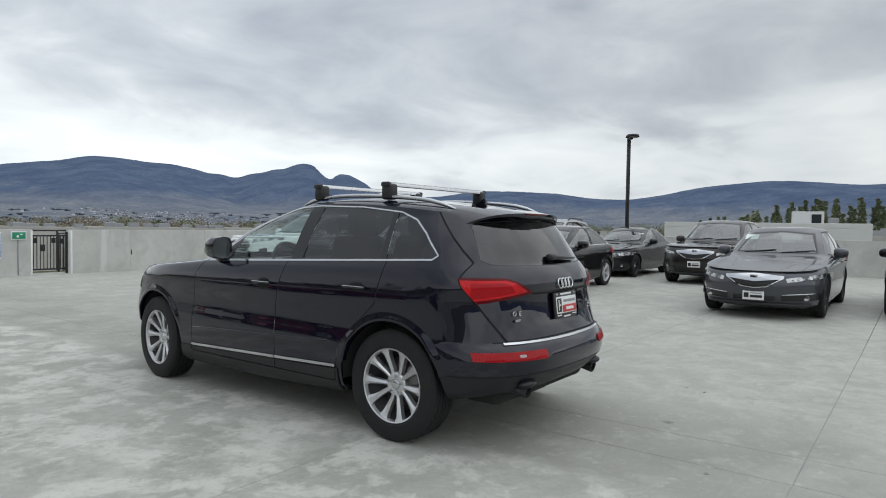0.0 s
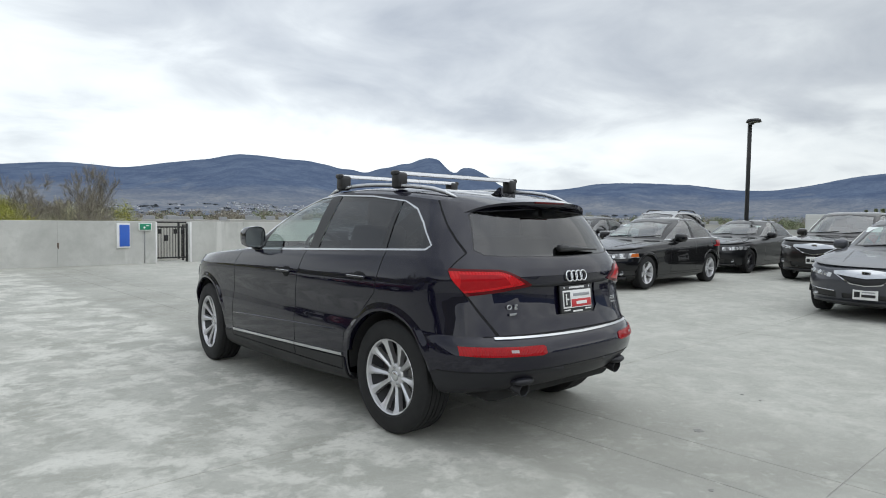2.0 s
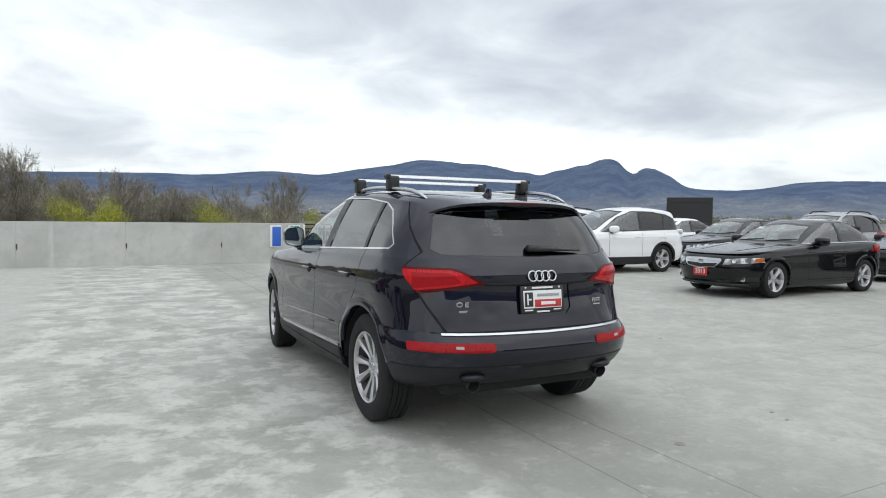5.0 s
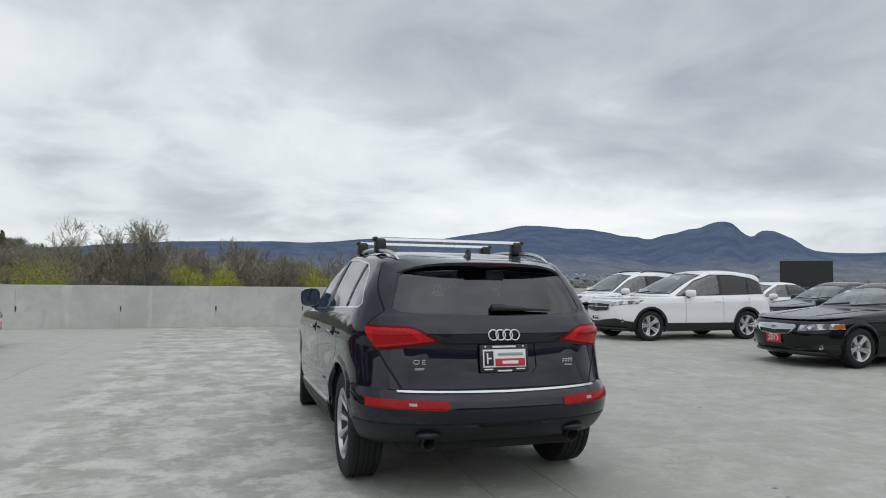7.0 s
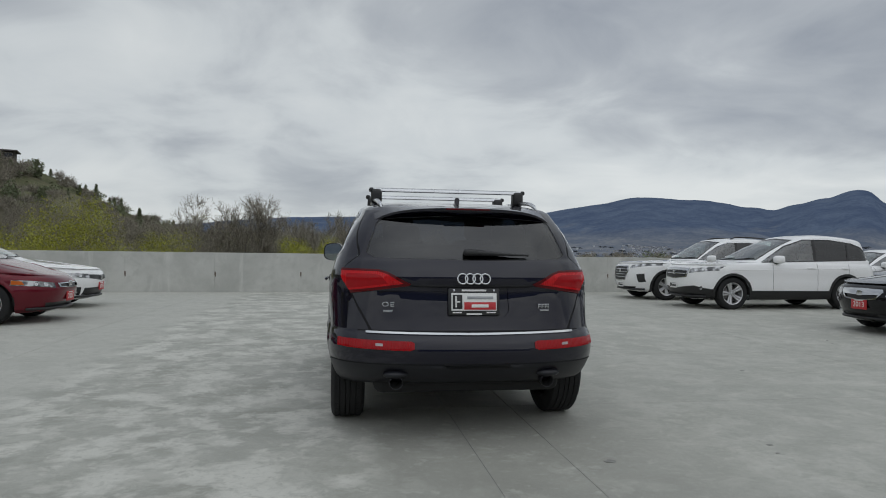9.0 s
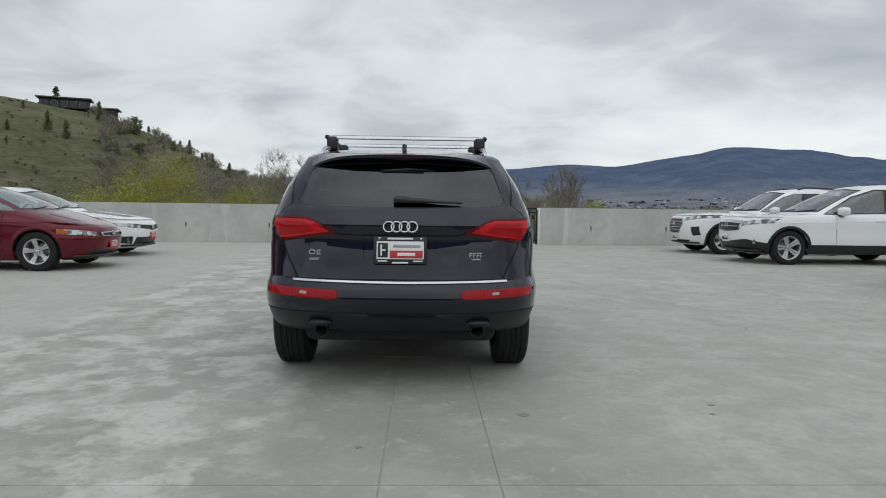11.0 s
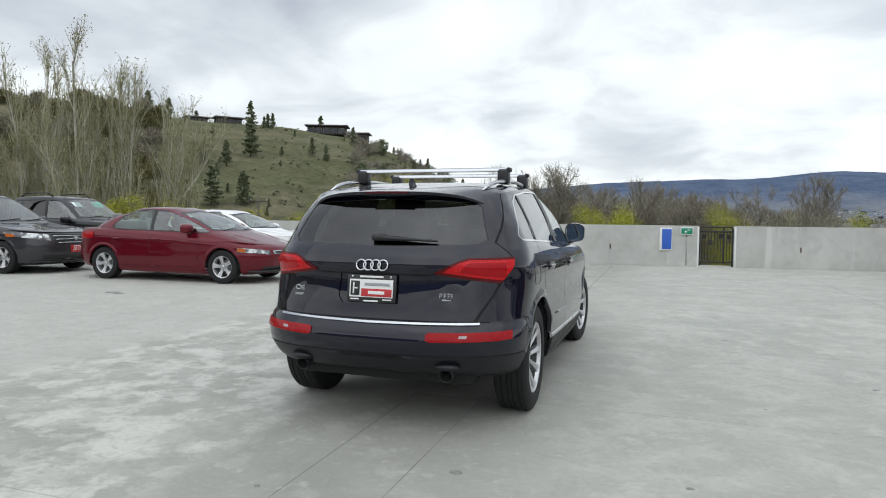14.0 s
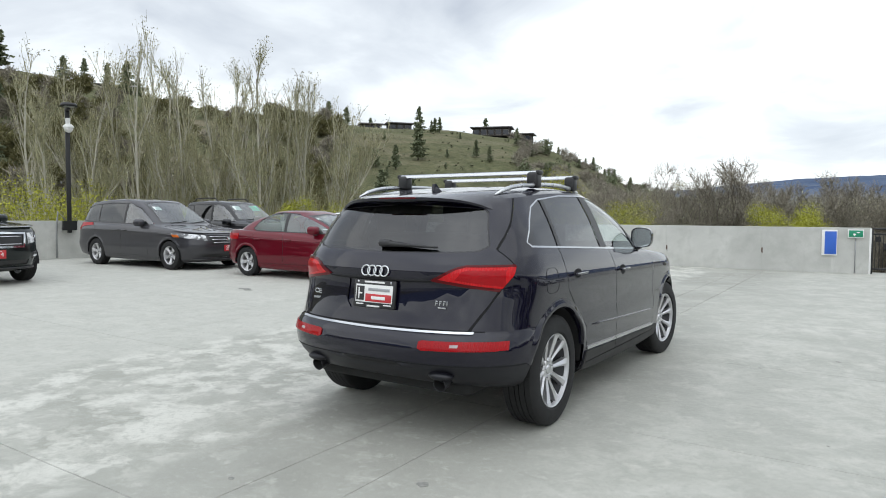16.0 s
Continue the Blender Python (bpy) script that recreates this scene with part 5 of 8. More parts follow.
        for k in range(9):
            t = k / 8
            x, y = W * (0.62 - 0.20 * t), cy + 0.10 + (F - 0.36 - cy - 0.10) * t
            pts.append((side * x, y, sh.top(x, y) - 0.003))
        part("bonnet_crease", tube(pts, [0.003] + [0.010] * 7 + [0.003], 6), paint, root)
    xs_ = [W * 0.80 * k / 8 for k in range(-8, 9)]
    part("front_chin", tube([(x, sh.end(abs(x), g + 0.09, False) + 0.004, g + 0.06) for x in xs_], 0.024, 6), M["black_plastic"], root)
    for x0, x1, z0, z1 in s.get("strips", []):
        for side in (1, -1):
            pts = [(side * (x0 + (x1 - x0) * k / 6), sh.end(x0 + (x1 - x0) * k / 6, z0 + (z1 - z0) * k / 6, False) + 0.006, z0 + (z1 - z0) * k / 6) for k in range(7)]
            part("bumper_strip", tube(pts, 0.008, 6), M["chrome"], root, "thin chrome strip")
    for x0, x1, z0, z1, count in s.get("leds", []):
        for side in (1, -1):
            for k in range(count):
                x, zl = x0 + (x1 - x0) * k / (count - 1), z0 + (z1 - z0) * k / (count - 1)
                part("lamp_cell", box(0.048, 0.016, 0.034, (side * x, sh.end(x, zl, False) + 0.004, zl), 0.008, 2), M["chrome"], root)
    # door handles
    for y in s["handles"]:
        z0 = s.get("handle_z", belt - 0.12)
        for side in (1, -1):
            x = sh.side(y, z0)
            bm = box(0.030, 0.19, 0.030, (side * (x + 0.018), y, z0), 0.013, 3)
            part("door_handle", bm, M[s["handle"]] if s.get("handle") else paint, root)
    if s.get("rails"):
        for side in (1, -1):
            x0 = W * s["roof_w"] - 0.10
            ya, yb = s["roof_f"] - 0.30, s["roof_r"] + 0.28
            pts = []
            for k in range(9):
                t = k / 8
                y = ya + (yb - ya) * t
                pts.append((side * x0, y, sh.top(x0, y) + (0.005 if k in (0, 8) else s["rails"])))
            part("roof_rail", tube(pts, 0.018, 8), M["black_plastic"], root)
    for x, w2, mt in s.get("stickers", []):
        zt = cz + (H - cz) * 0.62
        y = sh.end(abs(x), zt, False)
        tilt = math.degrees(math.atan2(cy - s["roof_f"], H - cz))
        part("price_sticker", box(w2, 0.002, w2 * 0.8, (0, 0, 0)), M[mt], root, at=pose(x, y - 0.02, zt, tilt))
    # wipers
    for x in (0.25, -0.35):
        z0 = cz + 0.03
        pts = [(x + 0.25 - 0.5 * k / 4, sh.end(abs(x + 0.25 - 0.5 * k / 4), z0 + 0.05 * k / 4 + 0.02, False) + 0.012, z0 + 0.05 * k / 4 + 0.02) for k in range(5)]
        part("wiper", tube(pts, 0.008, 5), M["black_plastic"], root)
    add_wheels(root, s)
    s.setdefault("floor", g + 0.12)
    s.setdefault("seat_y", s["pillars"][0] - 0.05)
    add_seats(root, s, M[s.get("trim", "seat")])
    s.setdefault("mirror", (cy - 0.42, belt + 0.08))
    add_mirrors(root, s, sh, paint)
    sh.bm.free()
    return root


def add_plate(root, spec, y, z):
    """A sales plate in a frame: a red one with a year, or a white one with bars."""
    kind = spec[0]
    red = kind.isdigit()
    ob = part("plate", box(0.31, 0.012, 0.155, (0, 0, 0), 0.006), M["red_plastic"] if red else M["white_plastic"], root,
              "red plate with a white year" if red else "white dealer plate with dark bars", at=Matrix.Translation((0, y + 0.012, z)) @ Matrix.Rotation(math.pi, 4, "Z"))
    if red:
        part("year_number", lettering(kind, 0.115, 0.001), M["white_plastic"], ob, at=Matrix.Translation((0, -0.008, -0.004)))
        part("name_bar", box(0.16, 0.002, 0.014, (0, -0.0075, 0.060)), M["white_plastic"], ob)
    else:
        part("mark_block", box(0.07, 0.002, 0.075, (-0.10, -0.0075, -0.005)), M["black_plastic"], ob)
        part("name_bar", box(0.17, 0.002, 0.04, (0.04, -0.0075, -0.02)), M["black_plastic"], ob)
        part("text_bar", box(0.16, 0.002, 0.016, (0.04, -0.0075, 0.03)), M["galv"], ob)
    return ob

# ---- the dark blue car in the middle of the deck ----
def main_car():
    s = dict(steer=-6.0, mirror_w=0.84, L=4.63, W=1.898, H=1.60, wb=2.787, fo=0.90, gc=0.22, r=0.366, tw=0.235, rim=0.246, spokes=5, pairs=True, axle=-0.012, inset=0.047,
             cowl=(2.32, 1.06), belt=1.10, seat_y=0.92, floor=0.40, mirror=(1.84, 1.205), W2=0.949)
    root = empty("parked_car", MAIN_POSE, "dark midnight-blue five-door crossover with roof bars and alloy wheels", "car", "cars parked on the deck")
    rows = [
        # yf, yr, w, zf, zm, zr
        (3.25, -0.515, 0.72, 0.27, 0.22, 0.35),
        (3.42, -0.685, 0.85, 0.27, 0.23, 0.345),
        (3.50, -0.765, 0.895, 0.30, 0.27, 0.37),
        (3.60, -0.83, 0.92, 0.40, 0.36, 0.42),
        (3.68, -0.89, 0.936, 0.50, 0.46, 0.497),
        (3.69, -0.895, 0.940, 0.56, 0.53, 0.515),
        (3.69, -0.905, 0.944, 0.64, 0.60, 0.60),
        (3.68, -0.87, 0.938, 0.72, 0.67, 0.672),
        (3.67, -0.838, 0.933, 0.76, 0.73, 0.70),
        (3.64, -0.805, 0.937, 0.84, 0.83, 0.80),
        (3.58, -0.785, 0.945, 0.92, 0.94, 0.95),
        (3.53, -0.792, 0.930, 0.955, 1.015, 1.045),
        (3.44, -0.735, 0.906, 0.985, 1.085, 1.13),
        (2.46, -0.695, 0.890, 1.085, 1.125, 1.172),
        (2.32, -0.668, 0.872, 1.12, 1.155, 1.21),
        (1.92, -0.590, 0.802, 1.35, 1.340, 1.33),
        (1.43, -0.505, 0.712, 1.520, 1.515, 1.440),
        (1.20, -0.425, 0.660, 1.568, 1.568, 1.498),
        (0.90, -0.24, 0.44, 1.596, 1.600, 1.540),
        (0.66, 0.0, 0.16, 1.602, 1.606, 1.566),
    ]
    steps = (1, 1, 2, 2, 1, 2, 2, 2, 2, 2, 3, 2, 5, 1, 4, 4, 2, 2, 2)
    corner = [0.62] * 11 + [0.58, 0.54, 0.50, 0.47, 0.40, 0.36, 0.34, 0.30, 0.25]
    rings = [plan_curve(yf, yr, w, zf, zm, zr, 1.34 if k < 4 else 1.12 if k < 13 else 0.64, 2.6 if k < 13 else 3.0, c, 2.85 if k < 10 else 2.65, 0.036, 15, 34) for k, (c, (yf, yr, w, zf, zm, zr)) in enumerate(zip(corner, rows))]
    sh = Shell(loft(rings, steps))
    upper = lambda c, n: c.x > 0.3 and c.z > 1.0
    r, wb = s["r"], s["wb"]
    for y in (0, wb):
        sh.cut("opening", "x", circle(y + s["axle"], r, 0.424, 30), lambda c, n: c.x > 0.5)
    # tailgate, clamshell outline wrapping the tail lamps
    tail = lambda c, n: c.y < -0.1 and c.z > 0.6
    sh.cut("tailgate", "x", [(-0.225, 1.50), (-0.53, 1.180), (-1.1, 1.180), (-1.1, 1.50)], tail)
    sh.cut("tailgate", "x", [(-0.53, 1.181), (-0.495, 1.080), (-1.2, 1.080), (-1.2, 1.181)], tail)
    sh.cut("tailgate", "x", [(-0.495, 1.081), (-0.735, 0.705), (-1.2, 0.705), (-1.2, 1.081)], tail)
    T = ("tailgate",)
    sh.cut("rear_screen", "y", [(-0.01, 1.150), (0.52, 1.158), (0.635, 1.166), (0.682, 1.196), (0.655, 1.275), (0.610, 1.405), (0.575, 1.432), (-0.01, 1.462)], tail, T)
    sh.cut("screen_pane", "y", [(-0.01, 1.157), (0.52, 1.165), (0.628, 1.173), (0.673, 1.201), (0.648, 1.275), (0.602, 1.404), (0.568, 1.428), (-0.01, 1.457)], tail, ("rear_screen",))
    # tail lamps
    sh.cut("tail_lamp", "y", [(0.400, 0.999), (0.415, 0.987), (0.62, 0.955), (1.0, 0.895), (1.0, 1.093), (0.60, 1.085), (0.54, 1.067)], tail, T)
    sh.cut("tail_lamp_inner", "y", [(0.445, 1.002), (0.62, 0.974), (1.0, 0.922), (1.0, 1.079), (0.60, 1.073), (0.545, 1.055)], tail, ("tail_lamp",))
    sh.cut("lamp_band", "y", [(0.545, 1.002), (0.66, 0.982), (0.80, 0.962), (0.80, 1.058), (0.62, 1.056), (0.585, 1.046)], tail, ("tail_lamp_inner",))
    sh.cut("plate_recess", "y", [(-0.01, 0.79), (0.20, 0.79), (0.235, 0.83), (0.225, 0.978), (-0.01, 0.978)], tail, T)
    # seam round the tailgate
    for a, b in (((-0.225, 1.50), (-0.53, 1.180)), ((-0.53, 1.180), (-0.495, 1.080)), ((-0.495, 1.080), (-0.735, 0.705))):
        sh.strip("panel_gap", "x", a, b, 0.009, lambda c, n: c.x > 0.3, ("body", "tailgate"))
    sh.strip("panel_gap", "y", (-0.01, 0.703), (0.86, 0.703), 0.010, lambda c, n: c.y < -0.7, ("body", "tailgate"))
    sh.strip("chrome_strip", "y", (-0.01, 0.684), (0.680, 0.692), 0.012, lambda c, n: c.y < -0.7)
    # bumper
    sh.cut("reflector", "y", [(0.385, 0.600), (0.41, 0.590), (0.885, 0.600), (0.875, 0.650), (0.405, 0.644), (0.385, 0.636)], lambda c, n: c.y < -0.62)
    sh.cut("reflector_clear", "y", [(0.578, 0.613), (0.622, 0.614), (0.622, 0.630), (0.578, 0.629)], lambda c, n: c.y < -0.6, ("reflector",))
    sh.strip("panel_gap", "x", (-0.45, 0.500), (-0.95, 0.503), 0.010, lambda c, n: c.x > 0.3 and c.y < -0.3)
    sh.strip("panel_gap", "y", (-0.01, 0.503), (0.86, 0.503), 0.008, lambda c, n: c.y < -0.6)
    sh.cut("bumper_lower", "x", [(-0.30, 0.20), (-1.2, 0.20), (-1.2, 0.498), (-0.30, 0.496)], lambda c, n: c.y < -0.25 and c.z < 0.50)
    # side glass, chrome surround, pillars
    dlo = [(2.00, 1.104), (-0.300, 1.200), (-0.330, 1.222), (-0.195, 1.355), (-0.085, 1.440), (0.06, 1.492), (0.42, 1.528), (0.85, 1.538), (1.12, 1.520), (1.30, 1.470), (1.48, 1.385), (1.76, 1.235)]
    outer = [(2.04, 1.089), (-0.306, 1.189), (-0.343, 1.220), (-0.204, 1.362), (-0.090, 1.449), (0.06, 1.501), (0.42, 1.537), (0.855, 1.547), (1.126, 1.529), (1.309, 1.478), (1.490, 1.392), (1.775, 1.241)]
    sh.cut("window_surround", "x", outer, lambda c, n: c.x > 0.3 and c.z > 1.0 and n.x > 0.45)
    sh.cut("door_glass_front", "x", dlo, upper, ("window_surround",))
    G = ("door_glass_front",)
    sh.cut("door_glass_rear", "x", [(0.955, 1.0), (0.86, 1.6), (-1, 1.6), (-1, 1.0)], upper, G)
    sh.cut("quarter_glass", "x", [(0.075, 1.0), (0.115, 1.6), (-1, 1.6), (-1, 1.0)], upper, ("door_glass_rear",))
    sh.strip("pillar_trim", "x", (0.955, 1.0), (0.86, 1.6), 0.125, upper, ("door_glass_front", "door_glass_rear"))
    sh.strip("pillar_trim", "x", (0.075, 1.0), (0.115, 1.6), 0.045, upper, ("door_glass_rear", "quarter_glass"))
    sh.cut("mirror_triangle", "x", [(2.1, 1.05), (1.78, 1.05), (1.62, 1.34), (2.1, 1.34)], upper, G)
    sh.cut("windscreen", "y", [(-0.01, 1.135), (0.72, 1.16), (0.565, 1.490), (-0.01, 1.530)], lambda c, n: c.y > 0.9 and n.y > 0.2 and c.z > 1.12)
    # doors
    D = lambda c, n: c.x > 0.5
    for a, b in (((2.12, 0.98), (2.19, 0.34)), ((2.06, 1.09), (2.12, 0.98)), ((1.01, 1.13), (1.09, 0.80)), ((1.09, 0.80), (1.10, 0.33)), ((0.05, 1.18), (0.10, 0.90)),
                 ((0.10, 0.90), (0.43, 0.60)), ((0.43, 0.60), (0.47, 0.34)), ((2.19, 0.335), (0.47, 0.335))):
        sh.strip("panel_gap", "x", a, b, 0.008, D)
    sh.strip("panel_gap", "z", (0.80, 2.40), (0.72, 3.45), 0.008, lambda c, n: n.z > 0.4 and c.y > 2.3)
    sh.strip("door_strip", "x", (2.19, 0.388), (0.46, 0.442), 0.020, D)
    sh.cut("sill", "x", [(0.445, 0.22), (2.38, 0.22), (2.38, 0.365), (0.445, 0.42)], lambda c, n: c.x > 0.5 and c.z < 0.45)
    # front lamps and grille
    ahead = lambda c, n: c.y > 2.9
    sh.cut("headlamp", "y", [(0.50, 0.74), (0.92, 0.80), (0.93, 0.90), (0.52, 0.86)], lambda c, n: c.y > 3.15)
    sh.cut("grille", "y", [(-0.01, 0.36), (0.36, 0.40), (0.42, 0.62), (0.38, 0.86), (-0.01, 0.87)], ahead)
    # fuel flap, on the right side only
    paint = M["navy"]
    flap = []
    for k in range(33):
        a = k * math.tau / 32
        ca, sa = math.cos(a), math.sin(a)
        y, z = -0.15 + 0.088 * abs(ca) ** 0.55 * (1 if ca > 0 else -1), 0.975 + 0.080 * abs(sa) ** 0.55 * (1 if sa > 0 else -1)
        flap.append((sh.side(y, z) + 0.0005, y, z))
    part("fuel_flap", tube(flap, 0.0016, 5, cap=False), M["seam"], root, "dark seam round the fuel flap")
    put_panel(root, sh, "body", paint, "body", pair=False, angle=26)
    for nm, mt, called, label, kw in (
        ("panel_gap", M["seam"], "panel_gap", "", dict(offset=-0.0015)),
        ("window_surround", M["chrome"], "window_surround", "bright chrome window trim", dict(thick=0.003)),
        ("door_glass_front", M["glass"], "front_window", "clear greenish glass", dict(offset=-0.003)),
        ("door_glass_rear", M["privacy"], "rear_window", "dark privacy glass", dict(offset=-0.003)),
        ("quarter_glass", M["privacy"], "quarter_window", "dark privacy glass", dict(offset=-0.003)),
        ("pillar_trim", M["black_plastic"], "pillar_trim", "gloss black pillar cover", dict(thick=0.002)),
        ("mirror_triangle", M["black_plastic"], "mirror_triangle", "", dict(thick=0.002)),
        ("tail_lamp", M["dark_red_lens"], "tail_lamp", "red wraparound tail lamp", dict(thick=0.012)),
        ("tail_lamp_inner", M["red_lens_ribbed"], "lamp_light_guide", "ribbed red light guide", dict(thick=0.010)),
        ("lamp_band", M["red_lens"], "lamp_band", "deep red lamp field", dict(thick=0.010)),
        ("reflector", M["bright_red_lens"], "bumper_lamp", "red lamp in the bumper", dict(thick=0.006)),
        ("reflector_clear", M["pale_lens"], "reversing_lamp", "clear reversing lamp", dict(thick=0.007)),
        ("door_strip", M["chrome"], "door_strip", "bright chrome strip", dict(thick=0.010)),
        ("sill", M["cladding"], "sill", "matt dark sill", dict(thick=0.010)),
        ("headlamp", M["clear_lens"], "headlamp", "", dict(thick=0.006)),
    ):
        put_panel(root, sh, nm, mt, called, label, **kw)
    put_panel(root, sh, "tailgate", paint, "tailgate", pair=False, offset=0.001, angle=26)
    put_panel(root, sh, "rear_screen", M["black_plastic"], "screen_border", "black glazed border", pair=False, offset=-0.001)
    put_panel(root, sh, "screen_pane", M["privacy"], "rear_screen", "dark tinted glass", pair=False, offset=-0.002)
    put_panel(root, sh, "plate_recess", paint, "plate_recess", pair=False, offset=-0.006)
    put_panel(root, sh, "chrome_strip", M["chrome"], "tailgate_strip", "bright chrome strip", pair=False, thick=0.008)
    put_panel(root, sh, "bumper_lower", M["shaded_bumper_paint"], "lower_bumper", "lower bumper in darker, duller body paint", pair=False, offset=-0.004)
    put_panel(root, sh, "windscreen", M["glass"], "windscreen", pair=False, offset=-0.002)
    put_panel(root, sh, "grille", M["black_plastic"], "grille", pair=False, offset=-0.01)
    # crease low on the doors
    for sd in (1, -1):
        pts = []
        for k in range(13):
            y = 2.16 - 1.62 * k / 12
            z = 0.535 + 0.07 * k / 12
            pts.append((sd * (sh.side(y, z) + 0.001), y, z))
        part("door_crease", tube(pts, [0.004] + [0.010] * 11 + [0.004], 6), paint, root)
    # spoiler over the rear screen
    bm = bmesh.new()
    prof_n = 21
    top, back, low = [], [], []
    for k in range(prof_n):
        x = -0.625 + 1.25 * k / (prof_n - 1)
        f = abs(x) / 0.625
        z1 = 1.508 - 0.030 * f ** 2 - 0.052 * f ** 6
        y1 = -0.570 + 0.175 * f ** 3
        yfront = -0.25 - 0.03 * f ** 2
        zf = sh.top(abs(x), yfront) + 0.004
        top.append(bm.verts.new((x, yfront, zf)))
        back.append((bm.verts.new((x, (y1 + yfront) / 2, (z1 + zf) / 2 + 0.005)), bm.verts.new((x, y1, z1 - 0.004)), bm.verts.new((x, y1 + 0.004, z1 - 0.026 + 0.008 * f))))
        low.append((bm.verts.new((x * 0.99, y1 + 0.06, z1 - 0.056 + 0.030 * f)), bm.verts.new((x * 0.97, yfront - 0.06, z1 - 0.05))))
    for k in range(prof_n - 1):
        cols = [top[k], *back[k], *low[k]], [top[k + 1], *back[k + 1], *low[k + 1]]
        for i in range(5):
            bm.faces.new((cols[0][i], cols[0][i + 1], cols[1][i + 1], cols[1][i]))
    for c in ([top[0], *back[0], *low[0]], [top[-1], *back[-1], *low[-1]]):
        bm.faces.new(c)
    bmesh.ops.recalc_face_normals(bm, faces=bm.faces[:])
    sp = part("spoiler", bm, paint, root, angle=35)
    part("brake_light", box(0.30, 0.012, 0.012, (0, -0.573, 1.496), 0.004), M["dark_red_lens"], sp, "dark red high brake lamp")
    # lip over the plate
    pts = [(x, sh.end(abs(x), 0.985) - 0.002, 0.985 + 0.004 * (abs(x) / 0.4) ** 2) for x in [-0.43 + 0.86 * k / 12 for k in range(13)]]
    part("handle_lip", tube(pts, [0.004] + [0.010] * 11 + [0.004], 8), M["seam"], root)
    # four plain rings
    for k in range(4):
        bm = bmesh.new()
        ring = [(0.0325 * math.cos(a), 0, 0.0325 * math.sin(a)) for a in [j * math.tau / 28 for j in range(29)]]
        tube(ring, 0.0055, 8, bm, cap=False)
        x = -0.0735 + 0.049 * k
        part("badge_ring", bm, M["chrome"], root, at=pose(x, sh.end(abs(x), 1.035) - 0.010, 1.035, -12))
    # lettering on the lid as plain bright shapes
    for x0, z0, ws in ((-0.545, 0.868, (0.050, 0.030)), (0.470, 0.858, (0.024, 0.020, 0.022, 0.008))):
        x = x0 - sum(ws) / 2
        for i, w in enumerate(ws):
            y = sh.end(abs(x + w / 2), z0) - 0.006
            if x0 < 0 and i == 0:
                bm = bmesh.new()
                tube([(0.019 * math.cos(a), 0, 0.013 * math.sin(a)) for a in [j * math.tau / 20 for j in range(21)]], 0.0035, 6, bm, cap=False)
                part("badge_shape", bm, M["chrome"], root, at=Matrix.Translation((x + w / 2, y, z0)))
            else:
                bm = box(w * 0.85, 0.006, 0.006, (0, 0, 0.012), 0.001)
                merge(bm, box(0.006, 0.006, 0.028, (-w * 0.3, 0, 0), 0.001))
                merge(bm, box(w * 0.7, 0.006, 0.005, (0, 0, 0.0), 0.001))
                if x0 < 0:
                    merge(bm, box(w * 0.85, 0.006, 0.006, (0, 0, -0.012), 0.001))
                part("badge_shape", bm, M["chrome"], root, at=Matrix.Translation((x + w / 2, y, z0)))
            x += w + 0.003
    y = sh.end(0.53, 0.826) - 0.004
    part("dealer_mark", box(0.10, 0.003, 0.014, (-0.525, y, 0.826), 0.001), M["galv"], root, "small grey dealer sticker")
    y = sh.end(0.47, 0.836) - 0.004
    part("badge_bar", box(0.07, 0.004, 0.008, (0.475, y, 0.832), 0.001), M["chrome"], root)
    # dealer plate in a black frame: plain shapes for names
    lean = math.degrees(math.atan2(sh.end(0, 0.96) - sh.end(0, 0.81), 0.15))
    pl = part("dealer_plate", box(0.335, 0.018, 0.175, (0, 0, 0), 0.008), M["black_plastic"], root, "white dealer plate in a black frame", at=pose(0.0, sh.end(0, 0.888) - 0.012, 0.888, -lean))
    part("plate_face", box(0.295, 0.004, 0.112, (0, -0.0105, 0.0), 0.002), M["white_plastic"], pl, "white face")
    part("mark_block", box(0.062, 0.003, 0.09, (-0.108, -0.0135, 0.0), 0.001), M["black_plastic"], pl)
    part("mark_stroke", box(0.010, 0.003, 0.07, (-0.118, -0.0155, 0.0), 0.001), M["white_plastic"], pl)
    part("mark_stroke", box(0.026, 0.003, 0.010, (-0.104, -0.0155, 0.0), 0.001), M["white_plastic"], pl)
    part("red_band", box(0.205, 0.003, 0.048, (0.038, -0.0135, -0.026), 0.001), M["red_plastic"], pl, "red band")
    part("band_bar", box(0.11, 0.003, 0.020, (0.038, -0.0155, -0.026), 0.001), M["white_plastic"], pl)
    part("name_bar", box(0.17, 0.003, 0.018, (0.04, -0.0135, 0.026), 0.001), M["galv"], pl)
    part("frame_bar", box(0.16, 0.003, 0.012, (0.0, -0.0105, 0.073), 0.001), M["white_plastic"], pl)
    part("frame_bar", box(0.10, 0.003, 0.010, (0.0, -0.0105, -0.078), 0.001), M["white_plastic"], pl)
    for x, z in ((-0.13, 0.073), (0.13, 0.073)):
        part("frame_screw", box(0.014, 0.005, 0.014, (x, -0.0105, z), 0.004), M["chrome"], pl)
    for x in (-0.11, 0.11):
        part("frame_bar", box(0.06, 0.003, 0.008, (x, -0.0105, -0.068), 0.001), M["white_plastic"], pl)
    # wiper of the rear screen
    bm = box(0.10, 0.05, 0.045, (0.0, sh.end(0.02, 1.20) - 0.018, 1.205), 0.018, 3)
    pts = [(-0.04 + 0.43 * k / 8, sh.end(abs(-0.04 + 0.43 * k / 8), 1.205 - 0.02 * k / 8) - 0.028 + 0.008 * k / 8, 1.205 - 0.016 * k / 8) for k in range(9)]
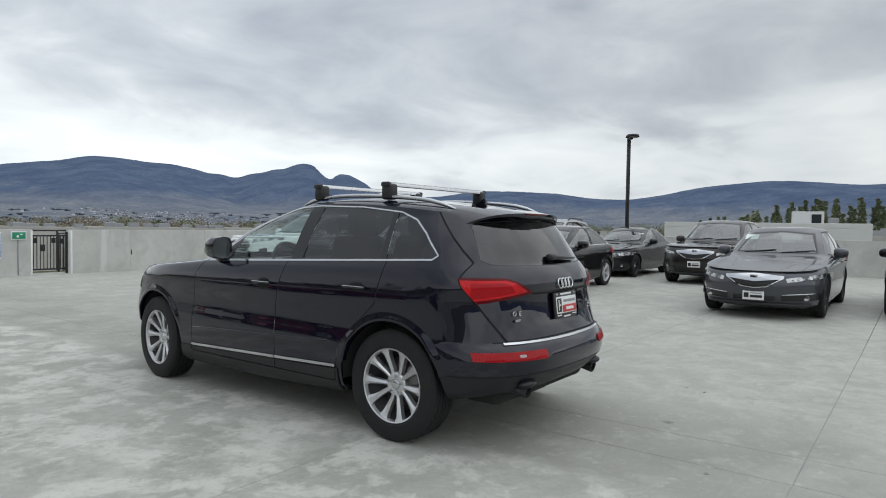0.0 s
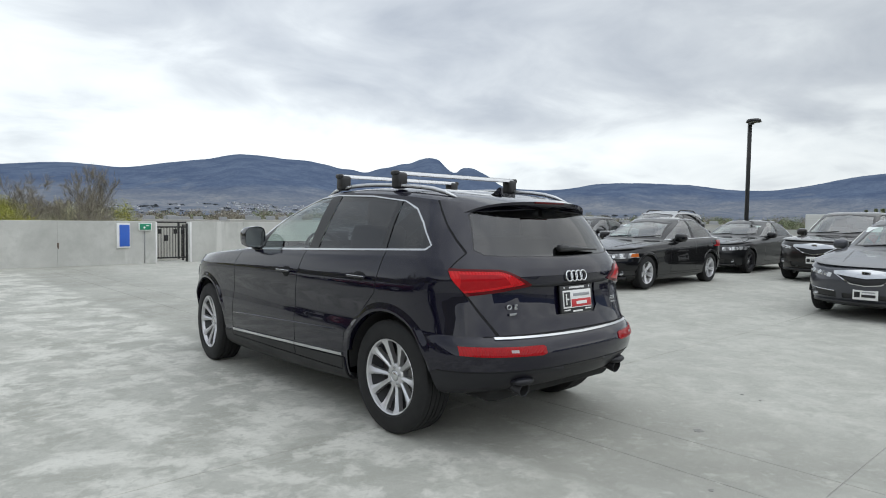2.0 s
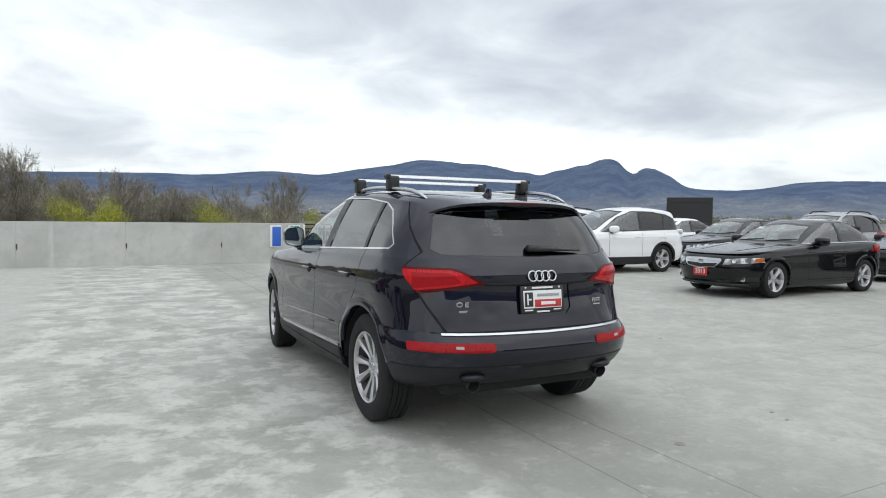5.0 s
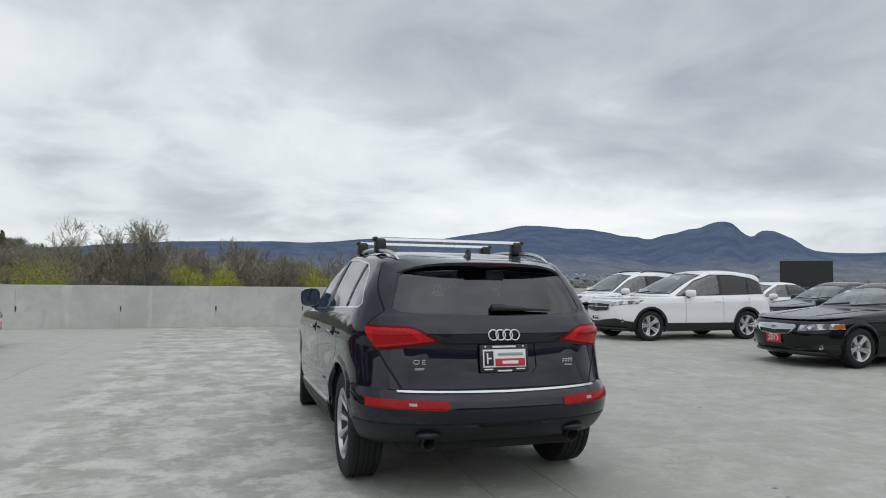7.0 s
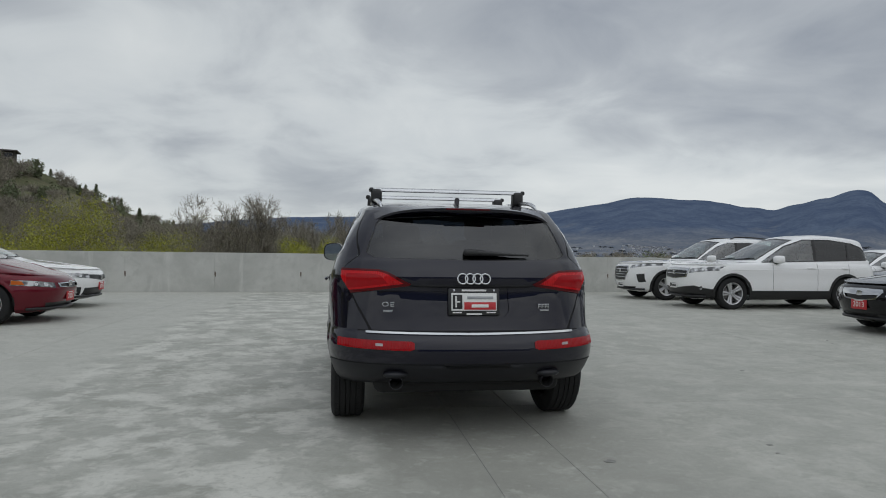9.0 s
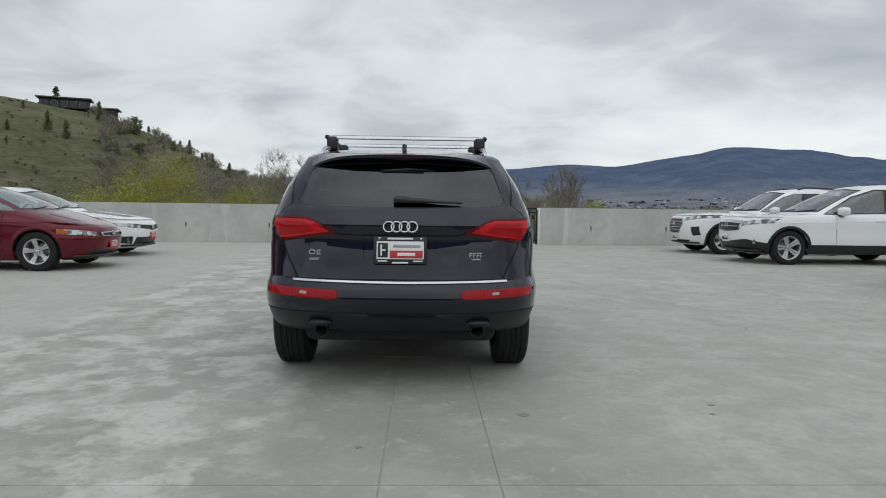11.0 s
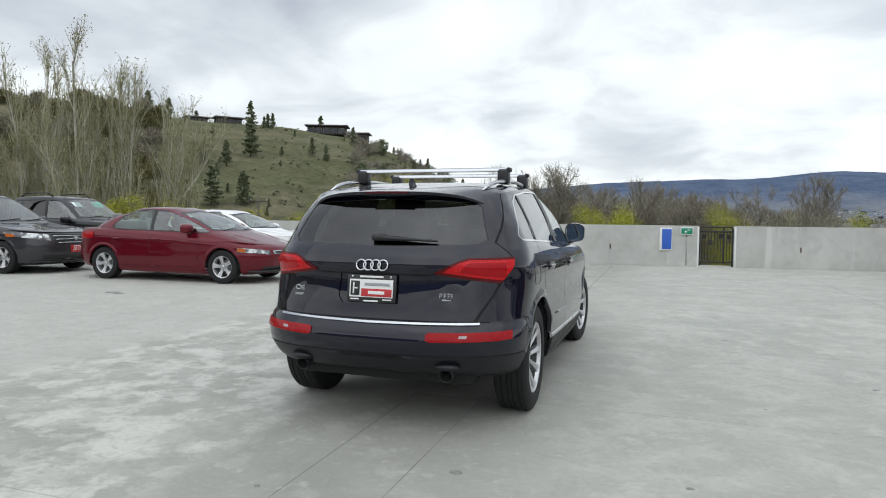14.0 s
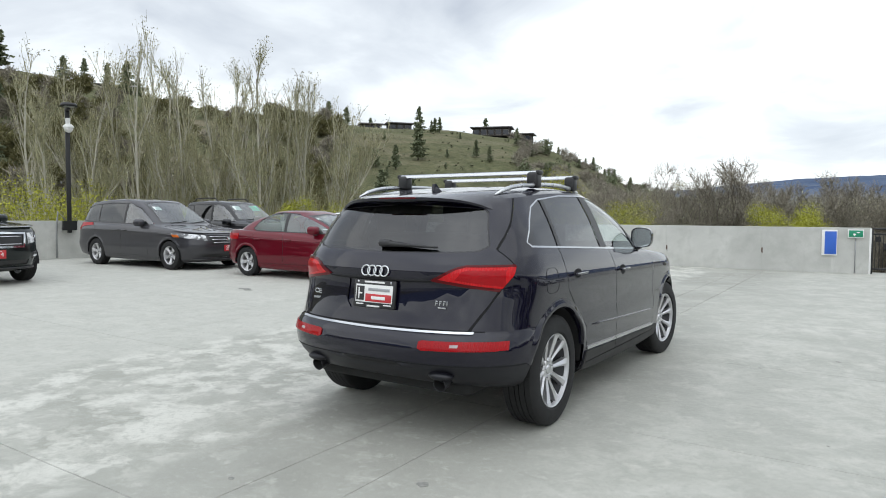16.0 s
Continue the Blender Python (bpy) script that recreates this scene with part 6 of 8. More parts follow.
    tube(pts, [0.020, 0.019, 0.018, 0.016, 0.013, 0.010, 0.008, 0.007, 0.006], 8, bm)
    part("rear_wiper", bm, M["black_plastic"], root)
    # exhausts
    for sd in (1, -1):
        bm = lathe([(-0.16, 0.041), (0.0, 0.044), (0.006, 0.043), (0.006, 0.040), (0.0, 0.0395)], 24)
        bm.transform(Matrix.Translation((sd * 0.492, -0.800, 0.378)) @ Matrix.Rotation(radians(-90), 4, "Z") @ Matrix.Rotation(radians(12), 4, "Y"))
        part("tailpipe", bm, M["dark_alloy"], root, "round dark tailpipe")
        # an added black plug makes the inside of the pipe dark
        plug = lathe([(0.002, 0.040), (-0.10, 0.038), (-0.10, 0.001)], 20)
        plug.transform(Matrix.Translation((sd * 0.492, -0.800, 0.378)) @ Matrix.Rotation(radians(-90), 4, "Z") @ Matrix.Rotation(radians(12), 4, "Y"))
        part("pipe_plug", plug, M["under"], root)
        bm = bmesh.new()
        bmesh.ops.create_uvsphere(bm, u_segments=18, v_segments=10, radius=1.0, matrix=Matrix.Translation((sd * 0.492, -0.785, 0.432)) @ Matrix.Diagonal((0.085, 0.060, 0.030, 1)))
        part("tailpipe_hood", bm, M["shaded_bumper_paint"], root)
    part("silencer", box(1.25, 0.30, 0.16, (0, -0.52, 0.36), 0.06, 3), M["under"], root)
    part("rear_axle", tube([(-0.75, 0.02, 0.33), (0.75, 0.02, 0.33)], 0.05, 10), M["under"], root)
    # roof rails, cross bars, aerial
    for sd in (1, -1):
        pts = []
        for k in range(15):
            t = k / 14
            y = 1.20 - 1.48 * t
            x = 0.588 - 0.02 * abs(2 * t - 1) ** 3
            lift = 0.028 * min(1, 6 * t, 6 * (1 - t)) ** 0.7
            pts.append((sd * x, y, sh.top(x, y) + 0.004 + lift))
        part("roof_rail", tube(pts, [0.006] + [0.015] * 13 + [0.006], 10), M["satin"], root, "satin aluminium rail")
    for y, z in ((0.985, 1.697), (0.295, 1.697)):
        bm = prism([(y + 0.033, z - 0.008), (y + 0.028, z - 0.013), (y - 0.026, z - 0.015), (y - 0.034, z - 0.012), (y - 0.033, z - 0.004), (y - 0.026, z + 0.008), (y - 0.012, z + 0.014), (y + 0.010, z + 0.013), (y + 0.026, z + 0.004)], -0.60, 0.60)
        bar = part("roof_bar", bm, M["satin"], root, "aluminium cross bar with black feet")
        part("rubber_strip", box(1.15, 0.016, 0.004, (0, y, z + 0.014), 0.001), M["black_plastic"], bar)
        for sd in (1, -1):
            ft = box(0.085, 0.095, 0.115, (sd * 0.575, y, z - 0.052), 0.022, 3)
            merge(ft, box(0.035, 0.074, 0.034, (sd * 0.615, y, z), 0.012, 2))
            part("bar_foot", ft, M["black_plastic"], bar, "black plastic foot")
    y0 = -0.10
    zt = sh.top(0, y0)
    bm = prism([(y0 + 0.07, zt - 0.004), (y0 - 0.06, zt - 0.004), (y0 - 0.05, zt + 0.012), (y0 - 0.045, zt + 0.055), (y0 - 0.025, zt + 0.055), (y0 + 0.02, zt + 0.018)], -0.016, 0.016)
    bmesh.ops.bevel(bm, geom=bm.edges[:], offset=0.006, segments=2, affect="EDGES")
    part("aerial_fin", bm, paint, root)
    # door handles, each over a black oval for the shade in its recess
    for y, z in ((1.22, 0.966), (0.27, 0.992)):
        for sd in (1, -1):
            x = sh.side(y, z)
            bm = bmesh.new()
            bmesh.ops.create_uvsphere(bm, u_segments=16, v_segments=8, radius=1.0, matrix=Matrix.Translation((sd * (x - 0.004), y + 0.0, z - 0.01)) @ Matrix.Diagonal((0.009, 0.085, 0.045, 1)))
            part("handle_recess", bm, M["seam"], root)
            h = part("door_handle", box(0.024, 0.205, 0.020, (sd * (x + 0.024), y, z + 0.002), 0.009, 3), paint, root)
            part("handle_strip", box(0.006, 0.195, 0.006, (sd * (x + 0.034), y, z + 0.008), 0.002, 2), M["chrome"], h, "chrome strip")
    # wheel openings' liners
    for y in (0, wb):
        for sd in (1, -1):
            bm = bmesh.new()
            rim = [(y + s["axle"] + 0.432 * math.cos(a), r + 0.432 * math.sin(a)) for a in [radians(-2 + 184 * k / 24) for k in range(25)]]
            cols = [[bm.verts.new((sd * max(0.60, min(0.925, sh.side(py, max(pz, 0.37)) - 0.022)), py, pz)) for py, pz in rim], [bm.verts.new((sd * 0.58, py, pz)) for py, pz in rim]]
            for k in range(24):
                bm.faces.new((cols[0][k], cols[0][k + 1], cols[1][k + 1], cols[1][k]))
            bm.faces.new(cols[1])
            part("wheel_arch_liner", bm, M["under"], root)
            # rolled lip that flares out of the flank round the opening
            lip, cols = bmesh.new(), []
            for k in range(37):
                a = radians(16 + 148 * k / 36)
                rise = min(1.0, k / 5, (36 - k) / 5)
                row = []
                for rad, out in ((0.482, 0.0005), (0.466, 0.004), (0.450, 0.009), (0.436, 0.012), (0.426, 0.009), (0.421, -0.004), (0.421, -0.035)):
                    py, pz = y + s["axle"] + rad * math.cos(a), r + rad * math.sin(a)
                    row.append(lip.verts.new((sd * (sh.side(py, max(pz, 0.40)) + (out * rise if out > 0 else out)), py, pz)))
                cols.append(row)
            for c0, c1 in zip(cols, cols[1:]):
                for i in range(6):
                    lip.faces.new((c0[i], c0[i + 1], c1[i + 1], c1[i]))
            bmesh.ops.recalc_face_normals(lip, faces=lip.faces[:])
            part("wheel_arch_lip", lip, paint, root, angle=50)
    add_wheels(root, s)
    add_seats(root, s, M["seat"])
    add_mirrors(root, s, sh, paint)
    sh.bm.free()
    return root


MAIN_POSE = pose(-0.036, 0.02, 0, 0, 0, -0.1)
main_car()

# ---- the cars parked round it ----
def sedan(**kw):
    s = dict(L=4.60, W=1.80, H=1.45, wb=2.70, fo=0.92, gc=0.17, r=0.318, tw=0.215, rim=0.215, spokes=5, twin=0.024, bar=0.017,
             nose_z=0.76, tail_z=0.98, cowl=(2.02, 0.94), rear_base=(-0.60, 1.02), belt=0.93, roof_f=1.12, roof_r=0.0, roof_w=0.68, roof_end=1.43,
             side_glass=[(1.80, 0.965), (-0.26, 1.005), (-0.42, 1.055), (-0.06, 1.28), (0.20, 1.352), (0.60, 1.372), (1.02, 1.345), (1.42, 1.195)], pillars=(0.72,),
             screen_w=(0.66, 0.52), rear_w=(0.62, 0.50), doors=(1.80, 0.74, -0.02), handles=(0.92, 0.10), mirror=(1.52, 1.00), tail_in=0.09,
             front_cuts=[("grille_frame", [(-0.01, 0.50), (0.30, 0.55), (0.36, 0.66), (-0.01, 0.68)]), ("grille", [(-0.01, 0.50), (0.25, 0.53), (0.30, 0.60), (-0.01, 0.585)]),
                         ("headlamp", [(0.44, 0.58), (0.90, 0.64), (0.90, 0.73), (0.42, 0.66)]), ("intake", [(-0.01, 0.24), (0.42, 0.26), (0.46, 0.34), (-0.01, 0.33)]),
                         ("fog_recess", [(0.56, 0.30), (0.82, 0.32), (0.80, 0.40), (0.58, 0.36)])],
             rear_cuts=[("tail_lamp", [(0.45, 0.80), (0.92, 0.80), (0.92, 0.93), (0.48, 0.92)])], fogs=[(0.66, 0.34)], mark=0.63, plan=(0.98, 2.8, 0.75, 2.8))
    s.update(kw)
    return s


def crossover(**kw):
    s = dict(L=4.60, W=1.86, H=1.66, wb=2.66, fo=0.92, gc=0.22, r=0.355, tw=0.235, rim=0.232, spokes=5, twin=0.028, bar=0.019,
             nose_z=0.98, tail_z=1.02, cowl=(2.02, 1.06), rear_base=(-0.84, 1.12), belt=1.03, belt_rear=1.10, roof_f=1.08, roof_r=-0.66, roof_w=0.70, roof_end=1.63,
             side_glass=[(1.84, 1.07), (-0.56, 1.14), (-0.68, 1.20), (-0.50, 1.40), (-0.25, 1.49), (0.30, 1.56), (0.92, 1.555), (1.32, 1.42)], pillars=(0.72, -0.12),
             screen_w=(0.70, 0.56), rear_w=(0.64, 0.54), doors=(1.84, 0.74, -0.06), handles=(0.92, 0.06), handle_z=0.93, mirror=(1.58, 1.12), tail_in=0.12,
             rear_glass="privacy", clad=True,
             front_cuts=[("grille_frame", [(-0.01, 0.66), (0.46, 0.70), (0.50, 0.90), (-0.01, 0.91)]), ("grille", [(-0.01, 0.675), (0.42, 0.715), (0.46, 0.84), (-0.01, 0.86)]),
                         ("headlamp", [(0.49, 0.80), (0.92, 0.87), (0.92, 0.97), (0.51, 0.90)]), ("intake", [(-0.01, 0.30), (0.60, 0.32), (0.66, 0.46), (-0.01, 0.44)]),
                         ("fog_recess", [(0.62, 0.40), (0.90, 0.44), (0.90, 0.56), (0.66, 0.50)])],
             rear_cuts=[("tail_lamp", [(0.60, 0.92), (0.95, 0.92), (0.95, 1.10), (0.66, 1.10)])], fogs=[(0.72, 0.47)], mark=0.80, plan=(0.92, 2.8, 0.66, 3.0))
    s.update(kw)
    return s


def parked(front_x, y, s, facing):
    """The pose of a car by its nose: facing is -1 towards west, 1 towards east."""
    reach = s["wb"] + s["fo"]
    turn = 0 if facing < 0 else 1.8
    return pose(front_x - facing * reach * math.cos(radians(turn)), y - reach * math.sin(radians(turn)), deck_z(front_x - facing * 2, y), 0, 0, 90 if facing < 0 else -90 + turn)


G_E, G_W = "cars in the east rows", "cars in the west rows"

s = sedan(L=4.83, W=1.854, H=1.447, wb=2.775, fo=0.96, r=0.335, rim=0.235, spokes=5, twin=0.03, nose_z=0.74, belt=0.95, plate=("dealer", 0.365), mark=0.645, wheel="dark_alloy",
          front_cuts=[("grille_frame", [(-0.01, 0.475), (0.19, 0.50), (0.41, 0.63), (0.415, 0.67), (-0.01, 0.70)]), ("grille", [(-0.01, 0.487), (0.18, 0.512), (0.365, 0.618), (-0.01, 0.575)]),
                      ("headlamp", [(0.46, 0.575), (0.92, 0.645), (0.93, 0.72), (0.44, 0.635)]), ("intake", [(-0.01, 0.29), (0.30, 0.29), (0.30, 0.36), (-0.01, 0.36)]),
                      ("fog_recess", [(0.38, 0.29), (0.84, 0.31), (0.86, 0.40), (0.38, 0.37)])], fogs=[(0.70, 0.345)], stickers=[(0.50, 0.22, "paper")], strips=[(0.40, 0.84, 0.385, 0.415)], leds=[(0.53, 0.78, 0.612, 0.652, 5)])
build_car("parked_car", s, M["grey_paint"], parked(6.92, -0.62, s, -1), "slate-grey saloon with a chrome shield grille and white dealer plate", "car", G_E)

s = sedan(L=4.55, W=1.794, H=1.412, wb=2.67, fo=0.94, r=0.322, rim=0.222, spokes=5, twin=0.026, nose_z=0.77, plate=("2013", 0.44), mark=0.62, surround="chrome",
          front_cuts=[("grille_frame", [(-0.01, 0.50), (0.30, 0.53), (0.40, 0.64), (0.38, 0.68), (-0.01, 0.69)]), ("grille", [(-0.01, 0.515), (0.27, 0.545), (0.34, 0.60), (-0.01, 0.585)]),
                      ("headlamp", [(0.43, 0.575), (0.85, 0.63), (0.845, 0.72), (0.45, 0.68)]), ("indicator", [(0.785, 0.635), (0.848, 0.642), (0.845, 0.708), (0.795, 0.698)]),
                      ("intake", [(-0.01, 0.22), (0.50, 0.24), (0.52, 0.31), (-0.01, 0.31)]), ("fog_recess", [(0.58, 0.27), (0.82, 0.28), (0.82, 0.38), (0.60, 0.36)])], fogs=[(0.68, 0.33)], stickers=[(0.45, 0.12, "paper")])
build_car("parked_car", s, M["black_paint"], parked(7.18, 4.24, s, -1), "black saloon with chrome grille and red year plate", "car", G_E)

s = crossover(L=4.76, W=1.855, H=1.69, wb=2.80, rim=0.246, cowl=(2.34, 1.05), roof_f=1.10, side_glass=[(2.06, 1.065), (-0.56, 1.13), (-0.72, 1.19), (-0.50, 1.41), (-0.25, 1.50), (0.30, 1.565), (0.92, 1.565), (1.40, 1.42)], mirror=(1.74, 1.12), rear_cuts=[], side_cuts=[("tail_lamp", [(-0.70, 1.175), (-1.3, 1.09), (-1.3, 1.46), (-0.90, 1.46), (-0.90, 1.28)])], plate=("dealer", 0.52), stickers=[], twin=0.034, slats=[(0.78, 0.40), (0.86, 0.46)],
              front_cuts=[("grille_frame", [(-0.01, 0.66), (0.46, 0.70), (0.50, 0.90), (-0.01, 0.91)]), ("grille", [(-0.01, 0.675), (0.42, 0.715), (0.46, 0.84), (-0.01, 0.86)]),
                          ("headlamp", [(0.50, 0.79), (0.88, 0.86), (0.88, 0.95), (0.52, 0.89)]), ("intake", [(-0.01, 0.225), (0.92, 0.225), (0.92, 0.42), (0.62, 0.52), (-0.01, 0.44)])])
build_car("parked_car", s, M["white_paint"], parked(6.75, 9.22, s, -1), "white crossover with black lower cladding", "car", G_E)

s = crossover(L=4.90, W=1.885, H=1.69, wb=2.80, r=0.36, rim=0.24, spokes=6, rails=0.045, plate=("dealer", 0.40), mark=0.76, slats=[(0.60, 0.33), (0.67, 0.36), (0.74, 0.385), (0.81, 0.37)], surround="chrome", fogs=[],
              front_cuts=[("grille_frame", [(-0.01, 0.50), (0.30, 0.51), (0.43, 0.76), (0.38, 0.90), (-0.01, 0.91)]), ("grille", [(-0.01, 0.525), (0.28, 0.535), (0.40, 0.755), (0.36, 0.87), (-0.01, 0.88)]),
                          ("headlamp", [(0.46, 0.83), (0.91, 0.92), (0.91, 0.99), (0.48, 0.92)]), ("intake", [(-0.01, 0.27), (0.52, 0.28), (0.60, 0.35), (-0.01, 0.345)]),
                          ("fog_recess", [(0.70, 0.46), (0.82, 0.48), (0.80, 0.70), (0.66, 0.68)])], rear_base=(-0.92, 1.13), roof_r=-0.74)
build_car("parked_car", s, M["white_paint"], parked(6.74, 12.15, s, -1), "white seven-seat crossover with a barred chrome grille", "car", G_E)

s = crossover(L=4.69, W=1.872, H=1.65, wb=2.685, clad=True, nose_z=0.94, plate=("dealer", 0.51), mark=0.83,
              front_cuts=[("grille_frame", [(-0.01, 0.63), (0.22, 0.66), (0.45, 0.80), (0.45, 0.845), (-0.01, 0.885)]), ("grille", [(-0.01, 0.645), (0.20, 0.675), (0.41, 0.79), (-0.01, 0.745)]),
                          ("headlamp", [(0.50, 0.74), (0.92, 0.80), (0.93, 0.88), (0.50, 0.80)]), ("intake", [(-0.01, 0.34), (0.50, 0.36), (0.52, 0.46), (-0.01, 0.46)]),
                          ("fog_recess", [(0.56, 0.42), (0.88, 0.46), (0.90, 0.56), (0.60, 0.52)])], leds=[(0.57, 0.82, 0.785, 0.825, 5)])
build_car("parked_car", s, M["bronze_paint"], parked(12.5, 1.82, s, -1), "dark graphite crossover with a chrome shield grille", "car", G_E)

s = sedan(L=4.50, W=1.80, H=1.40, wb=2.70, fo=0.90, wheel="dark_alloy", nose_z=0.77, roof_r=0.0, rear_base=(-0.62, 1.02),
          front_cuts=[("grille", [(-0.01, 0.56), (0.50, 0.60), (0.50, 0.68), (-0.01, 0.66)]), ("headlamp", [(0.46, 0.58), (0.92, 0.64), (0.92, 0.72), (0.46, 0.68)]),
                      ("intake", [(-0.01, 0.24), (0.50, 0.26), (0.52, 0.38), (-0.01, 0.38)])], stickers=[(-0.5, 0.12, "paper")])
build_car("parked_car", s, M["charcoal_paint"], parked(13.2, 4.70, s, -1), "charcoal low saloon with black wheels", "car", G_E)

s = crossover(L=4.75, rails=0.06)
build_car("parked_car", s, M["silver_paint"], parked(13.4, 7.55, s, -1), "grey estate car with black roof rails", "car", G_E)

s = sedan(stickers=[(0.4, 0.14, "paper")])
build_car("parked_car", s, M["charcoal_paint"], parked(11.96, 9.40, s, -1), "dark grey saloon behind a white crossover", "car", G_E)

s = sedan(surround="chrome")
build_car("parked_car", s, M["white_paint"], parked(12.32, 12.4, s, -1), "white saloon near the parapet", "car", G_E)

s = sedan()
build_car("parked_car", s, M["black_paint"], parked(8.0, -3.12, s, -1), "black saloon at the end of the row", "car", G_E)

s = sedan(L=4.49, W=1.752, H=1.435, wb=2.70, fo=0.86, nose_z=0.73, cowl=(2.62, 0.94), roof_f=1.50, roof_r=0.36, rear_base=(-0.46, 1.04), tail_z=1.0, crease=0.47, plate=("2007", 0.40), mark=0.60, r=0.315, rim=0.21,
          side_glass=[(2.40, 0.955), (0.27, 1.0), (0.17, 1.045), (0.34, 1.23), (0.56, 1.335), (0.85, 1.370), (1.32, 1.345), (1.85, 1.19)], pillars=(1.08,), doors=(2.20, 1.10, 0.22), handles=(1.26, 0.36), mirror=(1.98, 1.02), seat_y=0.95,
          front_cuts=[("grille_frame", [(-0.01, 0.535), (0.36, 0.555), (0.38, 0.615), (-0.01, 0.62)]), ("grille", [(-0.01, 0.54), (0.33, 0.56), (0.34, 0.60), (-0.01, 0.60)]),
                      ("headlamp", [(0.44, 0.545), (0.815, 0.595), (0.81, 0.675), (0.44, 0.622)]), ("indicator", [(0.755, 0.60), (0.812, 0.608), (0.81, 0.668), (0.765, 0.655)]),
                      ("intake", [(-0.01, 0.22), (0.50, 0.24), (0.54, 0.32), (-0.01, 0.32)])], fogs=[], trim="seat_grey", rear_glass="glass", stickers=[(0.5, 0.10, "paper")])
build_car("parked_car", s, M["red_paint"], parked(-5.22, 6.54, s, 1), "dark red saloon with silver wheels and red year plate", "car", G_W)

s = sedan(L=4.63, W=1.80, H=1.416, wb=2.70, fo=0.92, plate=("2016", 0.42), nose_z=0.76,
          front_cuts=[("grille", [(-0.01, 0.53), (0.60, 0.60), (0.60, 0.67), (-0.01, 0.64)]), ("headlamp", [(0.46, 0.58), (0.92, 0.64), (0.92, 0.71), (0.46, 0.67)]),
                      ("intake", [(-0.01, 0.24), (0.55, 0.26), (0.55, 0.40), (-0.01, 0.40)]), ("fog_recess", [(0.58, 0.26), (0.86, 0.30), (0.86, 0.42), (0.62, 0.42)])], mark=0.60)
build_car("parked_car", s, M["white_paint"], parked(-5.72, 9.38, s, 1), "white saloon with a black grille and red year plate", "car", G_W)

s = crossover(L=5.15, W=2.01, H=1.737, wb=3.0, fo=0.98, gc=0.19, r=0.345, rim=0.222, clad=False, nose_z=0.88, cowl=(2.52, 1.06), roof_f=1.42, belt=1.04, belt_rear=1.02, roof_end=1.68, roof_r=-0.72, rear_base=(-1.0, 1.10),
              side_glass=[(2.28, 1.08), (-0.62, 1.15), (-0.80, 1.20), (-0.66, 1.46), (-0.40, 1.56), (0.40, 1.61), (1.20, 1.60), (1.62, 1.47)], pillars=(1.10, -0.02), doors=(2.20, 1.12, -0.06), handles=(1.28, 0.95),
              mirror=(1.92, 1.12), plate=("2015", 0.52), mark=0.74, slats=[(0.66, 0.42), (0.73, 0.46), (0.80, 0.50)], seat_y=1.05, tail_in=0.10,
              front_cuts=[("grille", [(-0.01, 0.60), (0.46, 0.62), (0.54, 0.84), (-0.01, 0.83)]), ("headlamp", [(0.56, 0.70), (0.98, 0.78), (0.98, 0.88), (0.58, 0.83)]),
                          ("indicator", [(0.955, 0.78), (1.0, 0.79), (1.0, 0.85), (0.96, 0.84)]), ("intake", [(-0.01, 0.30), (0.66, 0.32), (0.68, 0.40), (-0.01, 0.38)])], stickers=[(0.42, 0.20, "paper")], fogs=[])
build_car("parked_van", s, M["van_paint"], parked(-10.48, 6.52, s, 1), "smoke-grey people carrier with a chrome-barred grille and red year plate", "minivan", G_W)

s = crossover(L=4.70, W=1.86, H=1.76, rails=0.09, stickers=[(0.40, 0.26, "paper"), (-0.25, 0.30, "green_paper")], nose_z=1.0, cowl=(1.92, 1.14), belt=1.10, belt_rear=1.12, roof_end=1.74, roof_r=-0.62, rear_base=(-0.80, 1.16),
              side_glass=[(1.70, 1.15), (-0.52, 1.18), (-0.64, 1.22), (-0.56, 1.52), (-0.40, 1.60), (0.40, 1.63), (0.95, 1.62), (1.20, 1.54)], roof_w=0.74, roof_f=1.05)
build_car("parked_car", s, M["charcoal_paint"], parked(-10.8, 9.34, s, 1), "dark off-road car with a roof rack and paper stickers", "car", G_W)

s = crossover(L=5.25, W=1.976, H=1.78, wb=3.1, fo=0.86, nose_z=1.06, cowl=(2.32, 1.18), belt=1.14, belt_rear=1.16, r=0.375, rim=0.24, plate=("2014", 0.58), mark=0.83, gc=0.25, roof_f=1.45, seat_y=1.1, pillars=(1.15, 0.25), doors=(2.2, 1.17, 0.2), handles=(1.35, 0.4), mirror=(2.0, 1.22),
              side_glass=[(2.10, 1.18), (0.0, 1.20), (-0.15, 1.25), (0.0, 1.52), (0.4, 1.62), (0.9, 1.66), (1.35, 1.65), (1.65, 1.55)],
              slats=[(0.76, 0.44), (0.90, 0.44)], front_cuts=[("grille_frame", [(-0.01, 0.69), (0.50, 0.69), (0.54, 0.97), (-0.01, 0.98)]), ("grille", [(-0.01, 0.73), (0.47, 0.73), (0.50, 0.935), (-0.01, 0.945)]),
              ("headlamp", [(0.58, 0.76), (0.95, 0.80), (0.95, 0.97), (0.58, 0.96)]), ("intake", [(-0.01, 0.36), (0.60, 0.38), (0.62, 0.46), (-0.01, 0.46)]), ("fog_recess", [(0.66, 0.48), (0.90, 0.5), (0.90, 0.62), (0.68, 0.60)])], fogs=[(0.76, 0.55)])
build_car("parked_truck", s, M["green_paint"], parked(-10.56, 1.47, s, 1), "dark green pickup with a chrome-framed grille and red year plate", "pickup", G_W)

# ---- trees, brush, houses round the deck ----
def spot(az, r, lift=0.0):
    return Vector((r * math.sin(radians(az)), r * math.cos(radians(az)), land_height(r, az) + lift))


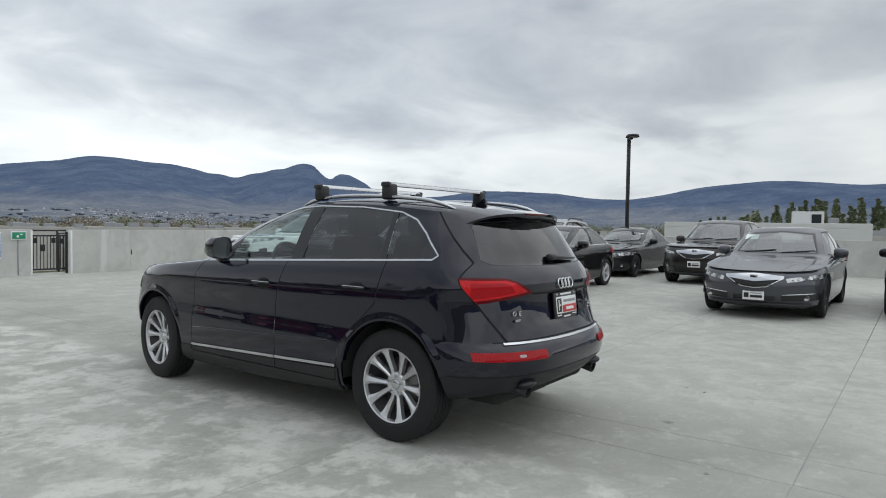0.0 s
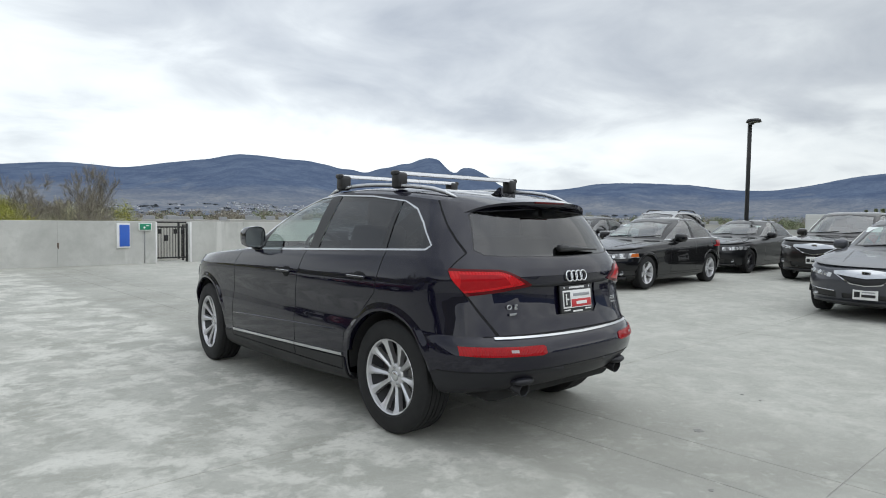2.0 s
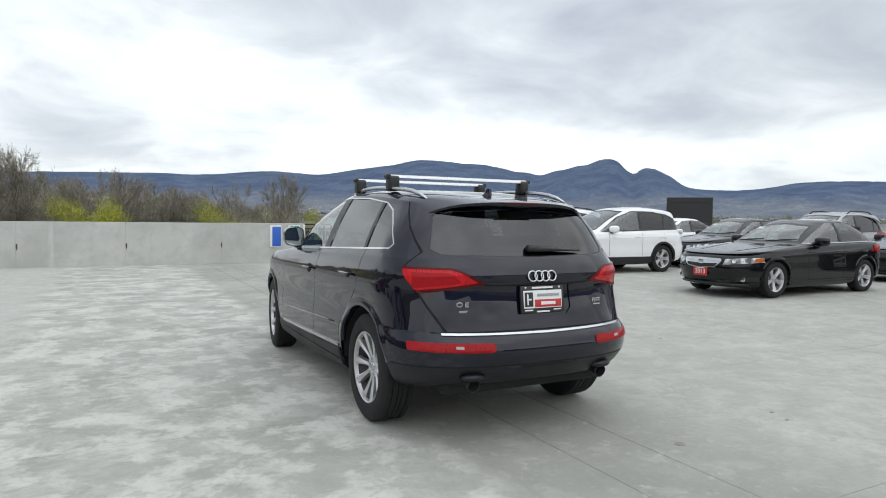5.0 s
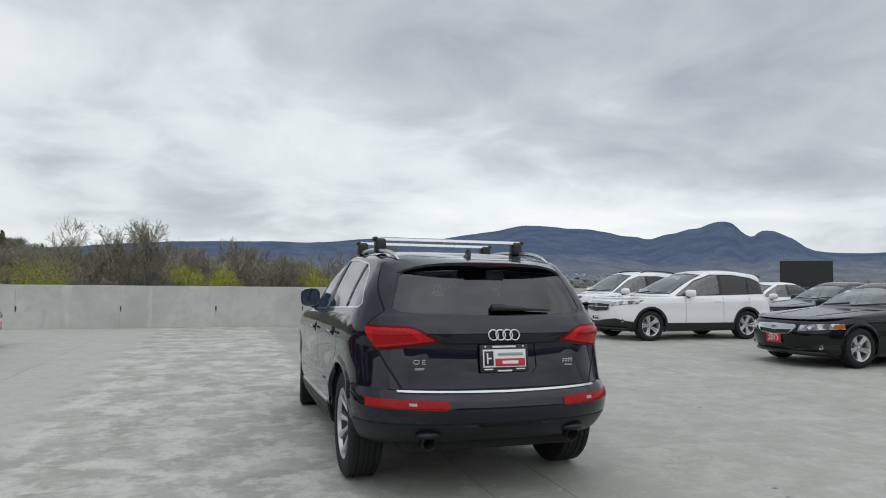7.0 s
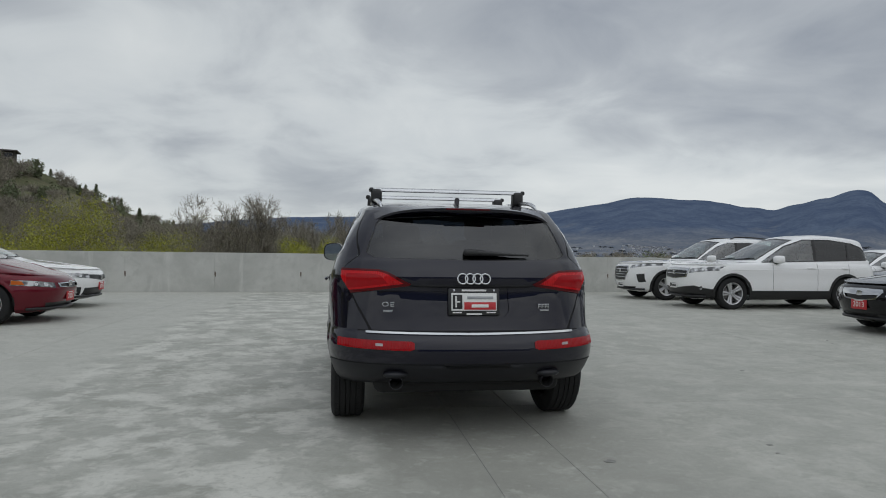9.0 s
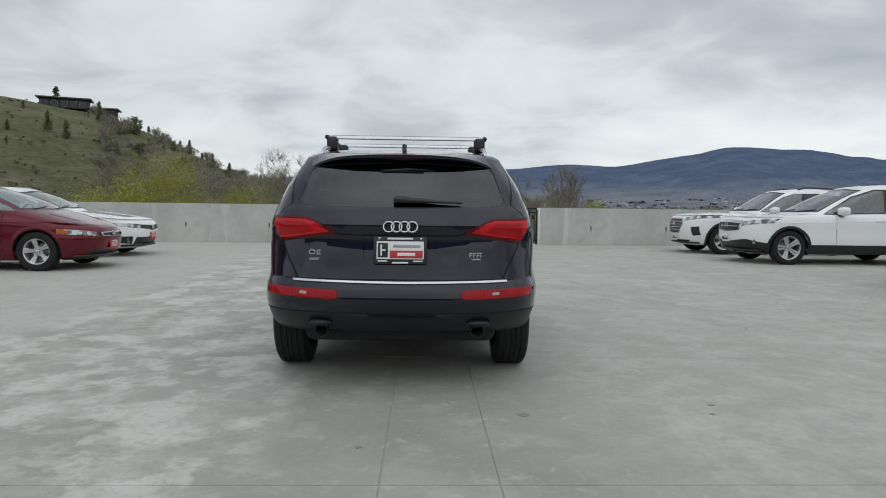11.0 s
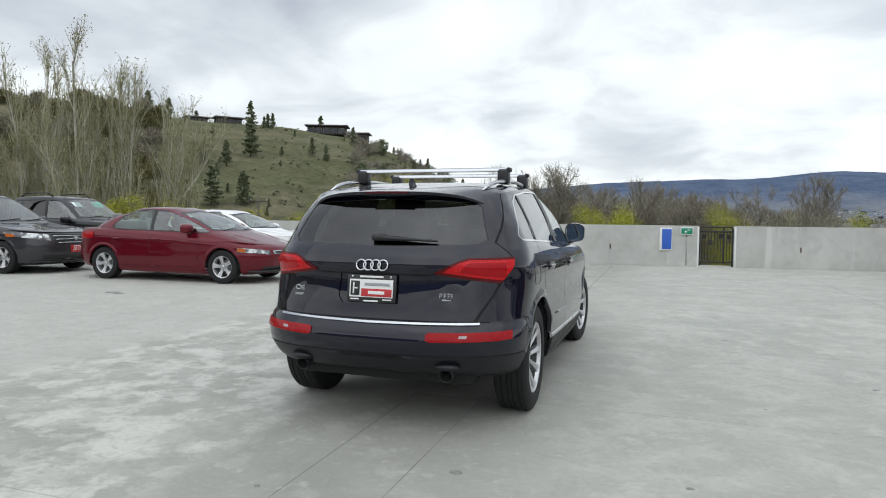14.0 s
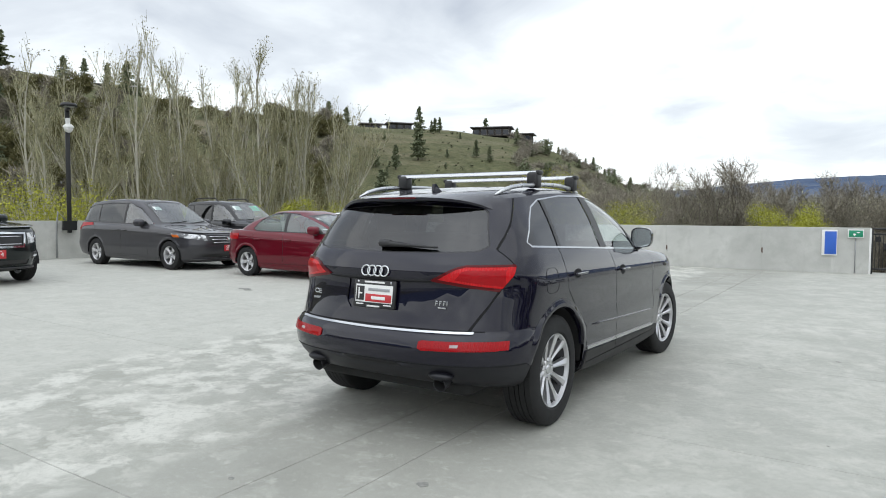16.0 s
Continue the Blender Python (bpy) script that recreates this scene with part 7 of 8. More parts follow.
def quads_mesh(name, quads, material):
    """A mesh of loose quads from an (n, 4, 3) array."""
    q = np.asarray(quads, dtype=float)
    me = bpy.data.meshes.new(name)
    me.from_pydata(q.reshape(-1, 3).tolist(), [], np.arange(len(q) * 4).reshape(-1, 4).tolist())
    me.materials.append(material)
    return me


def slivers(starts, ways, lengths, widths, rng):
    """Thin quads that taper from start along way."""
    ends = starts + ways * lengths[:, None]
    side = np.cross(ways, rng.normal(size=ways.shape))
    side /= np.linalg.norm(side, axis=1)[:, None] + 1e-9
    w = widths[:, None]
    return np.stack([starts - side * w / 2, starts + side * w / 2, ends + side * w * 0.15, ends - side * w * 0.15], axis=1)


def leaves(points, size, rng, flat=0.0):
    n = len(points)
    a, b = rng.normal(size=(n, 3)), rng.normal(size=(n, 3))
    a[:, 2] *= 1 - flat
    a /= np.linalg.norm(a, axis=1)[:, None]
    b -= a * (a * b).sum(1)[:, None]
    b /= np.linalg.norm(b, axis=1)[:, None]
    s = (size * rng.uniform(0.6, 1.4, n))[:, None]
    return np.stack([points - a * s / 2, points + b * s * 0.3, points + a * s / 2, points - b * s * 0.3], axis=1)


def branching(height, spread, stems, steep, seed, twigs=700, fine=2600, crown=0.25, droop=0.0, loose=0.45, lift=0.10, girth=1.0):
    """Stems and limbs as tubes, then arrays of twig quads and twig tips."""
    rnd, rng = random.Random(seed), np.random.default_rng(seed)
    bm = bmesh.new()
    tips = []

    def limb(p, way, length, rad, level):
        pts, q, d = [p], p, way.normalized()
        seg = 5 if level == 0 else 3
        for i in range(seg):
            d = (d + Vector((rnd.gauss(0, 0.09), rnd.gauss(0, 0.09), lift if level else 0.04)) * (1 + level * 0.5)).normalized()
            q = q + d * length / seg
            pts.append(q)
        tube(pts, [rad * (1 - 0.8 * i / seg) for i in range(seg + 1)], 5 if level == 0 else 3, bm, cap=False)
        if level < 2:
            n = 15 if level == 0 else 5
            for i in range(n):
                t = crown + (1 - crown) * (i + rnd.random()) / n if level == 0 else 0.25 + 0.75 * (i + rnd.random()) / n
                k = min(seg - 1, int(t * seg))
                b = pts[k].lerp(pts[k + 1], t * seg - k)
                a = rnd.uniform(0, math.tau)
                out = Vector((math.cos(a), math.sin(a), 0))
                dd = (pts[k + 1] - pts[k]).normalized() * steep + out
                limb(b, dd, length * (spread if level == 0 else 0.42) * (1.1 - 0.6 * t) * rnd.uniform(0.7, 1.2), rad * 0.42 * (1.05 - 0.6 * t), level + 1)
        for i in range(seg):
            tips.append((pts[i].lerp(pts[i + 1], 0.5), d, level))
        tips.append((q, d, level))
    for k in range(stems):
        a = k * math.tau / stems + rnd.random()
        lean = 0.0 if stems == 1 else 0.22
        limb(Vector((0.35 * math.cos(a) * (stems > 1), 0.35 * math.sin(a) * (stems > 1), -0.4)), Vector((lean * math.cos(a), lean * math.sin(a), 1)), height * rnd.uniform(0.75, 1.0), height * 0.011, 0)
    pool = [t for t in tips if t[2] > 0]
    pick = rng.integers(0, len(pool), twigs)
    st = np.array([pool[i][0] for i in pick])
    wy = np.array([pool[i][1] for i in pick]) * 0.8 + rng.normal(size=(twigs, 3)) * loose
    wy[:, 2] += 0.25 - droop
    wy /= np.linalg.norm(wy, axis=1)[:, None]
    ln = rng.uniform(0.04, 0.10, twigs) * height
    tw = slivers(st, wy, ln, np.full(twigs, height * 0.0028 * girth), rng)
    j = rng.integers(0, twigs, fine)
    f0 = st[j] + wy[j] * (ln[j] * rng.uniform(0.3, 1.0, fine))[:, None]
    w2 = wy[j] + rng.normal(size=(fine, 3)) * loose * 1.3
    w2[:, 2] -= droop
    w2 /= np.linalg.norm(w2, axis=1)[:, None]
    l2 = rng.uniform(0.02, 0.045, fine) * height
    fi = slivers(f0, w2, l2, np.full(fine, height * 0.0016 * girth), rng)
    ends = f0 + w2 * l2[:, None]
    return bm, np.concatenate([tw, fi]), ends


class TreeKind:
    """Meshes of one tree, shared by its copies."""
    def __init__(self, seed, height, spread, stems, steep, bark, twig, leaf=None, leaf_size=0.1, leaf_n=0, **kw):
        bm, tw, ends = branching(height, spread, stems, steep, seed, **kw)
        rng = np.random.default_rng(seed + 50)
        self.wood = finish(bm, "trunk", bark, True)
        self.twig = quads_mesh("twigs", tw, twig)
        self.leaf = None
        if leaf_n:
            i = rng.integers(0, len(ends), leaf_n)
            self.leaf = quads_mesh("crown", leaves(ends[i] + rng.normal(size=(leaf_n, 3)) * 0.12, leaf_size, rng), leaf)

    def plant(self, p, yaw, scale, label, category, group):
        ob = empty(category.replace(" ", "_"), Matrix.Translation(p) @ Matrix.Rotation(yaw, 4, "Z") @ Matrix.Diagonal((scale[0], scale[0], scale[1], 1)), label, category, group)
        share("trunk", self.wood, ob)
        tagged(share("crown", self.twig, ob), kind="stuff")
        if self.leaf:
            tagged(share("foliage", self.leaf, ob), kind="stuff")
        return ob


def pine_meshes(seed, height=14.0, spread=0.27):
    rnd, rng = random.Random(seed), np.random.default_rng(seed)
    trunk = finish(tube([(0, 0, -0.6), (0.05, 0, height * 0.5), (0, 0, height)], [0.24, 0.14, 0.02], 6), "trunk", M["bark_brown"], True)
    pts = []
    z = height * 0.12
    while z < height:
        f = z / height
        reach = height * spread * (1 - f) ** (0.6 if spread > 0.2 else 0.85) * rnd.uniform(0.55, 1.2) + 0.2
        for k in range(rnd.randint(5, 8)):
            if rnd.random() < 0.25:
                continue
            a = rnd.uniform(0, math.tau)
            ln = reach * rnd.uniform(0.65, 1.1)
            for j in range(5):
                d = ln * (j + 1) / 5
                for _ in range(4):
                    pts.append((d * math.cos(a) + rnd.gauss(0, 0.16), d * math.sin(a) + rnd.gauss(0, 0.16), z - 0.10 * d + 0.05 * d * d / max(ln, 0.3) + rnd.gauss(0, 0.13)))
        z += height * 0.034 * rnd.uniform(0.8, 1.3)
    return trunk, quads_mesh("crown", leaves(np.array(pts), 0.95 if spread > 0.2 else 0.5, rng, 0.3), M["needle"])


def clump_field(name, spots, material, label, rng, per=420, leaf=0.22, stalk=0.0, lumps=9):
    """Many bushes in one mesh: each a heap of lumps of small leaves or twigs."""
    out = []
    for p, rx, rz in spots:
        for k in range(lumps):
            d = rng.normal(size=3)
            d /= np.linalg.norm(d)
            c = np.array(p) + np.array([0, 0, rz * 0.56]) + d * np.array([rx * 0.62, rx * 0.62, rz * 0.30]) * rng.uniform(0.5, 1.0)
            n = per // lumps
            size = rng.uniform(0.40, 0.62) * np.array([rx, rx, min(rx, rz * 0.5)])
            q = rng.normal(size=(n, 3))
            q /= np.linalg.norm(q, axis=1)[:, None]
            q *= rng.uniform(0.35, 1.0, n)[:, None]
            if stalk:
                w = q + rng.normal(size=q.shape) * 0.55
                w[:, 2] += 0.35
                w /= np.linalg.norm(w, axis=1)[:, None]
                out.append(slivers(q * size * 0.85 + c, w, rng.uniform(0.4, 1.2, n) * stalk, np.full(n, leaf), rng))
            else:
                out.append(leaves(q * size + c, leaf, rng))
    ob = new(name, quads_mesh(name, np.concatenate(out), material))
    return tagged(ob, label, name.replace("_", " "), kind="stuff")


def plant_all():
    rnd, rng = random.Random(11), np.random.default_rng(11)
    # tall poplars in a loose row behind the west parapet
    kinds = [TreeKind(21 + k, 20, 0.25, (2, 3, 2, 2)[k], 2.7, M["bark_pale"], M["bud"], M["catkin"], 0.13, 2300, twigs=420, fine=900, crown=0.24, loose=0.20, lift=0.15) for k in range(4)]
    row = [(-67.4, 54, 11.0), (-66.2, 56, 13.6), (-64.7, 56, 13.6), (-63.3, 58, 11.0), (-61.4, 60, 10.0), (-59.4, 56, 16.4), (-58.5, 57, 15.0), (-57.4, 56, 15.8), (-56.4, 58, 13.0), (-55.4, 58, 12.6), (-54.2, 56, 15.3), (-53.2, 56, 14.6),
           (-51.3, 58, 12.4), (-50.1, 57, 13.6), (-49.1, 56, 15.7), (-48.1, 57, 14.4), (-47.1, 58, 14.2), (-46.1, 58, 13.4), (-45.2, 58, 13.4), (-44.1, 60, 11.8), (-43.2, 60, 10.4), (-52.3, 63, 10.5), (-60.4, 64, 9.5), (-72, 52, 10.0), (-78, 52, 11.0), (-85, 55, 10.0)]
    for i, (az, r, top_z) in enumerate(row):
        h = (top_z + 9.2) / 22.3
        kinds[i % 4].plant(spot(az, r), rnd.uniform(0, 6), (0.92, h), "tall bare poplar with pale bark and first buds", "poplar tree", "poplars behind the parapet")
    # undergrowth between the poplars, bare woods up the slope behind them
    under = [TreeKind(61 + k, 8, 0.36, 4, 1.3, M["bark_pale"], M["bud"], M["bud"], 0.13, 300, twigs=300, fine=900, crown=0.10) for k in range(2)]
    for i in range(30):
        az = -80 + 42 * (i + rnd.random()) / 30
        under[i % 2].plant(spot(az, rnd.uniform(50, 74)), rnd.uniform(0, 6), (rnd.uniform(0.9, 1.4), rnd.uniform(0.65, 1.15)), "bare young tree with olive buds", "young tree", "undergrowth below the hill")
    slope_o, slope_b, spring = [], [], []
    for i in range(420):
        az = -90 + 48 * rnd.random() ** 1.15
        rr = rnd.uniform(72, 250)
        (slope_o if rnd.random() < 0.8 else slope_b).append((spot(az, rr), rnd.uniform(2.4, 4.4), rnd.uniform(4.5, 9.0) * (1.25 if az < -60 else 0.8)))
    for i in range(46):
        az = -84 + 45 * (i + rnd.random()) / 46
        spring.append((spot(az, rnd.uniform(44, 66)), rnd.uniform(1.4, 2.8), rnd.uniform(8.6, 11.4)))
    clump_field("slope_woods", slope_o, M["slope"], "olive bare woods on the slope", rng, 1100, 0.24, 1.5)
    clump_field("slope_thicket", slope_b, M["twig"], "brown bare thicket on the slope", rng, 1100, 0.22, 1.5)
    clump_field("spring_bushes", spring, M["spring"], "yellow-green bushes in first leaf below the hill", rng, 1500, 0.13)
    # bare spreading trees north of the deck
    wide = [TreeKind(81 + k, 11, 0.46, 3, 0.8, M["bark_brown"], M["twig"], None, twigs=1900, fine=9000, crown=0.18, girth=1.25) for k in range(3)]
    for az, r, h in ((-10.6, 92, 1.42), (-8.6, 95, 1.60), (-12.4, 100, 0.95), (12.0, 100, 1.48), (3.0, 108, 1.28), (4.4, 112, 1.0), (-20.5, 80, 0.8), (-23.5, 78, 0.85), (16, 130, 0.85), (1.5, 104, 0.95)):
        wide[rnd.randrange(3)].plant(spot(az, r), rnd.uniform(0, 6), (h * (0.72 if az > 11 else 0.95), h), "bare spreading tree with dark branches", "bare tree", "bare trees along the valley")
    for i in range(58):
        az = -27 + 40 * (i + rnd.random()) / 58
        rise = 1.7 if az < -14 else 2.5 if az < 1 else 1.8 if az < 8 else 0.9
        r = rnd.uniform(82, 128)
        h = (9.9 + r * math.tan(radians((rise + 0.3) * rnd.uniform(0.4, 1.0)))) / 11
        wide[i % 3].plant(spot(az, r), rnd.uniform(0, 6), (h * rnd.uniform(0.7, 1.0), h), "bare spreading tree with brown twigs", "bare tree", "bare trees along the valley")
    # brown thicket, olive bushes and yellow-green willows
    brown, olive, willow = [], [], []
    for i in range(120):
        az = -27 + 41 * rnd.random()
        r = rnd.uniform(84, 150)
        rise = 1.9 if az < -14 else 2.9 if az < 1 else 2.0 if az < 8 else 0.9
        h = (9.9 + r * math.tan(radians(rise * rnd.uniform(0.25, 0.85)))) * 1.05
        (brown if rnd.random() < 0.5 else olive).append((spot(az, r), rnd.uniform(3.0, 5.5), max(3.0, h)))
    for az, r, rx, h in ((-16, 66, 3.2, 10.2), (-15, 70, 2.6, 9.4), (-4.6, 70, 2.6, 10.2), (-2.0, 68, 2.6, 10.9), (-2.9, 74, 2.0, 10.0), (6.6, 80, 3.0, 10.4), (7.6, 82, 2.2, 9.9), (-29.2, 58, 2.8, 11.0), (-26.9, 56, 3.4, 12.2), (-24.6, 57, 3.0, 12.0), (-22.2, 58, 3.0, 13.0), (-31, 68, 2.4, 9.8),
                         (-68.5, 40, 3.6, 11.4), (-66.4, 41, 3.0, 10.4), (-47, 48, 1.8, 10.4), (-50, 50, 1.8, 10.2), (-43.5, 50, 2.2, 10.0), (-41, 56, 2.2, 9.8), (15.6, 118, 3.2, 10.6), (-20, 72, 2.4, 9.8), (-53, 52, 1.6, 10.4), (-57, 46, 1.8, 9.6), (-36, 62, 2.2, 9.4)):
        willow.append((spot(az, r), rx * 1.2, h * 1.28))
    spur_b, spur_g = [], []
    for i in range(150):
        az = rnd.uniform(-26.5, -12.5)
        p = spot(az, ridge_r(az) * rnd.uniform(0.42, 0.93)) - Vector((0, 0, 1.3))
        (spur_b if rnd.random() < 0.78 else spur_g).append((p, rnd.uniform(2.0, 4.6), rnd.uniform(2.4, 6.0)))
    clump_field("spur_brush", spur_b, M["twig"], "brown brush on the end of the hill", rng, 700, 0.10, 1.4)
    clump_field("spur_conifers", spur_g, M["needle"], "dark low conifers on the end of the hill", rng, 420, 0.62)
    clump_field("brown_thicket", brown, M["twig"], "brown leafless thicket along the creek", rng, 2400, 0.05, 1.3)
    clump_field("olive_thicket", olive, M["bud"], "olive thicket with first leaf", rng, 2400, 0.055, 1.2)
    clump_field("willow_bushes", willow, M["willow"], "yellow-green willow bushes in first leaf", rng, 7600, 0.125)
    # woods on the valley floor, far off
    far_b, far_g = [], []
    for i in range(420):
        az = rnd.uniform(8, 100)
        r = rnd.uniform(260, 1150)
        far = (spot(az, r), rnd.uniform(5, 12), max(4.5, 10.0 + r * math.tan(radians(rnd.uniform(-0.7, 0.28)))))
        (far_g if rnd.random() < 0.22 else far_b).append(far)
    for i in range(170):
        far_g.append((spot(rnd.uniform(78, 102), rnd.uniform(190, 400)), rnd.uniform(1.6, 3.4), 8.5 + rnd.uniform(2, 11)))
    for i in range(210):
        r = rnd.uniform(420, 1100)
        far = (spot(rnd.uniform(50, 84), r), rnd.uniform(7, 15), 10.0 + r * math.tan(radians(rnd.uniform(0.0, 0.75))))
        (far_g if rnd.random() < 0.55 else far_b).append(far)
    for i in range(230):
        r = rnd.uniform(280, 760)
        far = (spot(rnd.uniform(12, 50), r), rnd.uniform(5, 11), 10.0 + r * math.tan(radians(rnd.uniform(-0.35, 0.62))))
        (far_g if rnd.random() < 0.2 else far_b).append(far)
    for az, r, h in ((29.6, 300, 12), (32.4, 330, 10), (34.6, 340, 8.5), (18, 260, 8), (37.2, 350, 9), (38.6, 300, 9), (56, 280, 11), (66, 260, 10), (29.9, 310, 9)):
        far_g.append((spot(az, r), 2.2, h + 1.5))
    clump_field("valley_woods", far_b, M["twig"], "brown woods on the valley floor", rng, 360, 0.9)
    clump_field("valley_conifers", far_g, M["needle"], "dark conifers on the valley floor", rng, 240, 1.1)
    # pines on the hill
    pines = [pine_meshes(5 + k) for k in range(4)]
    firs = [pine_meshes(25 + k, spread=0.14) for k in range(2)]
    where = [(-39.4, 300, 0.42), (-38.2, 218, 0.26), (-35.1, 240, 0.68), (-35.2, 195, 0.80), (-33.7, 242, 0.40), (-33.3, 247, 0.42), (-34.0, 239, 0.32), (-37.2, 180, 0.48), (-39.0, 183, 0.42), (-32.6, 196, 0.2),
             (-30.2, 330, 0.28), (-29.2, 330, 0.60), (-30.0, 198, 0.40), (-28.8, 194, 0.34), (-26.4, 237, 0.44), (-25.5, 228, 0.27), (-24.2, 190, 0.2), (-22.8, 330, 0.34), (-21.8, 330, 0.30), (-21.2, 330, 0.26),
             (-35.9, 149, 0.55), (-38.5, 148, 0.62), (-32.7, 183, 0.14), (-33.8, 148, 0.14), (-41.5, 330, 0.7), (-43, 320, 0.8),
             (-59, 300, 0.95), (-60.4, 310, 0.8), (-58.2, 315, 0.7), (-62, 300, 0.75), (-63.4, 305, 0.7), (-67.5, 310, 1.2), (-68.2, 300, 1.3), (-69, 300, 1.5), (-70.5, 300, 1.5)]
    for i in range(24):
        a = rnd.uniform(-24, -13)
        where.append((a, ridge_r(a) * rnd.uniform(0.6, 1.0), rnd.uniform(0.16, 0.44)))
    for i in range(9):
        where.append((rnd.uniform(-44, -24), rnd.uniform(120, 250), rnd.uniform(0.10, 0.22)))
    for i in range(60):
        where.append((rnd.uniform(-82, -66.5), rnd.uniform(110, 330), rnd.uniform(0.6, 1.2)))
    for i, (az, r, h) in enumerate(where):
        r = min(r, ridge_r(az) - 2)
        trunk, crown = pines[i % 4]
        w = h * rnd.uniform(0.85, 1.25)
        ob = empty("pine_tree", Matrix.Translation(spot(az, r)) @ Matrix.Rotation(rnd.uniform(0, 6), 4, "Z") @ Matrix.Diagonal((w, w, h, 1)), "dark green pine on the grassy hillside", "pine tree", "pines on the hill")
        share("trunk", trunk, ob)
        tagged(share("crown", crown, ob), kind="stuff")
    # a belt of conifers beyond the white building
    for i in range(80):
        az, rr = 75 + 26.5 * (i + rnd.random()) / 80, rnd.uniform(200, 290)
        h = (11.0 + rr * math.tan(radians(min(2.2, 0.55 + 0.2 * (az - 75))))) / 14 * rnd.uniform(0.80, 1.04)
        ob = empty("conifer", Matrix.Translation(spot(az, rr)) @ Matrix.Rotation(rnd.uniform(0, 6), 4, "Z") @ Matrix.Diagonal((h, h, h, 1)), "dark pointed conifer in a belt beyond the white building", "conifer", "conifers east of the deck")
        trunk, crown = firs[i % 2]
        share("trunk", trunk, ob)
        tagged(share("crown", crown, ob), kind="stuff")
    # sage scrub on the hill
    scrub = []
    for i in range(900):
        az, r = rnd.uniform(-72, -16), rnd.uniform(100, 330)
        g = rnd.random() ** 7
        scrub.append((spot(az, r), 0.3 + 1.0 * g, 0.3 + 1.3 * g))
    clump_field("hill_scrub", scrub, M["scrub"], "low grey-green scrub on the hillside", rng, 27, 0.42)


M["slope"] = leaf_mat("slope_olive", (0.150, 0.140, 0.066), 0.35)
M["scrub"] = leaf_mat("sage_scrub", (0.13, 0.13, 0.082), 0.35)
M["pale_wall"] = surface("pale_roofline", (0.55, 0.54, 0.50), 0.8, var=0.12, scale=0.3, each=0.25)
M["spring"] = leaf_mat("spring_leaf", (0.27, 0.27, 0.055), 0.35)
plant_all()


def hill_house(az, r, w, d, h, yaw, label):
    """A modern house with deep flat eaves, window bands and a timber terrace on posts."""
    p = spot(az, ridge_r(az) - r)
    ob = empty("hill_house", Matrix.Translation(p) @ Matrix.Rotation(radians(-az + yaw), 4, "Z"), label, "house", "houses on the ridge")
    part("wall", box(w, d, h + 3, (0, 0, h / 2 - 1.5)), M["house_dark"], ob, smooth=False)
    part("roof", box(w + 2.4, d + 2.4, 0.45, (0, 0, h + 0.2), 0.05), M["house_roof"], ob, smooth=False)
    n = max(2, int(w / 3))
    for k in range(n):
        win = part("window", box(w / n * 0.72, 0.2, h * 0.5, (-w / 2 + w * (k + 0.5) / n, -d / 2 - 0.05, h * 0.52)), M["window_dark"], ob, smooth=False)
        part("window_frame", box(w / n * 0.78, 0.12, h * 0.56, (-w / 2 + w * (k + 0.5) / n, -d / 2 - 0.03, h * 0.52)), M["house_wall"], win, smooth=False)
    part("terrace", box(w * 0.8, 3, 0.3, (w * 0.1, -d / 2 - 1.6, 0.2)), M["house_dark"], ob, smooth=False)
    for k in range(4):
        part("post", box(0.25, 0.25, 5, (-w * 0.3 + w * 0.27 * k, -d / 2 - 2.9, -0.9)), M["house_dark"], ob, smooth=False)


hill_house(-36.9, 4, 10, 7, 3.0, 12, "low modern house with flat roof on the ridge")
hill_house(-28.6, 4, 16, 8, 4.0, -8, "dark modern house with terrace on the ridge")
hill_house(-26.1, 6, 10, 7, 3.2, -10, "dark timber house on the ridge edge")
hill_house(-59.6, 5, 18, 9, 3.4, 5, "long low house with dark roof above the slope")
hill_house(-39.4, 3, 8, 6, 2.6, 10, "grey house on the ridge")


def earth_bank():
    """A pale cut bank below the long house: an uneven sloping sheet of bare earth with depth."""
    bm, rows = bmesh.new(), []
    for j in range(7):
        row = []
        for k in range(25):
            az = -66.0 + 6.6 * k / 24
            r = 300 + 8 * j
            fade = math.sin(math.pi * k / 24) ** 0.4
            p = spot(az, r)
            row.append(bm.verts.new((p.x, p.y, p.z - 1.6 + 2.6 * fade + 0.5 * noise.noise((az * 2, j, 4.0)))))
        rows.append(row)
    for r0, r1 in zip(rows, rows[1:]):
        for k in range(24):
            bm.faces.new((r0[k], r0[k + 1], r1[k + 1], r1[k]))
    bmesh.ops.recalc_face_normals(bm, faces=bm.faces[:])
    got = bmesh.ops.extrude_face_region(bm, geom=bm.faces[:])
    bmesh.ops.translate(bm, verts=[v for v in got["geom"] if isinstance(v, bmesh.types.BMVert)], vec=(0, 0, -2.0))
    tagged(part("earth_bank", bm, M["bank"], None, "pale bare earth bank cut into the hillside", angle=None), category="bank", kind="structure")


M["bank"] = surface("bare_earth", (0.30, 0.28, 0.22), 0.95, var=0.2, scale=0.08, fine=0.8, bump=0.3, dist=0.3)
earth_bank()


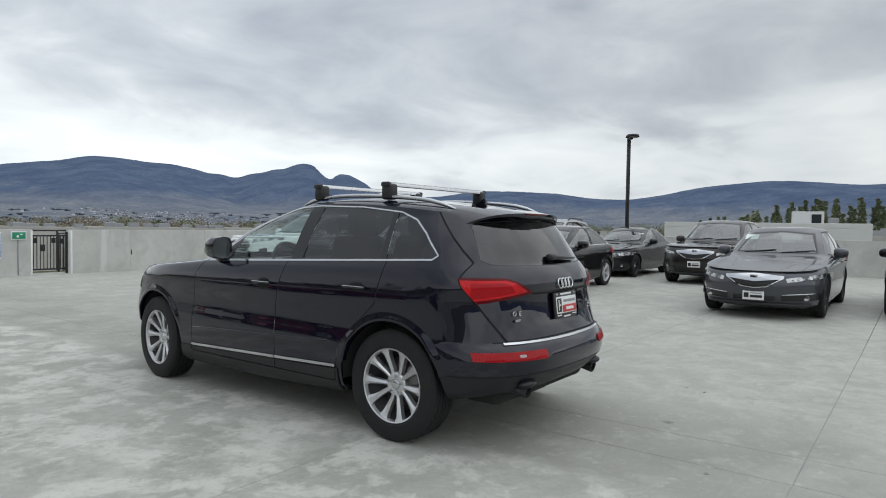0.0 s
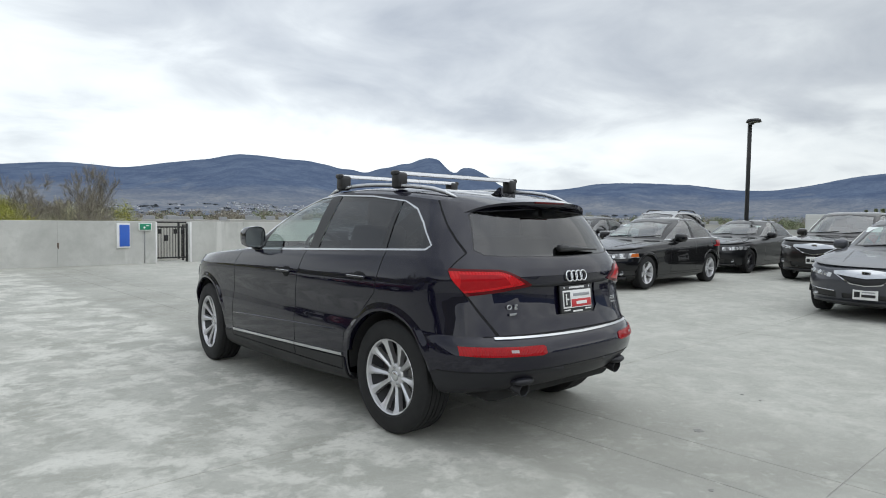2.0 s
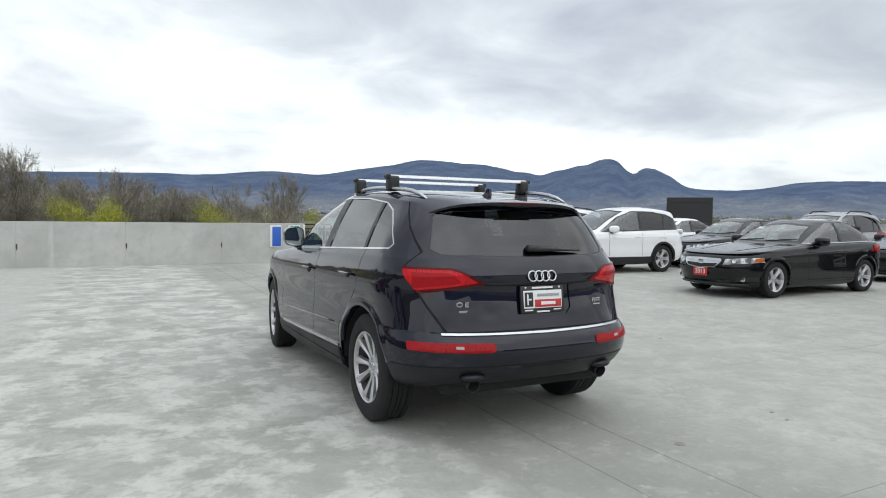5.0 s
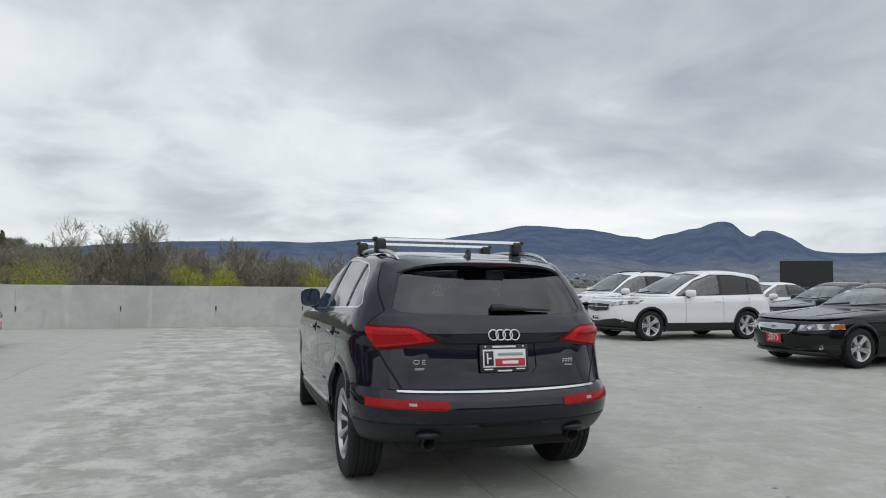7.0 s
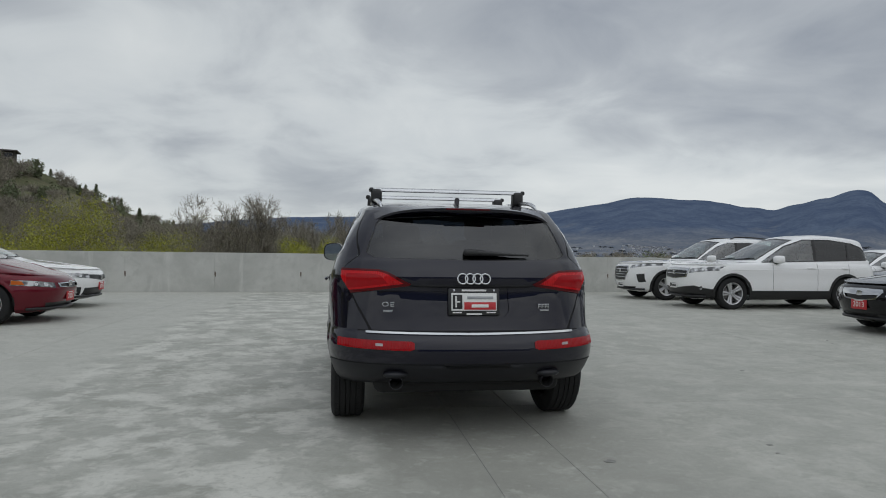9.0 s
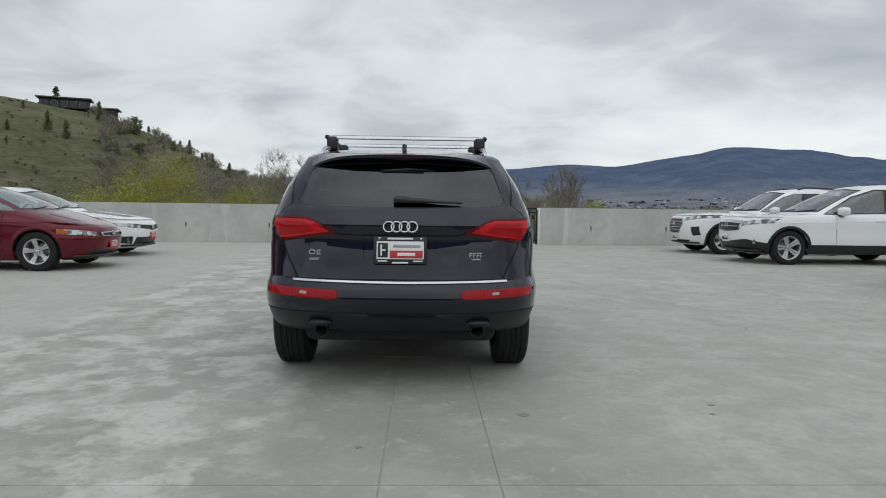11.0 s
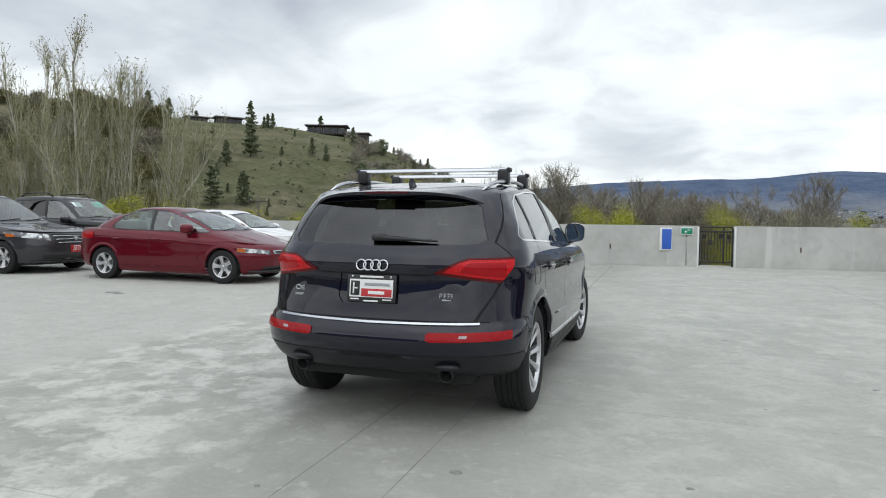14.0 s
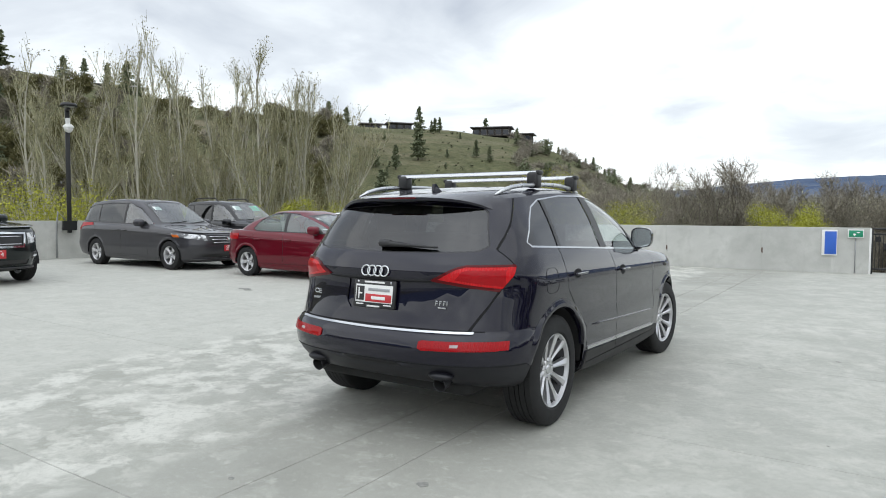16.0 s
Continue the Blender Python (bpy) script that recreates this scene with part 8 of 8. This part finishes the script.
def flat_building(az, r, w, d, top, label, yaw=0, mat="white_wall", units=3, windows=True):
    p = Vector((r * math.sin(radians(az)), r * math.cos(radians(az)), GROUND - 0.5))
    h = top - p.z
    ob = empty("flat_building", Matrix.Translation(p) @ Matrix.Rotation(radians(-az + yaw), 4, "Z"), label, "building", "flat-roofed buildings")
    part("wall", box(w, d, h, (0, 0, h / 2), 0.05), M[mat], ob, smooth=False)
    part("roof", box(w - 0.8, d - 0.8, 0.1, (0, 0, h + 0.02)), M["roof_gravel"], ob, smooth=False)
    for sx, sy, px, py in ((w, 0.4, 0, -d / 2 + 0.2), (w, 0.4, 0, d / 2 - 0.2), (0.4, d - 0.8, -w / 2 + 0.2, 0), (0.4, d - 0.8, w / 2 - 0.2, 0)):
        part("parapet", box(sx, sy, 0.5, (px, py, h + 0.25), 0.03), M[mat], ob, smooth=False)
    rnd = random.Random(int(az * 10) + 7)
    for k in range(units):
        part("roof_unit", box(rnd.uniform(1.2, 2.4), 1.6, rnd.uniform(0.9, 1.6), (rnd.uniform(-w * 0.4, w * 0.4), rnd.uniform(-d * 0.3, d * 0.3), h + 0.6), 0.06), M["galv"], ob, smooth=False)
    if windows:
        n = int(w / 3.2)
        for k in range(n):
            part("window", box(1.8, 0.1, 1.3, (-w / 2 + w * (k + 0.5) / n, -d / 2 - 0.03, h - 2.6)), M["window_dark"], ob, smooth=False)
    return ob


b = flat_building(81.2, 75, 18.9, 12, 1.80, "white flat-roofed building beside the deck", 0, units=0)
top = 1.80 - (GROUND - 0.5)
part("stair_tower", box(3.0, 3.0, 2.0, (4.2, 1.0, top + 0.8), 0.04), M["white_wall"], b, smooth=False)
part("tower_door", box(0.9, 0.08, 1.2, (5.0, -0.53, top + 0.9)), M["window_dark"], b, smooth=False)
part("roof_unit", box(0.9, 0.9, 0.9, (6.6, 0.5, top + 0.7), 0.05), M["galv"], b, smooth=False)
for az, r, w, d, z in ((17, 150, 24, 16, 0.10), (22, 165, 22, 18, -0.10), (27.5, 150, 20, 16, 0.25), (33, 175, 26, 18, 0.0), (39, 160, 26, 18, 0.30), (45, 210, 30, 18, 0.0), (55, 200, 40, 20, 0.3), (63, 190, 30, 18, 0.2), (91, 90, 16, 12, 0.6)):
    flat_building(az, r, w, d, z - (0.45 if az < 50 else 0), "pale flat-roofed commercial building in the valley", 6, "pale_wall", 8, False)
b = flat_building(49.3, 67.4, 4.4, 3.0, 3.32, "dark windowless block rising behind the cars", 0, "dark_block", 0, False)


def far_town():
    """Small gabled houses on the slopes across the valley."""
    rnd = random.Random(31)
    walls, roofs = bmesh.new(), bmesh.new()
    for k in range(1150):
        az = rnd.choice((rnd.gauss(26.8, 1.5), rnd.gauss(26.8, 1.5), rnd.gauss(33, 1.8), rnd.gauss(55, 3.0), rnd.gauss(55, 3.0), rnd.gauss(14.5, 1.8), rnd.uniform(12, 64)))
        r = 1570 + 900 * rnd.random() ** 1.5
        z = mountain_z(r, az)
        w, d, h = rnd.uniform(6, 11), rnd.uniform(5, 8), rnd.uniform(2.6, 4.6)
        m = Matrix.Translation((r * math.sin(radians(az)), r * math.cos(radians(az)), z)) @ Matrix.Rotation(rnd.uniform(0, 3.1), 4, "Z")
        bm = box(w, d, h + 6, (0, 0, h / 2 - 3))
        bm.transform(m)
        merge(walls, bm)
        bm = prism([(-d * 0.6, h), (d * 0.6, h), (0, h + d * 0.32)], -w * 0.54, w * 0.54)
        bm.transform(m)
        merge(roofs, bm)
    groves = []
    for k in range(520):
        az, r = rnd.uniform(10, 64), 1540 + 900 * rnd.random() ** 1.6
        p = Vector((r * math.sin(radians(az)), r * math.cos(radians(az)), mountain_z(r, az) - 2))
        groves.append((p, rnd.uniform(8, 22), rnd.uniform(5, 10)))
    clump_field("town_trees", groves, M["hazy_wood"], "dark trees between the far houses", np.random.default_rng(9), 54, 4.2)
    ob = empty("far_town", Matrix.Identity(4), "small pale houses scattered over the far slope", "houses", kind="stuff")
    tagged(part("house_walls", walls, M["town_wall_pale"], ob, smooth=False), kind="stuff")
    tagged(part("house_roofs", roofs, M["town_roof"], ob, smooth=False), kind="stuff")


far_town()


def power_pole(az, r, h):
    ob = empty("power_pole", Matrix.Translation(spot(az, r)) @ Matrix.Rotation(radians(-az), 4, "Z"), "weathered wooden power pole with a cross arm", "power pole", "power poles")
    part("pole", tube([(0, 0, -0.5), (0, 0, h)], [0.16, 0.11], 8), M["bark_brown"], ob)
    part("cross_arm", box(2.4, 0.12, 0.14, (0, 0, h - 0.8), 0.01), M["bark_brown"], ob)
    for x in (-1.0, 0.0, 1.0):
        part("insulator", lathe([(0, 0.05), (0.18, 0.07), (0.22, 0.02)], 8), M["galv"], ob, at=Matrix.Translation((x, 0, h - 0.7)) @ Matrix.Rotation(radians(-90), 4, "Y"))


power_pole(-35.0, 84, 12.6)
power_pole(-66.5, 60, 13.0)
a, c = spot(-66.5, 60, 12.2), spot(-35.0, 84, 11.8)
for k in range(3):
    off = Vector((0.4 * k, 0.6 * k, 0))
    pts = [a.lerp(c, t / 14) + off - Vector((0, 0, 5.0 * (t / 14) * (1 - t / 14))) for t in range(15)]
    tagged(part("power_line", tube(pts, 0.012, 4, cap=False), M["black_metal"], None, "thin dark power line across the trees"), category="cable", group="power lines")

build_deck()
